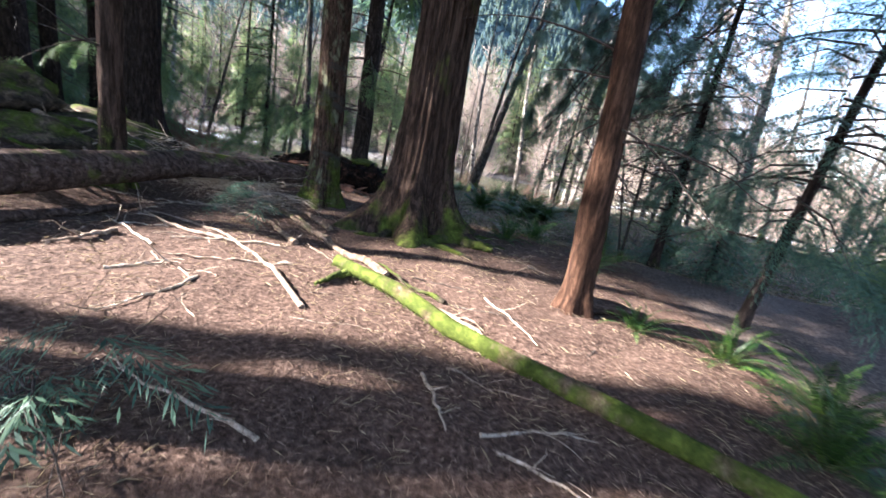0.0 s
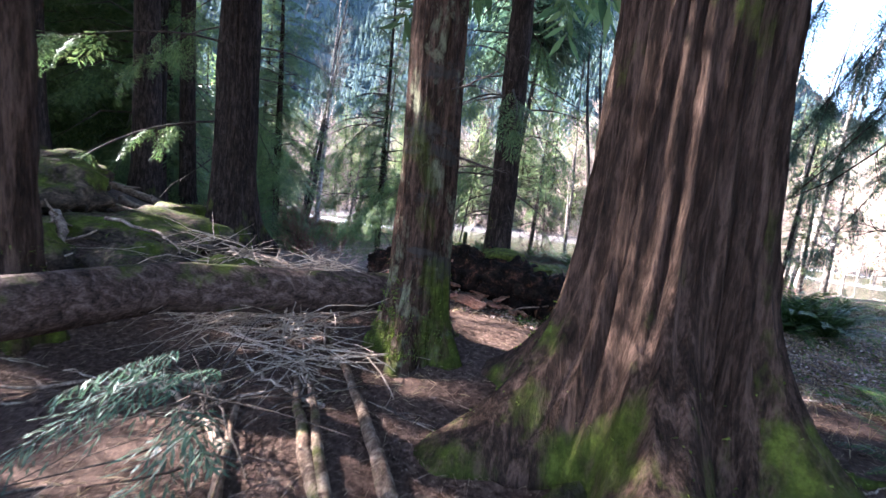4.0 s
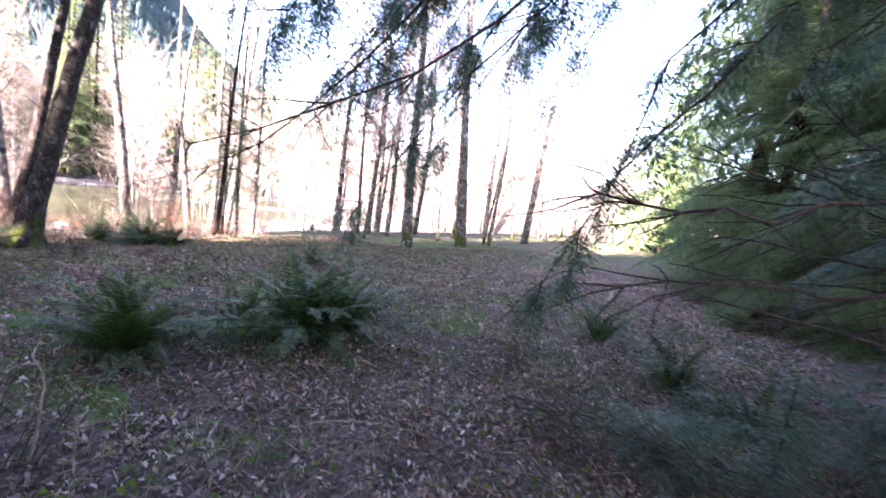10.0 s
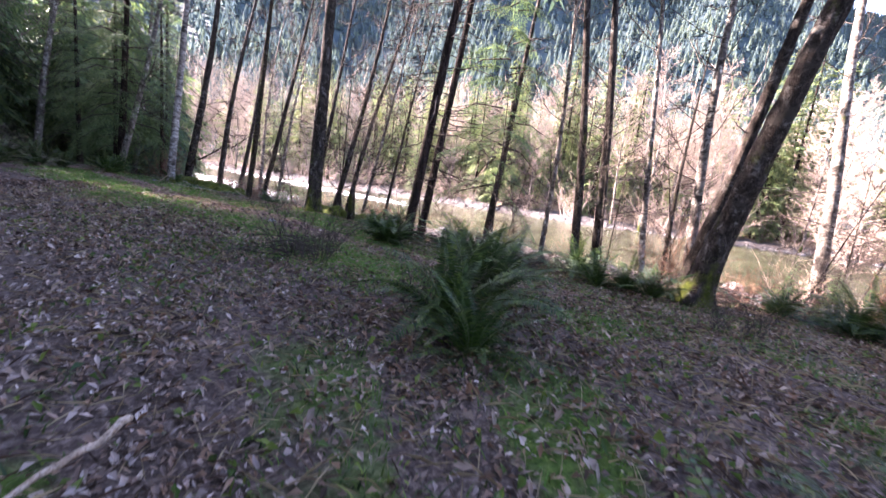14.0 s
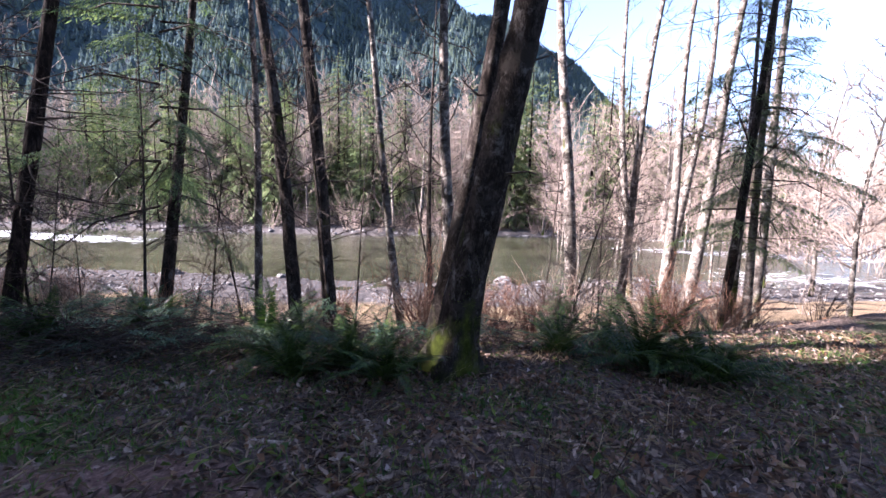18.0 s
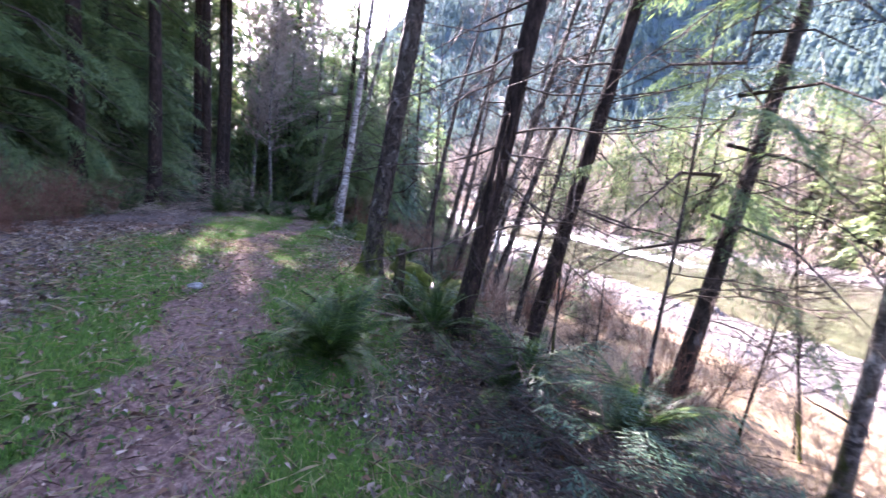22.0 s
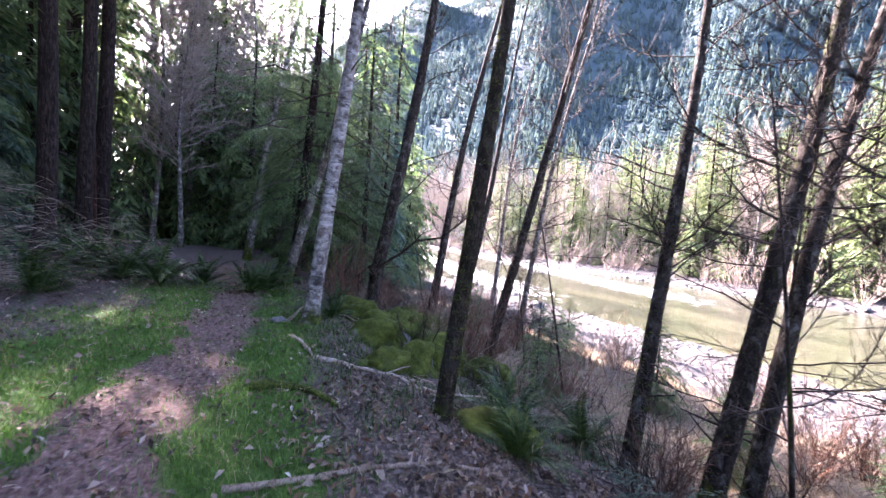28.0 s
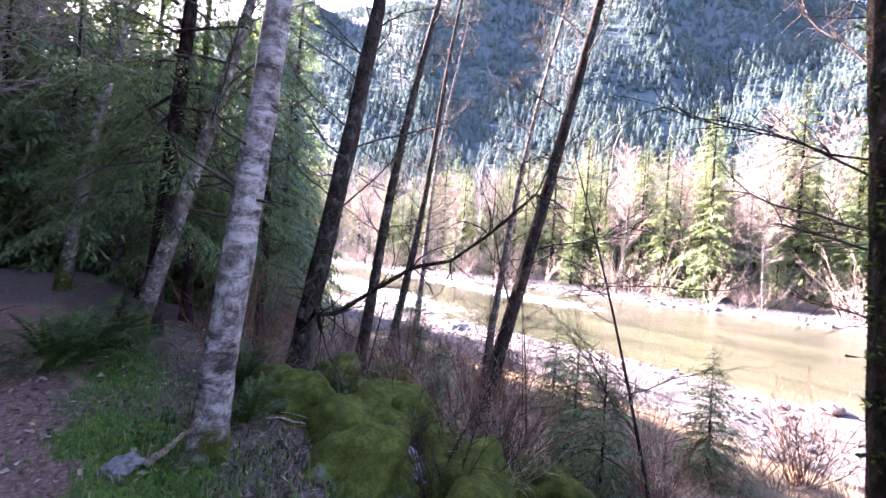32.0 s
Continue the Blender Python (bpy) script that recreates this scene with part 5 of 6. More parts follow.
    clump("grey_rock", x, y, r, r * 0.7, "grey_rock", "rounded grey rock among broken red wood", "rock", int(r * 1000), squash=(1.2, 0.9), group="grey rocks")

# humps, stump and rocks under the conifers
stump = thing("rotten_stump", -12.6, -10.0, gz(-12.6, -10) - 0.1, "broad rotten reddish stump covered with moss", "stump")
sb = Buf()
tube(sb, [(0, 0, z) for z in np.linspace(-0.2, 1.5, 14)], np.linspace(0.85, 0.6, 14), 26, 0.1, 3, None, 11)
part("wood", sb, "cedar", stump)
for j, (x, y, r, h) in enumerate(((-6.7, -12.4, 0.4, 0.25), (-8.5, -10.6, 0.75, 0.4), (-7.25, -10.2, 0.6, 0.4), (-6.5, -9.2, 0.5, 0.3), (-7.7, -8.2, 0.9, 0.45), (-9.4, -8.8, 0.9, 0.5), (-10.2, -11.8, 0.8, 0.45), (-11.0, -8.0, 1.0, 0.5), (-8.0, -13.2, 0.5, 0.3), (-5.9, -8.4, 0.5, 0.28), (-9.2, -6.6, 0.8, 0.4), (-9.8, -10.0, 0.6, 0.35))):
    clump("mossy_hump", x, y, r, h, "hump", "moss-covered hump of roots and rock on the slope", "rock", 300 + j, squash=(1.2, 0.9), group="mossy humps")
for j, (x0, y0, x1, y1, r) in enumerate(((-10.8, -9.6, -7.6, -7.4, 0.1), (-9.8, -7.4, -6.3, -8.2, 0.07), (-8.2, -9.2, -6.4, -10.2, 0.06), (-12.0, -7.0, -8.9, -5.2, 0.1), (-7.0, -7.2, -4.6, -6.6, 0.09), (-10.5, -12.5, -8.0, -11.2, 0.07))):
    stick(x0, y0, x1, y1, r, "dead_wood", 0.06, "fallen_branch", "grey dead branch lying on the mossy slope", 7, 0.15, "slope branches")
gr = np.random.default_rng(61)
for j in range(26):
    x, y, a, ln = gr.uniform(-11.5, -6.2), gr.uniform(-12.4, -7.4), gr.uniform(0, 6.28), gr.uniform(0.6, 1.7)
    stick(x, y, x + ln * math.cos(a), y + ln * math.sin(a), gr.uniform(0.018, 0.05), ("moss_bark", "dead_wood", "log", "twig")[j % 4], gr.uniform(-0.16, 0.16), "slope_root", "gnarled root and dead branch on the mossy slope", 3, gr.uniform(0.05, 0.35), "slope roots")
for j, (x0, y0, x1, y1, r) in enumerate(((-0.55, -10.35, 0.75, -10.0, 0.10), (-0.7, -10.5, 0.1, -11.0, 0.11), (-1.25, -10.3, -1.75, -10.75, 0.10), (-0.35, -9.8, 0.6, -9.2, 0.10), (-1.2, -9.7, -1.8, -9.3, 0.09))):
    stick(x0, y0, x1, y1, r, "moss_bark", 0.06, "cedar_root", "thick moss-grown cedar root snaking over the ground", 0, 0.0, "cedar roots")
stick(0.0, -10.35, 0.45, -10.55, 0.11, "moss_bark", 0, "log_stub", "short mossy log stub with pale cut end", 0, 0.06)
stick(1.3, -12.25, 2.3, -12.2, 0.14, "log", 0.03, "fallen_log", "short dark log behind a leaning conifer", 1, 0.08)

# boulders on the bank
for j, (x, y, r, h, m) in enumerate(((-17.3, 9.75, 0.75, 0.62, "rock"), (-15.75, 9.45, 0.62, 0.5, "rock"), (-16.05, 8.45, 0.5, 0.36, "rock"), (-16.9, 8.9, 0.6, 0.5, "rock"), (-16.25, 8.75, 0.32, 0.34, "grey_rock"), (-15.0, 8.6, 0.45, 0.3, "rock"), (-15.4, 10.3, 0.5, 0.4, "rock"), (-17.9, 8.6, 0.55, 0.4, "rock"),
                                     (-18.6, 10.6, 0.8, 0.6, "rock"), (-14.6, 8.0, 0.35, 0.2, "rock"), (-8.25, 8.75, 0.46, 0.38, "rock"), (-8.75, 7.95, 0.36, 0.3, "rock"), (-8.0, 8.15, 0.26, 0.2, "rock"), (-9.6, 8.2, 0.5, 0.35, "rock"), (-9.2, 9.3, 0.5, 0.4, "rock"), (-7.2, 8.4, 0.4, 0.28, "rock"), (-13.0, 8.7, 0.4, 0.25, "rock"), (-20.4, 10.8, 0.6, 0.5, "rock"))):
    k = 1.02
    clump("boulder", x, y, r * k, h * k * 1.1, m, "moss-covered boulder on the river bank" if m == "rock" else "bare grey boulder among mossy ones", "boulder", 400 + j, squash=(1.25, 0.9), group="bank boulders")
clump("pale_stone", -16.95, 6.85, 0.13, 0.05, "grey_rock", "flat pale stone beside the trail", "stone", 450)
clump("pale_stone", -7.2, 4.42, 0.09, 0.05, "grey_rock", "small pale stone on the trail", "stone", 451)
for j in range(44):
    x = rng.uniform(-70, 30)
    y = float(edge(x)) + rng.choice((rng.uniform(14, 19), rng.uniform(44, 51)))
    r = rng.uniform(0.15, 0.5)
    clump("river_rock", x, y, r, r * 0.6, "grey_rock", "pale rounded rock at the water's edge", "rock", 500 + j, group="river rocks")
post = thing("snag_post", -7.62, 7.45, gz(-7.62, 7.45), "short dead mossy trunk stub beside the trail", "stump")
pb = Buf()
tube(pb, [(0, 0, z) for z in np.linspace(-0.15, 0.8, 10)], np.linspace(0.12, 0.085, 10), 16, 0.08, 5, None, 9)
part("trunk", pb, "moss_bark", post)

# ---- ferns ----
def frond_mesh(seed, material):
    """One arching sword-fern frond along +x, about 0.85 m."""
    g = np.random.default_rng(seed)
    rise, arch = g.uniform(0.75, 1.25), g.uniform(1.1, 1.9)
    n2 = 45
    s = np.linspace(0, 1, n2)
    ang = rise - arch * s ** 1.2
    step = 0.9 / n2
    xs, zs = np.cumsum(np.cos(ang) * step), np.cumsum(np.sin(ang) * step)
    ys = 0.05 * np.sin(s * 2 + g.uniform(0, 6)) * s
    b = Buf()
    tube(b, np.stack([xs, ys, zs], 1)[::3], np.linspace(0.004, 0.0012, 15), 3, cap=False)
    v = []
    for k in range(5, n2):
        width = 0.095 * math.sin(math.pi * min(1, (s[k] * 0.93 + 0.07)) ** 0.75) ** 0.8 + 0.008
        tan = np.array([math.cos(ang[k]), 0, math.sin(ang[k])])
        nrm = np.array([-math.sin(ang[k]), 0, math.cos(ang[k])])
        for side in (-1, 1):
            d = np.array([0, side, 0]) + 0.35 * tan - 0.22 * nrm + g.normal(0, 0.08, 3)
            p = np.array([xs[k], ys[k], zs[k]])
            wd = width * g.uniform(0.85, 1.1)
            v += [p, p + d * wd * 0.3 + tan * 0.008, p + d * wd, p + d * wd * 0.35 - tan * 0.008]
    b.add(v, np.arange(len(v)).reshape(-1, 4))
    return b.mesh("frond", material, False)


FRONDS = [frond_mesh(600 + k, "fern") for k in range(5)]
DEAD_FROND = frond_mesh(620, "fern_dead")


def fern(x, y, size=1.0, count=20, dead=1, z=None):
    g = np.random.default_rng(int(abs(x * 311 + y * 71)) % 99999)
    f = thing("sword_fern", x, y, gz(x, y) - 0.02 if z is None else z, "dark green sword fern with arching fronds on the forest floor", "fern", "sword ferns")
    for k in range(int(count * 1.7) + dead):
        ob = part("frond", DEAD_FROND if k >= count * 1.7 else FRONDS[g.integers(5)], None, f, "pale withered frond" if k >= count * 1.7 else "")
        az = k * 137.5 + g.normal(0, 14)
        up = min(1.2, k / count / 1.7) ** 1.2
        s = 1.24 * size * g.uniform(0.65, 1.15)
        ob.matrix_basis = pose(0.03 * math.cos(radians(az)), 0.03 * math.sin(radians(az)), 0, g.normal(0, 16), (14 - 62 * up + g.normal(0, 7)) if k < count * 1.7 else 30, az) @ Matrix.Diagonal((s, s, s, 1))


for x, y, s, c in ((2.55, -14.5, 0.8, 14), (2.85, -12.9, 0.6, 12), (2.0, -12.55, 0.5, 9), (3.2, -13.8, 0.75, 14), (1.0, -1.05, 1.05, 34), (2.75, -1.6, 1.3, 32), (3.35, -1.75, 1.2, 28), (2.2, -1.2, 0.85, 18), (-1.3, 1.75, 1.0, 22), (-0.85, 1.3, 0.75, 16), (3.5, 7.7, 1.1, 24), (4.1, 7.3, 0.9, 18),
                   (-1.45, 3.1, 1.15, 24), (-5.2, 6.1, 1.0, 20), (-2.15, 4.3, 0.9, 18), (-0.1, 7.35, 0.9, 18), (-1.25, 7.8, 0.9, 18), (-0.65, 7.1, 0.8, 16), (0.35, 7.0, 0.8, 16), (2.6, 8.2, 0.8, 16), (-5.7, 6.25, 0.8, 16),
                   (-5.15, 5.95, 0.75, 16), (-5.95, 7.5, 0.9, 18), (-6.6, 7.3, 0.7, 14), (-7.0, 7.9, 0.8, 14), (-4.3, 7.9, 0.9, 18), (-3.4, 8.6, 0.9, 16), (-21.5, 3.95, 1.2, 22), (-20.9, 4.7, 1.1, 20), (-22.6, 3.2, 1.2, 22), (-23.8, 2.6, 1.2, 20), (-20.5, 7.0, 1.1, 20), (-19.9, 6.6, 0.9, 16), (-25.3, 2.1, 1.2, 20), (-21.2, 5.6, 0.9, 16), (-19.3, 3.0, 1.0, 18),
                   (-16.45, 9.15, 0.5, 10), (-15.2, 9.0, 0.5, 10), (-17.7, 9.2, 0.6, 10), (-17.4, 7.9, 0.6, 12), (-13.2, 9.1, 0.9, 18), (-13.1, 10.4, 0.9, 18), (-18.6, 8.3, 0.8, 14), (-12.4, 8.6, 0.8, 14), (6.0, -5.6, 0.9, 16), (5.2, -6.5, 0.7, 12), (7.0, -4.2, 0.8, 14), (-17.6, 0.5, 0.9, 16), (-15.6, -0.6, 0.9, 16), (1.4, 0.6, 0.6, 10), (5.4, 2.2, 0.7, 12), (0.9, -9.0, 0.6, 12), (1.6, -8.2, 0.7, 12), (2.4, -9.8, 0.7, 12), (1.9, -6.9, 0.5, 10)):
    fern(x, y, s, c)

# ---- hanging boughs, thickets, saplings ----
conifer(15.8, -7.2, 0.45, 18, (0.0, 0.1), "alder", False, "tall", 0, boughs=16, reach=2.2, label="pale grey conifer with dark hanging boughs beyond the clearing")
old = pole_b
ox, oy, oz = 4.4, -8.1, float(old.location.z)
hw, hn = Buf(), Buf()
g9 = np.random.default_rng(91)
for sx, sy, sz, start in ((1.73, -2.64, 1.9, 5.6), (2.2, -2.9, 1.6, 5.4), (2.5, -3.2, 1.85, 5.6), (3.0, -3.7, 2.0, 5.6), (2.0, -2.3, 2.2, 6.0), (2.7, -2.6, 2.0, 5.8), (1.18, -2.19, 0.64, 8.6), (2.65, -2.8, 0.3, 5.5), (3.8, -2.8, 1.2, 5.5), (1.6, -1.5, 0.45, 9.0), (1.3, -2.6, 2.4, 7.0), (1.9, -2.9, 2.2, 7.0), (2.6, -3.6, 2.5, 6.8), (3.2, -4.6, 2.4, 6.2), (4.0, -2.3, 2.1, 6.5), (2.2, -3.2, 3.0, 7.4), (3.0, -2.6, 2.8, 7.2),
                          (3.6, -3.6, 3.2, 7.2), (1.2, -3.0, 3.0, 7.6), (4.6, -3.6, 2.9, 7.0), (3.9, -4.7, -0.1, 4.2), (5.4, -3.4, 2.2, 6.0), (6.7, -0.9, 3.6, 7.5), (7.2, -1.8, 3.4, 7.8), (5.6, -1.8, 3.0, 7.4), (4.4, -1.2, 2.4, 7.2), (2.07, -5.46, 0.63, 1.95), (2.4, -5.6, 0.1, 1.35), (3.7, -4.5, -0.25, 4.0)):
    t = np.linspace(0, 1, 14)
    a0, a1 = np.array([0, 0, start]), np.array([sx - ox, sy - oy, sz - oz])
    bare = sx in (1.6, 1.18, 2.07, 2.4)
    a0 = a0 + np.array([0, 0, 0.0 if bare else 1.2])
    path = a0 + (a1 - a0) * np.stack([t, t, 1 - (1 - t) ** 1.35 if bare else t ** 1.7 + 0.06 * np.sin(t * 6.3)], 1)
    path += np.cumsum(g9.normal(0, 0.085, (14, 3)), 0) * np.sin(np.pi * t)[:, None]
    tube(hw, path, np.linspace(0.026, 0.007, 14), 6, cap=False)
    for k in range(4, 14):
        d = path[k] - path[k - 1]
        for _k in range(3):
            tube(hw, curve_pts(path[k], d / np.linalg.norm(d) + g9.normal(0, 0.55, 3), g9.uniform(0.2, 0.8), 5, 0.06, 0.15, g9), np.linspace(0.008, 0.003, 5), 3, cap=False)
        az = math.atan2(d[1], d[0])
        for side in (-1, 1):
            if g9.uniform() < 0.85 and not bare:
                put_spray(hn, path[k], az + side * g9.uniform(0.2, 1.0), g9.uniform(0.4, 0.85), -g9.uniform(0.4, 1.2), g9, "fine")
                put_spray(hn, path[k], az + side * g9.uniform(0.5, 1.4), g9.uniform(0.35, 0.7), -g9.uniform(0.6, 1.3), g9, "fine")
    if not bare:
        put_spray(hn, path[-1], az, 0.7, -0.9, g9, "fine")
tagged(part("bough_wood", hw, "twig", old, "long thin drooping boughs"), kind="stuff")
tagged(part("bough_foliage", hn, "needle_blue", old, "hanging blue-green needle sprays"), kind="stuff")
for x, y, d, h, lx, ly in ((3.07, -8.14, 0.09, 6.0, 0.10, 0.34), (3.35, -7.9, 0.06, 5.0, 0.02, 0.36), (3.56, -8.31, 0.07, 5.5, 0.08, 0.24), (3.9, -7.6, 0.06, 5.0, 0.03, 0.18), (3.4, -8.6, 0.05, 4.5, -0.1, 0.3)):
    alder(x, y, d, h, (lx, ly), "alder_dark", False, 22, 0.12, 1.6, label="thin dark many-branched sapling stem", flare=0.1, group="thicket stems", stubs=0, lift=0.15)
for x, y, h, k in ((3.9, -6.6, 1.1, 0), (4.8, -7.4, 1.8, 1), (5.6, -8.2, 2.6, 2)):
    conifer(x, y, 0.03 * h, h, (0, 0), "conifer", False, "sapling", k, "needle_blue", boughs=0, flare=0, label="small bushy hemlock sapling", name="hemlock_sapling", group="saplings")
for x, y, h, k in ((-15.17, 11.4, 2.0, 0), (-16.2, 12.75, 2.4, 1), (-22.9, 15.2, 2.4, 1), (-14.6, 14.4, 2.2, 2), (-17.8, 15.0, 2.0, 0), (-10.8, 14.2, 1.6, 1), (-19.8, 13.2, 1.6, 2), (2.9, 9.4, 1.3, 0), (3.3, 8.3, 1.1, 1), (-12.4, 13.0, 1.7, 2)):
    conifer(x, y, 0.02 * h + 0.01, h, (0, 0), "conifer", False, "sapling", k, "needle", boughs=0, flare=0, label="small green spruce sapling on the bank", name="spruce_sapling", group="saplings")


def shrub_mesh(seed, height, count, material, spread=0.5):
    g = np.random.default_rng(seed)
    b = Buf()
    for _ in range(count):
        az, out_ = g.uniform(0, 6.28), g.uniform(0, spread)
        p0 = (0.25 * out_ * math.cos(az), 0.25 * out_ * math.sin(az), -0.05)
        pts = curve_pts(p0, (math.cos(az) * out_, math.sin(az) * out_, 1), height * g.uniform(0.5, 1.15), 7, 0.02, 0.12, g)
        tube(b, pts, np.linspace(0.006, 0.002, 7), 3, cap=False)
        for q in range(2, 7):
            for _k in range(2):
                sp = curve_pts(pts[q], pts[q] - pts[q - 1] + g.normal(0, 0.08, 3), height * g.uniform(0.1, 0.3), 4, 0.02, 0.2, g)
                tube(b, sp, np.linspace(0.003, 0.001, 4), 3, cap=False)
    return b.mesh("brushwood", material)


SHRUBS = {"red": [shrub_mesh(700 + k, 1.1, 40, "red_twig") for k in range(3)], "grey": [shrub_mesh(710 + k, 0.8, 18, "twig", 0.8) for k in range(3)], "pale": [shrub_mesh(720 + k, 0.9, 24, "pale_twig", 0.7) for k in range(3)]}


def shrub(x, y, s, kind, label):
    ob = thing("bare_shrub", x, y, gz(x, y), label, "shrub", "bare shrubs", rng.uniform(0, 360), s)
    tagged(part("brushwood", SHRUBS[kind][rng.integers(3)], None, ob), kind="stuff")


for x, y, s in ((-12.8, -0.4, 1.3), (-12.2, -1.2, 1.5), (-11.3, -0.9, 1.2), (-13.8, -0.2, 1.2), (-10.6, -1.6, 1.3), (-14.8, 0.2, 1.1), (-11.8, -2.2, 1.6), (-13.2, -1.5, 1.6), (-9.8, -2.3, 1.3), (-15.6, -0.8, 1.5), (-16.8, 0.3, 1.2), (-11.2, 0.5, 0.9), (-12.6, 0.7, 1.0), (-9.5, -1.0, 1.3), (-10.6, -0.9, 1.4), (-11.5, -0.4, 1.3), (-12.9, -0.9, 1.5)):
    shrub(x, y, s, "red", "leafless reddish-brown brush at the forest edge")
for x, y, s in ((-0.1, -2.85, 1.1), (-4.6, 2.7, 1.2), (-3.9, 2.5, 1.1), (-4.2, 3.0, 0.9), (3.4, -0.6, 0.8), (4.3, -0.2, 0.7), (1.5, 4.5, 0.9), (1.15, 4.5, 0.6), (-1.6, 1.9, 1.1), (6.3, -3.2, 0.8), (4.7, -3.9, 0.7), (0.2, -9.3, 0.6), (-2.3, -4.6, 1.2), (-1.6, -4.3, 1.1), (-2.9, -4.1, 1.3), (-1.0, -4.9, 0.8), (-3.6, -4.4, 1.3), (-4.6, -8.0, 0.8), (-1.9, -4.0, 1.4), (-1.2, -4.4, 1.3), (-0.9, -4.0, 1.2), (-0.5, -4.6, 1.1), (-1.5, -3.6, 1.4), (-2.1, -3.3, 1.4), (-5.2, -7.6, 1.0), (-3.9, -8.2, 0.7), (-4.4, -9.0, 0.8), (-5.8, -9.6, 0.8)):
    shrub(x, y, s, "grey", "thin leafless grey-brown twiggy shrub")
# thin leafless saplings along the bank
def sapling_meshes(seed):
    g = np.random.default_rng(seed)
    lean = (g.normal(0, 0.12), g.normal(0.05, 0.12))
    tb, path, _ = trunk_buf(4.5, 0.05, lean, seed, False, 0.1, 3, 0.03, 0.2)
    bb = Buf()
    bare_limbs(bb, path, 4.5, g, 0.12, 26, 1.5, 3, 0.009, 0.45, 0.004)
    return tb.mesh("stem", "alder_dark"), bb.mesh("crown", "twig")


STEMS = [sapling_meshes(s) for s in (741, 742, 743, 744)]
g14 = np.random.default_rng(14)
for j in range(46):
    x = g14.uniform(-24, 6)
    y = float(edge(x)) + g14.uniform(0.9, 7.5)
    if x < -11 and y < 11.5:
        continue
    st = thing("bank_sapling", x, y, gz(x, y) - 0.03, "thin leafless sapling with fine dark twigs on the river bank", "sapling", "bank saplings", g14.uniform(0, 360), g14.uniform(0.5, 1.25))
    for nm, me in zip(("stem", "crown"), STEMS[j % 4]):
        tagged(part(nm, me, None, st), kind="stuff" if nm == "crown" else "")
g12 = np.random.default_rng(12)
for _ in range(150):
    x = g12.uniform(-26, 9)
    y = float(edge(x)) + g12.uniform(0.6, 9.0)
    shrub(x, y, g12.uniform(0.7, 1.6), ("pale", "red", "grey")[g12.integers(3)], "leafless tan brush on the river bank")

# ---- brush piles and low greenery ----
def brush_pile(x, y, r, count, seed, material="twig", green=0, tall=0.35):
    g = np.random.default_rng(seed)
    ob = thing("brush_pile", x, y, gz(x, y), "dark tangle of fallen twigs and hemlock sprays", "brush", "brush piles")
    b = Buf()
    for _ in range(count):
        az, q = g.uniform(0, 6.28), g.uniform(0, r)
        p = np.array([q * math.cos(g.uniform(0, 6.28)), q * math.sin(g.uniform(0, 6.28)), g.uniform(0.02, tall) * (1 - 0.6 * q / r)])
        tube(b, curve_pts(p, (math.cos(az), math.sin(az), g.normal(0.05, 0.25)), g.uniform(0.3, 1.1), 6, 0.06, 0.12, g), np.linspace(g.uniform(0.003, 0.009), 0.002, 6), 4, cap=False)
    tagged(part("twig_tangle", b, material, ob), kind="stuff")
    if green:
        b = Buf()
        for _ in range(green):
            a = g.uniform(0, 6.28)
            put_spray(b, (r * 0.7 * math.cos(a) * g.uniform(), r * 0.7 * math.sin(a) * g.uniform(), g.uniform(0.15, 0.6)), g.uniform(0, 6.28), g.uniform(0.35, 0.7), g.uniform(-0.3, 0.5), g, "fine")
        tagged(part("needle_spray", b, "needle_blue", ob, "blue-green hemlock sprays"), kind="stuff")


brush_pile(3.75, -5.86, 0.55, 130, 801, green=18)
brush_pile(3.3, -5.2, 0.6, 60, 802)
brush_pile(5.2, -6.2, 0.9, 80, 803, green=7)
brush_pile(6.4, -7.2, 0.9, 70, 804, green=9)
brush_pile(3.2, -7.1, 0.7, 60, 805)
brush_pile(-2.25, -15.2, 0.35, 26, 820, green=5)
brush_pile(-0.6, -2.75, 0.5, 60, 821)
brush_pile(-1.1, -2.2, 0.5, 50, 822)
brush_pile(-4.5, 2.6, 0.6, 70, 823)
brush_pile(-3.3, 8.7, 0.9, 120, 824, green=14)
for j, (x, y) in enumerate(((-6.2, 7.9), (-7.1, 8.7), (-5.3, 8.4), (-2.3, 8.6), (-0.7, 8.9), (1.6, 8.5), (3.3, 8.6), (-10.2, 8.6), (-11.3, 8.9), (-4.2, 9.3), (0.4, 8.2))):
    brush_pile(x, y, 0.85, 110, 830 + j, green=4)
brush_pile(-3.9, -8.2, 0.8, 90, 806)
brush_pile(-4.7, -9.3, 0.8, 110, 807, "pale_twig")
brush_pile(-5.4, -8.3, 0.9, 110, 808, "pale_twig")
brush_pile(-3.3, -10.9, 0.5, 60, 809, green=5)
brush_pile(-2.2, -5.0, 0.8, 90, 810)
brush_pile(-1.2, -4.9, 0.7, 70, 811)
brush_pile(-4.8, 8.6, 0.8, 90, 812)
for j, (x, y, r, c, h) in enumerate(((-2.6, 7.6, 0.8, 150, 0.6), (-3.5, 7.5, 0.8, 150, 0.6), (-1.7, 8.0, 0.7, 110, 0.5), (-4.3, 7.9, 0.8, 130, 0.6))):
    brush_pile(x, y, r, c, 870 + j, green=7, tall=h)
brush_pile(-3.4, 8.2, 0.8, 80, 813)
brush_pile(-17.5, 1.2, 1.2, 120, 814, "pale_twig")
brush_pile(-20.5, 2.2, 1.4, 120, 815, "pale_twig")
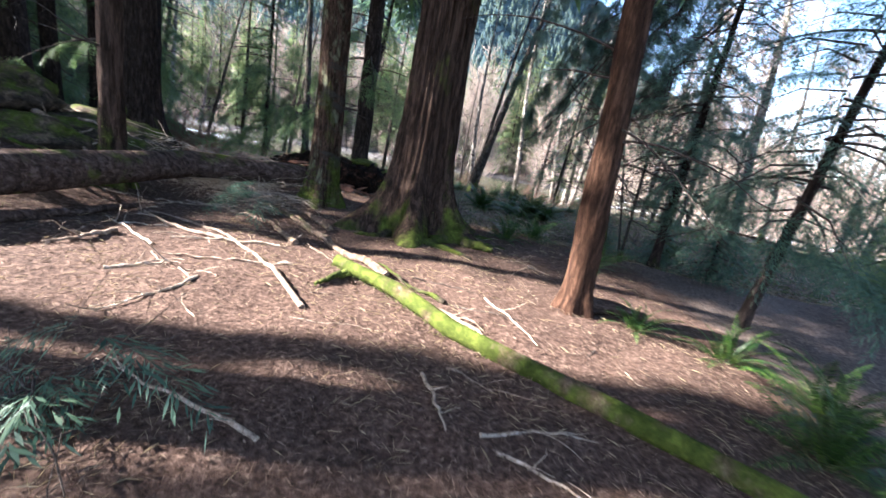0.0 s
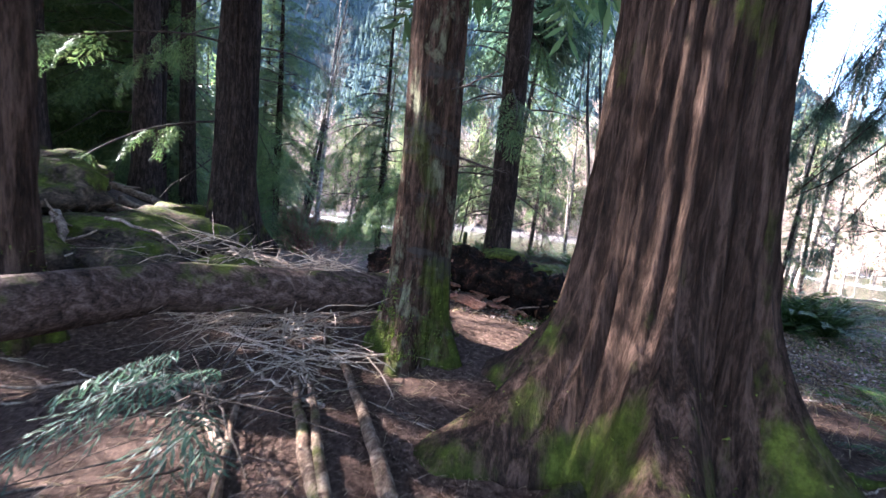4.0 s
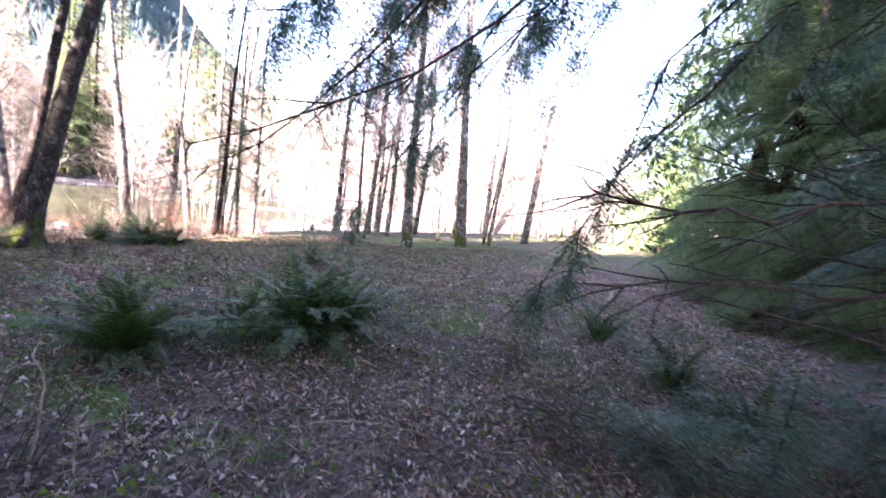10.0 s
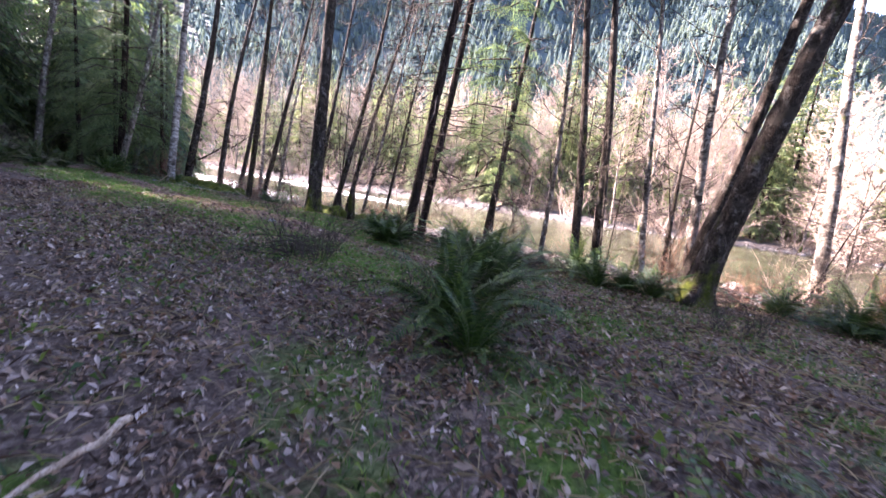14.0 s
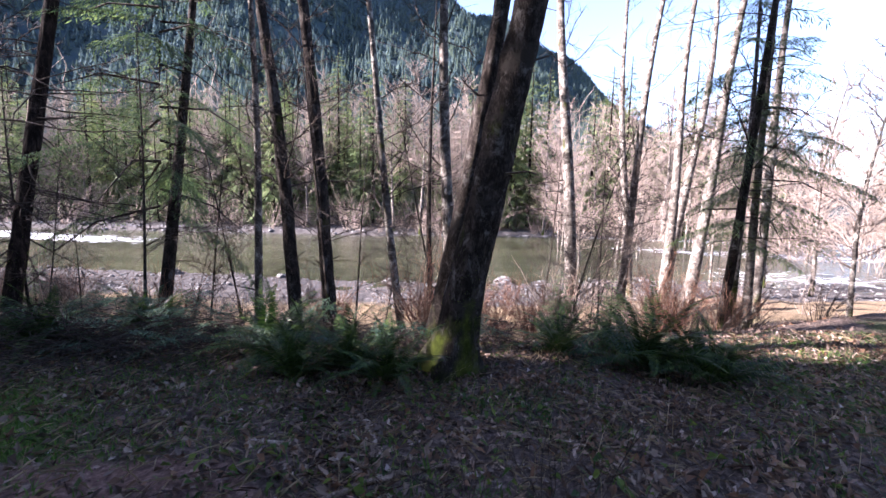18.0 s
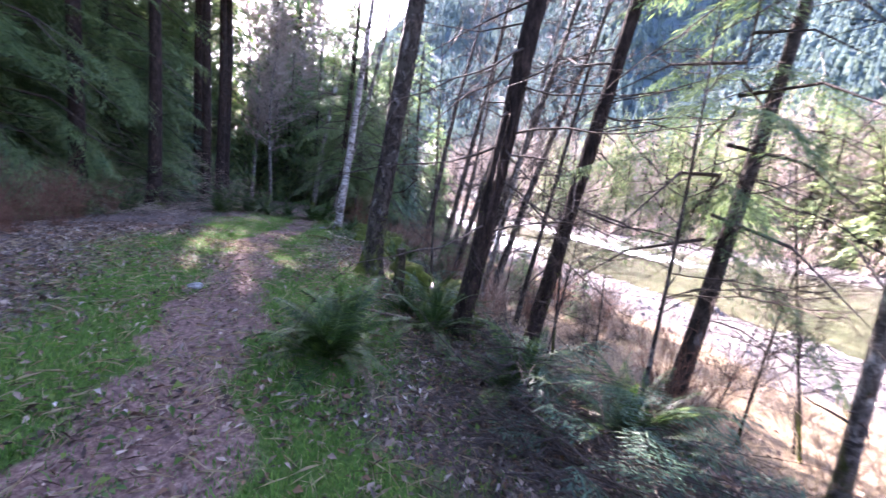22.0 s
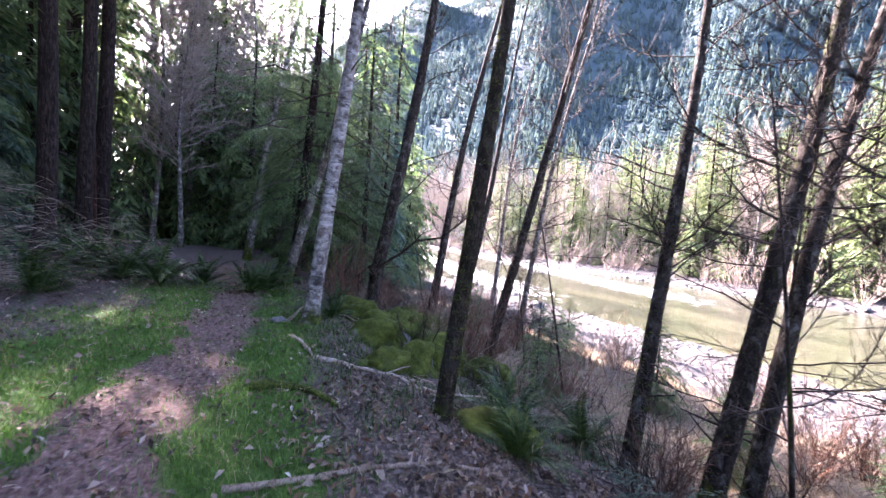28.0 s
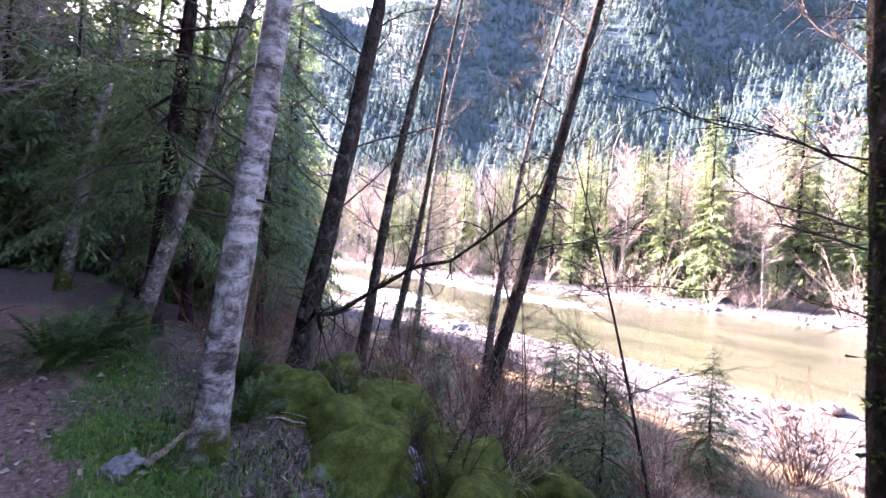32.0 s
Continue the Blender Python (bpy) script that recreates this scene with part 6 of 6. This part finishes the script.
brush_pile(-22.5, 0.8, 1.4, 120, 816, "pale_twig")
brush_pile(-24.5, 3.0, 1.4, 100, 817)
brush_pile(-14.9, 9.4, 0.7, 22, 818)
for j, (x, y, r, c, h) in enumerate(((-4.3, -8.6, 0.8, 150, 0.8), (-5.1, -8.9, 0.9, 150, 0.7), (-3.95, -9.5, 0.6, 110, 0.5), (-3.25, -9.9, 0.4, 50, 0.3), (-6.0, -8.6, 0.9, 110, 0.6))):
    brush_pile(x, y, r, c, 850 + j, "pale_twig", tall=h)
for j, (x, y, r, c, h) in enumerate(((-19.4, 3.2, 1.3, 170, 2.2), (-21.0, 2.0, 1.5, 190, 2.8), (-22.6, 3.6, 1.4, 150, 2.0), (-18.6, 1.4, 1.3, 150, 1.8), (-19.5, -0.6, 1.5, 170, 2.4), (-17.2, -0.6, 1.2, 120, 1.4), (-23.8, 0.8, 1.6, 170, 3.0))):
    brush_pile(x, y, r, c, 860 + j, "pale_twig" if j % 3 else "twig", tall=h)
stick(-3.35, -7.65, -2.75, -8.35, 0.10, "moss", 0.05, "mossy_root", "thick root covered with bright green moss", 0, 0.03, "cedar roots")
stick(-1.5, -1.55, -0.95, -1.08, 0.02, "pale_twig", 0.03, label="pale bare branch resting on fallen leaves", twigs=2, lift=0.12)
stick(-1.75, -0.75, -1.4, -1.5, 0.02, "pale_twig", 0.02, label="pale bare branch resting on fallen leaves", twigs=1, lift=0.12)
stick(-0.75, -2.12, 0.1, -1.0, 0.017, "pale_twig", -0.04, label="long thin pale branch resting on fallen leaves", twigs=1, lift=0.1)
stick(-1.8, -5.35, -0.6, -5.15, 0.016, "dead_wood", 0.05, label="long thin grey stick lying on reddish duff", twigs=3, lift=0.06)
stick(-1.1, -5.3, -0.5, -4.85, 0.01, "pale_twig", 0.04, label="thin pale twig lying on reddish duff", twigs=2, lift=0.05)
stick(1.9, -6.65, 3.2, -7.3, 0.013, "pale_twig", 0.04, label="long thin tan stick lying on fallen leaves", twigs=2, lift=0.08)
stick(2.4, -7.3, 3.3, -6.6, 0.012, "pale_twig", -0.04, label="long thin tan stick lying on fallen leaves", twigs=2, lift=0.12)
stick(10.8, -1.9, 15.8, -3.4, 0.10, "dead_wood", 0.03, "fallen_log", "low dark log lying across the far side of the clearing", 0, 0.04)
clump("moss_cushion", -0.98, -5.2, 0.28, 0.08, "moss", "bright green moss cushion on the forest floor", "moss", 5)


def dead_sapling(x, y, h, seed):
    """A small forked dead stem standing in the litter."""
    g = np.random.default_rng(seed)
    ob = thing("dead_sapling", x, y, gz(x, y) - 0.03, "small pale dead sapling with crooked forked twigs", "sapling", "dead saplings")
    b = Buf()
    pts = curve_pts((0, 0, 0), (g.normal(0, 0.15), g.normal(0, 0.15), 1), h, 10, 0.0, 0.16, g)
    tube(b, pts, np.linspace(0.013, 0.006, 10), 6)
    part("stem", b, "pale_twig", ob)
    for k in (5, 7, 8, 9, 9):
        b = Buf()
        tube(b, curve_pts(pts[k], (g.normal(0, 0.7), g.normal(0, 0.7), 0.6), h * g.uniform(0.2, 0.42), 6, 0.05, 0.3, g), np.linspace(0.007, 0.002, 6), 4)
        part("twig", b, "pale_twig", ob)


for j, (x, y, h) in enumerate(((0.1, -2.74, 0.75), (0.3, -3.0, 0.45), (-0.35, -3.2, 0.6), (-1.0, -3.5, 0.8))):
    dead_sapling(x, y, h, 880 + j)

# ---- ground cover ----
def scatter(count, x0, x1, y0, y1, g, weight):
    """Points thinned by a weight from 0 to 1."""
    xs, ys = g.uniform(x0, x1, count), g.uniform(y0, y1, count)
    keep = g.uniform(0, 1, count) < weight(xs, ys)
    return xs[keep], ys[keep]


def near_walk(x, y, reach=6.0):
    """High beside the walked line, falling off with distance."""
    d1 = np.where(y < 4.5, np.abs(x - 0.3 + 1.6 * ss(5, 9, -y)) * np.where(x > 1, 0.36, 1.0), 99)
    d2 = np.where(x < 12, np.abs(y - 5.0), 99)
    return 1 - ss(reach * 0.5, reach, np.minimum(d1, d2))


def flakes(name, xs, ys, size, material, g, label, category, curl=0.35, ratio=0.7, lift=0.012, tilt=0.45):
    """Fallen leaves: folded four-sided flakes, each lying its own way."""
    m = len(xs)
    s = size * g.uniform(0.5, 1.4, (m, 1))
    az = g.uniform(0, 6.28, m)
    a = np.stack([np.cos(az), np.sin(az), g.normal(0, tilt, m)], 1)
    c = np.stack([-np.sin(az), np.cos(az), g.normal(0, tilt, m)], 1) * ratio
    p = np.stack([xs, ys, rough_z(xs, ys) + lift + np.abs(g.normal(0, 0.008, m))], 1)
    up = np.array([0, 0, 1.0])
    cu = curl * s * g.uniform(0.2, 1.2, (m, 1)) * up
    v = np.stack([p - a * s, p - c * s * 0.6 - a * s * 0.2 + cu, p + a * s * 0.9, p + c * s * 0.6 - a * s * 0.1 + cu], 1).reshape(-1, 3)
    k = np.arange(m)[:, None] * 4
    b = Buf()
    b.add(v, np.concatenate([k + [0, 1, 2], k + [0, 2, 3]]))
    return tagged(part(name, b, material, smooth=False), label, category, kind="stuff")


def blades(name, xs, ys, h, material, g, label, category, width=0.006, spread=0.5):
    m = len(xs)
    hh = h * g.uniform(0.5, 1.5, (m, 1))
    az = g.uniform(0, 6.28, m)
    d = np.stack([np.cos(az), np.sin(az), np.zeros(m)], 1)
    w = np.stack([-np.sin(az), np.cos(az), np.zeros(m)], 1) * width
    p = np.stack([xs, ys, rough_z(xs, ys) - 0.01], 1)
    lean = spread * g.uniform(0.1, 1.2, (m, 1))
    mid, tip = p + [0, 0, 1] * hh * 0.6 + d * hh * lean * 0.35, p + [0, 0, 1] * hh * 0.9 + d * hh * lean
    v = np.stack([p - w, p + w, mid + w * 0.7, tip, mid - w * 0.7], 1).reshape(-1, 3)
    k = np.arange(m)[:, None] * 5
    b = Buf()
    b.add(v, np.concatenate([k + [0, 1, 4], k + [1, 2, 4], k + [4, 2, 3]]))
    return tagged(part(name, b, material, smooth=False), label, category, kind="stuff")


def noise_field(x, y):
    """Slow patches, from about -1 to 1."""
    return np.sin(x * 1.7 + 1.9 * np.sin(y * 1.1 + 0.4)) * np.sin(y * 1.5 + 1.6 * np.sin(x * 0.9)) + 0.3 * np.sin(x * 4.3 + y * 3.1)


def mk(key):
    return lambda x, y: masks(x, y)[key]


gs = np.random.default_rng(55)
xs, ys = scatter(330000, -14, 20, -7.5, 9.5, gs, lambda x, y: near_walk(x, y, 7) * (1 - np.where(x > -1.5, 0.75, 0.93) * mk("grass")(x, y)) * (1 - 0.75 * mk("trail")(x, y)) * (1 - mk("duff")(x, y)) * (0.3 + 0.7 * ss(-0.5, 0.4, noise_field(x * 1.4 + 5, y * 1.4))))
# Brightened leaves thin out from the clearing towards the darker bank leaves.
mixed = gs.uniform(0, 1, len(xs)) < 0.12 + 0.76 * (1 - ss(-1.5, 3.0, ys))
flakes("leaf_litter", xs[mixed], ys[mixed], 0.029, "lifted_litter", gs, "grey-tan fallen leaves, brightened in colour, covering the clearing", "leaves", 0.55, 0.7, 0.016, 0.55)
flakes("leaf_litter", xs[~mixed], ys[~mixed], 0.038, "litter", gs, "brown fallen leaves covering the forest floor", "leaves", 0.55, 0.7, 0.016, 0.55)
xs, ys = scatter(30000, -25, 9, 0, 14, gs, lambda x, y: 0.6 * (1 - mk("trail")(x, y)) * (1 - 0.97 * mk("grass")(x, y)))
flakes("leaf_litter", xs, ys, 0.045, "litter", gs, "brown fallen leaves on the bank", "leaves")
xs, ys = scatter(16000, -22, 2, 3, 8, gs, lambda x, y: np.maximum(mk("trail")(x, y), 0.35 * mk("grass")(x, y)))
flakes("trail_leaves", xs, ys, 0.035, "litter", gs, "scattered brown leaves on the trail", "leaves")
xs, ys = scatter(60000, -8, 4.5, -17.5, -6, gs, lambda x, y: mk("duff")(x, y) * near_walk(x, y, 8))
flakes("needle_duff", xs, ys, 0.036, "duff", gs, "reddish-brown needles and twig bits on the ground", "duff", 0.1, 0.1, 0.01, 0.2)
xs, ys = scatter(26000, -8, 4.5, -17.5, -6, gs, lambda x, y: mk("duff")(x, y) * near_walk(x, y, 8))
g33 = np.random.default_rng(33)
sx_, sy_ = scatter(11000, -6, 3, -16, -8.5, g33, lambda x, y: 0.15 + 0.85 * (noise_field(x * 0.9 + 2, y * 0.9) > 0.2))
flakes("straw_litter", sx_, sy_, 0.05, "dry_grass", g33, "pale thin twigs and straw strewn on reddish duff", "twigs", 0.1, 0.035, 0.014, 0.16)
flakes("bark_flakes", xs, ys, 0.015, "duff", gs, "reddish bark flakes and litter on the ground", "duff", 0.2, 0.6, 0.008, 0.3)
xs, ys = scatter(24000, -12, 9, -8, 9.5, gs, lambda x, y: near_walk(x, y, 7) * (1 - mk("duff")(x, y)))
flakes("twig_litter", xs, ys, 0.10, "dry_grass", gs, "thin pale twigs and dry stems on the ground", "twigs", 0.15, 0.05, 0.02, 0.25)
xs, ys = scatter(420000, -23, 2, 2, 9.5, gs, lambda x, y: mk("grass")(x, y) * (1 - 0.93 * mk("trail")(x, y)))
blades("trail_grass", xs, ys, 0.06, "grass", gs, "short green grass beside the trail", "grass", 0.0036, 1.0)
xs, ys = scatter(170000, -5, 18, -6, 9.5, gs, lambda x, y: 0.8 * mk("grass")(x, y) * ss(-6, 2, x + y))
blades("clearing_grass", xs, ys, 0.055, "grass", gs, "sparse green grass and moss in the clearing", "grass", 0.005, 1.2)
xs, ys = scatter(50000, -9, 12, -7, 8.5, gs, lambda x, y: near_walk(x, y, 6) * (0.25 + 0.5 * (np.sin(x * 1.3 + 2 * np.sin(y)) * np.sin(y * 1.1) > 0.25)) * (1 - mk("duff")(x, y)) * (1 - mk("grass")(x, y)))
flakes("ground_herbs", xs, ys, 0.035, "green_leaf", gs, "small green herbs and moss among fallen leaves", "herbs", 0.6, 0.8, 0.03, 0.5)
xs, ys = scatter(34000, -27, 10, 8, 18, gs, lambda x, y: ss(1.0, 3.5, y - edge(x)) * (1 - ss(9, 11, y - edge(x))) * 0.8)
blades("dry_bank_grass", xs, ys, 0.2, "dry_grass", gs, "dry tan grass and bracken on the river bank", "grass", 0.006, 1.2)
xs, ys = scatter(9000, 0, 7, -9, 9, gs, lambda x, y: 0.3 * near_walk(x, y, 7))
blades("dry_stems", xs, ys, 0.2, "dry_grass", gs, "dry tan stems standing among leaves", "stems", 0.003, 1.0)

# long mossy limb of the bank alder, reaching over the boulders
for k in range(16):
    x, y, a = -17.6 + 4.2 * gk.uniform(), 7.4 + 2.6 * gk.uniform(), gk.uniform(0, 6.28)
    ln = gk.uniform(0.25, 0.8)
    stick(x, y, x + ln * math.cos(a), y + ln * math.sin(a), gk.uniform(0.006, 0.016), ("pale_twig", "dead_wood", "twig")[k % 3], gk.uniform(-0.1, 0.1), label="small fallen stick among mossy boulders", twigs=2, lift=gk.uniform(0.03, 0.2))
xs, ys = scatter(9000, -18.5, -12.5, 7.0, 10.2, gs, lambda x, y: 0.35 + 0.65 * (noise_field(x * 1.6, y * 1.6) > 0))
blades("bank_herbs", xs, ys, 0.09, "fern", gs, "dark green herbs and moss between mossy boulders", "herbs", 0.007, 1.5)
d2 = next(o for o in bpy.data.objects if o.name.startswith("alder_tree") and abs(o.location.x + 19.34) < 0.01)
lb = Buf()
q = np.linspace(0, 1, 12)
way = np.stack([np.interp(q, (0, 0.5, 1), c) for c in ((0.12, 1.9, 3.6), (0.1, -0.6, 0.9), (1.2, 1.5, 3.0))], 1) + np.random.default_rng(4).normal(0, 0.085, (12, 3))
tube(lb, way, np.linspace(0.042, 0.014, 12), 8, 0.2, 3)
for k in range(3, 12):
    for _ in range(4):
        tube(lb, curve_pts(way[k], rng.normal(0, 1, 3) + [0.8, 0.3, 0.5], rng.uniform(0.3, 0.9), 6, 0, 0.2), np.linspace(0.012, 0.003, 6), 4)
part("limb", lb, "moss_bark", d2, "long crooked mossy limb")


def pebbles(name, count, x0, x1, y0, y1, size, g, label, weight):
    """Rounded stones as low six-sided lumps."""
    xs, ys = scatter(count, x0, x1, y0, y1, g, weight)
    m = len(xs)
    s = size * g.uniform(0.4, 1.0, m) ** 2 + 0.03
    az = g.uniform(0, 6.28, m)
    th = np.arange(6) * math.pi / 3
    r = g.uniform(0.8, 1.2, (m, 6)) * s[:, None]
    ang = th[None] + az[:, None]
    zg = rough_z(xs, ys)
    rings = [np.stack([xs[:, None] + f * r * np.cos(ang) * 1.2, ys[:, None] + f * r * np.sin(ang), np.repeat((zg + hgt * s)[:, None], 6, 1)], -1) for f, hgt in ((1.0, -0.1), (0.95, 0.35), (0.45, 0.62))]
    v = np.concatenate(rings, 1).reshape(-1, 3)
    k = np.arange(m)[:, None] * 18
    b = Buf()
    fs = []
    for ring in (0, 6):
        for j in range(6):
            fs.append(k + [ring + j, ring + (j + 1) % 6, ring + 6 + (j + 1) % 6, ring + 6 + j])
    b.add(v, np.concatenate(fs))
    b.f.append(k + [12, 13, 14, 15, 16, 17])
    return tagged(part(name, b, "grey_rock"), label, "stones", kind="stuff")


pebbles("river_cobbles", 5000, -50, 25, 16, 30, 0.07, gs, "grey cobbles on the gravel bar", lambda x, y: ss(9, 12, y - edge(x)) * (1 - ss(17.5, 19, y - edge(x))))
pebbles("river_cobbles", 2000, -90, 40, 50, 62, 0.22, gs, "grey cobbles on the far gravel bar", lambda x, y: ss(44, 46, y - edge(x)) * (1 - ss(50, 53, y - edge(x))))

for k, (mat_name, lab) in enumerate((("green_leaf", "low green herbs scattered over leaf litter"), ("fern", "dark green herbs scattered over leaf litter"))):
    xs, ys = scatter(60000, -9, 13, -7.5, 8.5, gs, lambda x, y: near_walk(x, y, 6) * (noise_field(x + 31 * k, y) > 0.25) * (1 - mk("duff")(x, y)) * (1 - mk("grass")(x, y)) * (1 - mk("trail")(x, y)))
    blades("low_herbs", xs, ys, 0.07, mat_name, gs, lab, "herbs", 0.007, 1.6)
xs, ys = scatter(60000, -8, 8, -8, 9, gs, lambda x, y: near_walk(x, y, 6) * (1 - mk("grass")(x, y)) * (0.2 + 0.8 * (noise_field(x, y + 9) > 0.1)))
flakes("fallen_twigs", xs, ys, 0.085, "duff", gs, "brown twigs and dead stems strewn on the ground", "twigs", 0.1, 0.045, 0.03, 0.35)


def tufts(name, target, count, size, material, seed, label):
    """Short moss blades standing on the upper faces of a lump, as a part of it."""
    g = np.random.default_rng(seed)
    me = target.data
    ps_, nr = np.zeros(len(me.vertices) * 3), np.zeros(len(me.vertices) * 3)
    me.vertices.foreach_get("co", ps_)
    me.vertices.foreach_get("normal", nr)
    ps_, nr = ps_.reshape(-1, 3), nr.reshape(-1, 3)
    pick = g.choice(np.where(nr[:, 2] > 0.15)[0], count)
    p, d = ps_[pick] + g.normal(0, 0.03, (count, 3)) * [1, 1, 0.2], nr[pick] + g.normal(0, 0.6, (count, 3))
    w = np.cross(d, g.normal(0, 1, (count, 3)))
    w = w / (np.linalg.norm(w, axis=1, keepdims=True) + 1e-6) * size * 0.16
    s = size * g.uniform(0.4, 1.2, (count, 1))
    b = Buf()
    b.add(np.stack([p - w, p + w, p + d * s], 1).reshape(-1, 3), np.arange(count * 3).reshape(-1, 3))
    tagged(part(name, b, material, target, label, False), kind="stuff")


def bark_moss(target, count, size, z0, z1, seed, side=None):
    """Moss tufts on a trunk between two heights, thinning upwards; side: the heading that is mossiest."""
    g = np.random.default_rng(seed)
    me = target.data
    ps_, nr = np.zeros(len(me.vertices) * 3), np.zeros(len(me.vertices) * 3)
    me.vertices.foreach_get("co", ps_)
    me.vertices.foreach_get("normal", nr)
    ps_, nr = ps_.reshape(-1, 3), nr.reshape(-1, 3)
    up = np.clip((ps_[:, 2] - z0) / (z1 - z0), 0, 1)
    patch = np.sin(ps_[:, 2] * 5 + 3 * np.arctan2(nr[:, 1], nr[:, 0])) * np.sin(ps_[:, 2] * 2.3 + 2 * np.arctan2(nr[:, 1], nr[:, 0]) + seed)
    wgt = (1 - up) ** 1.3 * (ps_[:, 2] > z0) * np.clip(0.35 + patch, 0.0, 1)
    if side is not None:
        wgt = wgt * np.clip(0.35 + nr[:, 0] * math.cos(side) + nr[:, 1] * math.sin(side), 0.02, 1)
    pick = g.choice(len(ps_), count, p=wgt / wgt.sum())
    p, d = ps_[pick] + g.normal(0, 0.03, (count, 3)), nr[pick] + g.normal(0, 0.5, (count, 3)) + [0, 0, -0.2]
    p = p - nr[pick] * np.sum((p - ps_[pick]) * nr[pick], axis=1, keepdims=True)
    w = np.cross(d, g.normal(0, 1, (count, 3)))
    w = w / (np.linalg.norm(w, axis=1, keepdims=True) + 1e-6) * size * 0.17
    s = size * g.uniform(0.4, 1.2, (count, 1))
    b = Buf()
    b.add(np.stack([p - w, p + w, p + d * s], 1).reshape(-1, 3), np.arange(count * 3).reshape(-1, 3))
    tagged(part("moss_tuft", b, "moss_leaf", target, "short green moss", False), kind="stuff")


for k, (x, y, count, size, z1, side) in enumerate(((-2.78, -9.1, 6000, 0.035, 0.9, None), (-0.87, -9.62, 5000, 0.04, 1.0, -2.0), (-2.93, -5.55, 1500, 0.03, 3.0, 0.3), (-5.5, -10.75, 1500, 0.03, 1.2, None), (1.08, 7.5, 2600, 0.03, 1.6, None), (-8.83, 7.15, 3500, 0.035, 2.2, None), (-12.92, 7.93, 4200, 0.04, 7.0, None),
                                                  (-16.9, 7.4, 1800, 0.035, 0.6, None), (-19.34, 9.34, 3500, 0.04, 5.0, None), (-17.71, 12.04, 2400, 0.04, 4.0, None), (-12.41, 10.42, 3000, 0.04, 6.0, None), (-5.95, 7.92, 2000, 0.03, 2.5, None), (-6.5, 9.5, 2000, 0.03, 2.5, None), (-11.64, 10.78, 2200, 0.035, 4.0, None), (-11.5, 11.36, 2000, 0.035, 4.0, None))):
    owner = min((o for o in bpy.data.objects if o.name.split(".")[0] in ("alder_tree", "conifer_tree", "cedar_tree")), key=lambda o: math.hypot(o.location.x - x, o.location.y - y))
    bark_moss(next(c for c in owner.children if c.name.startswith("trunk")), count, size, 0.0, z1, 950 + k, side)
for k, ob in enumerate([o for o in bpy.data.objects if o.name.startswith(("boulder", "moss_cushion", "mossy_hump")) and not o.parent]):
    tufts("moss_tuft", ob, 2600 if ob.name.startswith("moss_c") else 2400, 0.013, "moss_leaf", 900 + k, "short green moss")
tufts("moss_tuft", mossy.children[0], 2200, 0.022, "moss_leaf", 899, "short green moss")
xs, ys = scatter(26000, -23, 2, 2, 9.5, gs, lambda x, y: mk("grass")(x, y) * (1 - 0.8 * mk("trail")(x, y)) * (0.35 + 0.65 * (noise_field(x * 1.3, y * 1.3) > 0)))
blades("dry_trail_grass", xs, ys, 0.09, "dry_grass", gs, "dry straw-coloured grass mixed into the green", "grass", 0.003, 1.3)
xs, ys = scatter(3000, -23, 2, 2, 9.5, gs, lambda x, y: mk("grass")(x, y) * (1 - 0.5 * mk("trail")(x, y)) * (noise_field(x + 3, y * 1.2) > -0.2))
flakes("grass_leaves", xs, ys, 0.04, "litter", gs, "brown leaves fallen on trailside grass", "leaves", lift=0.03)
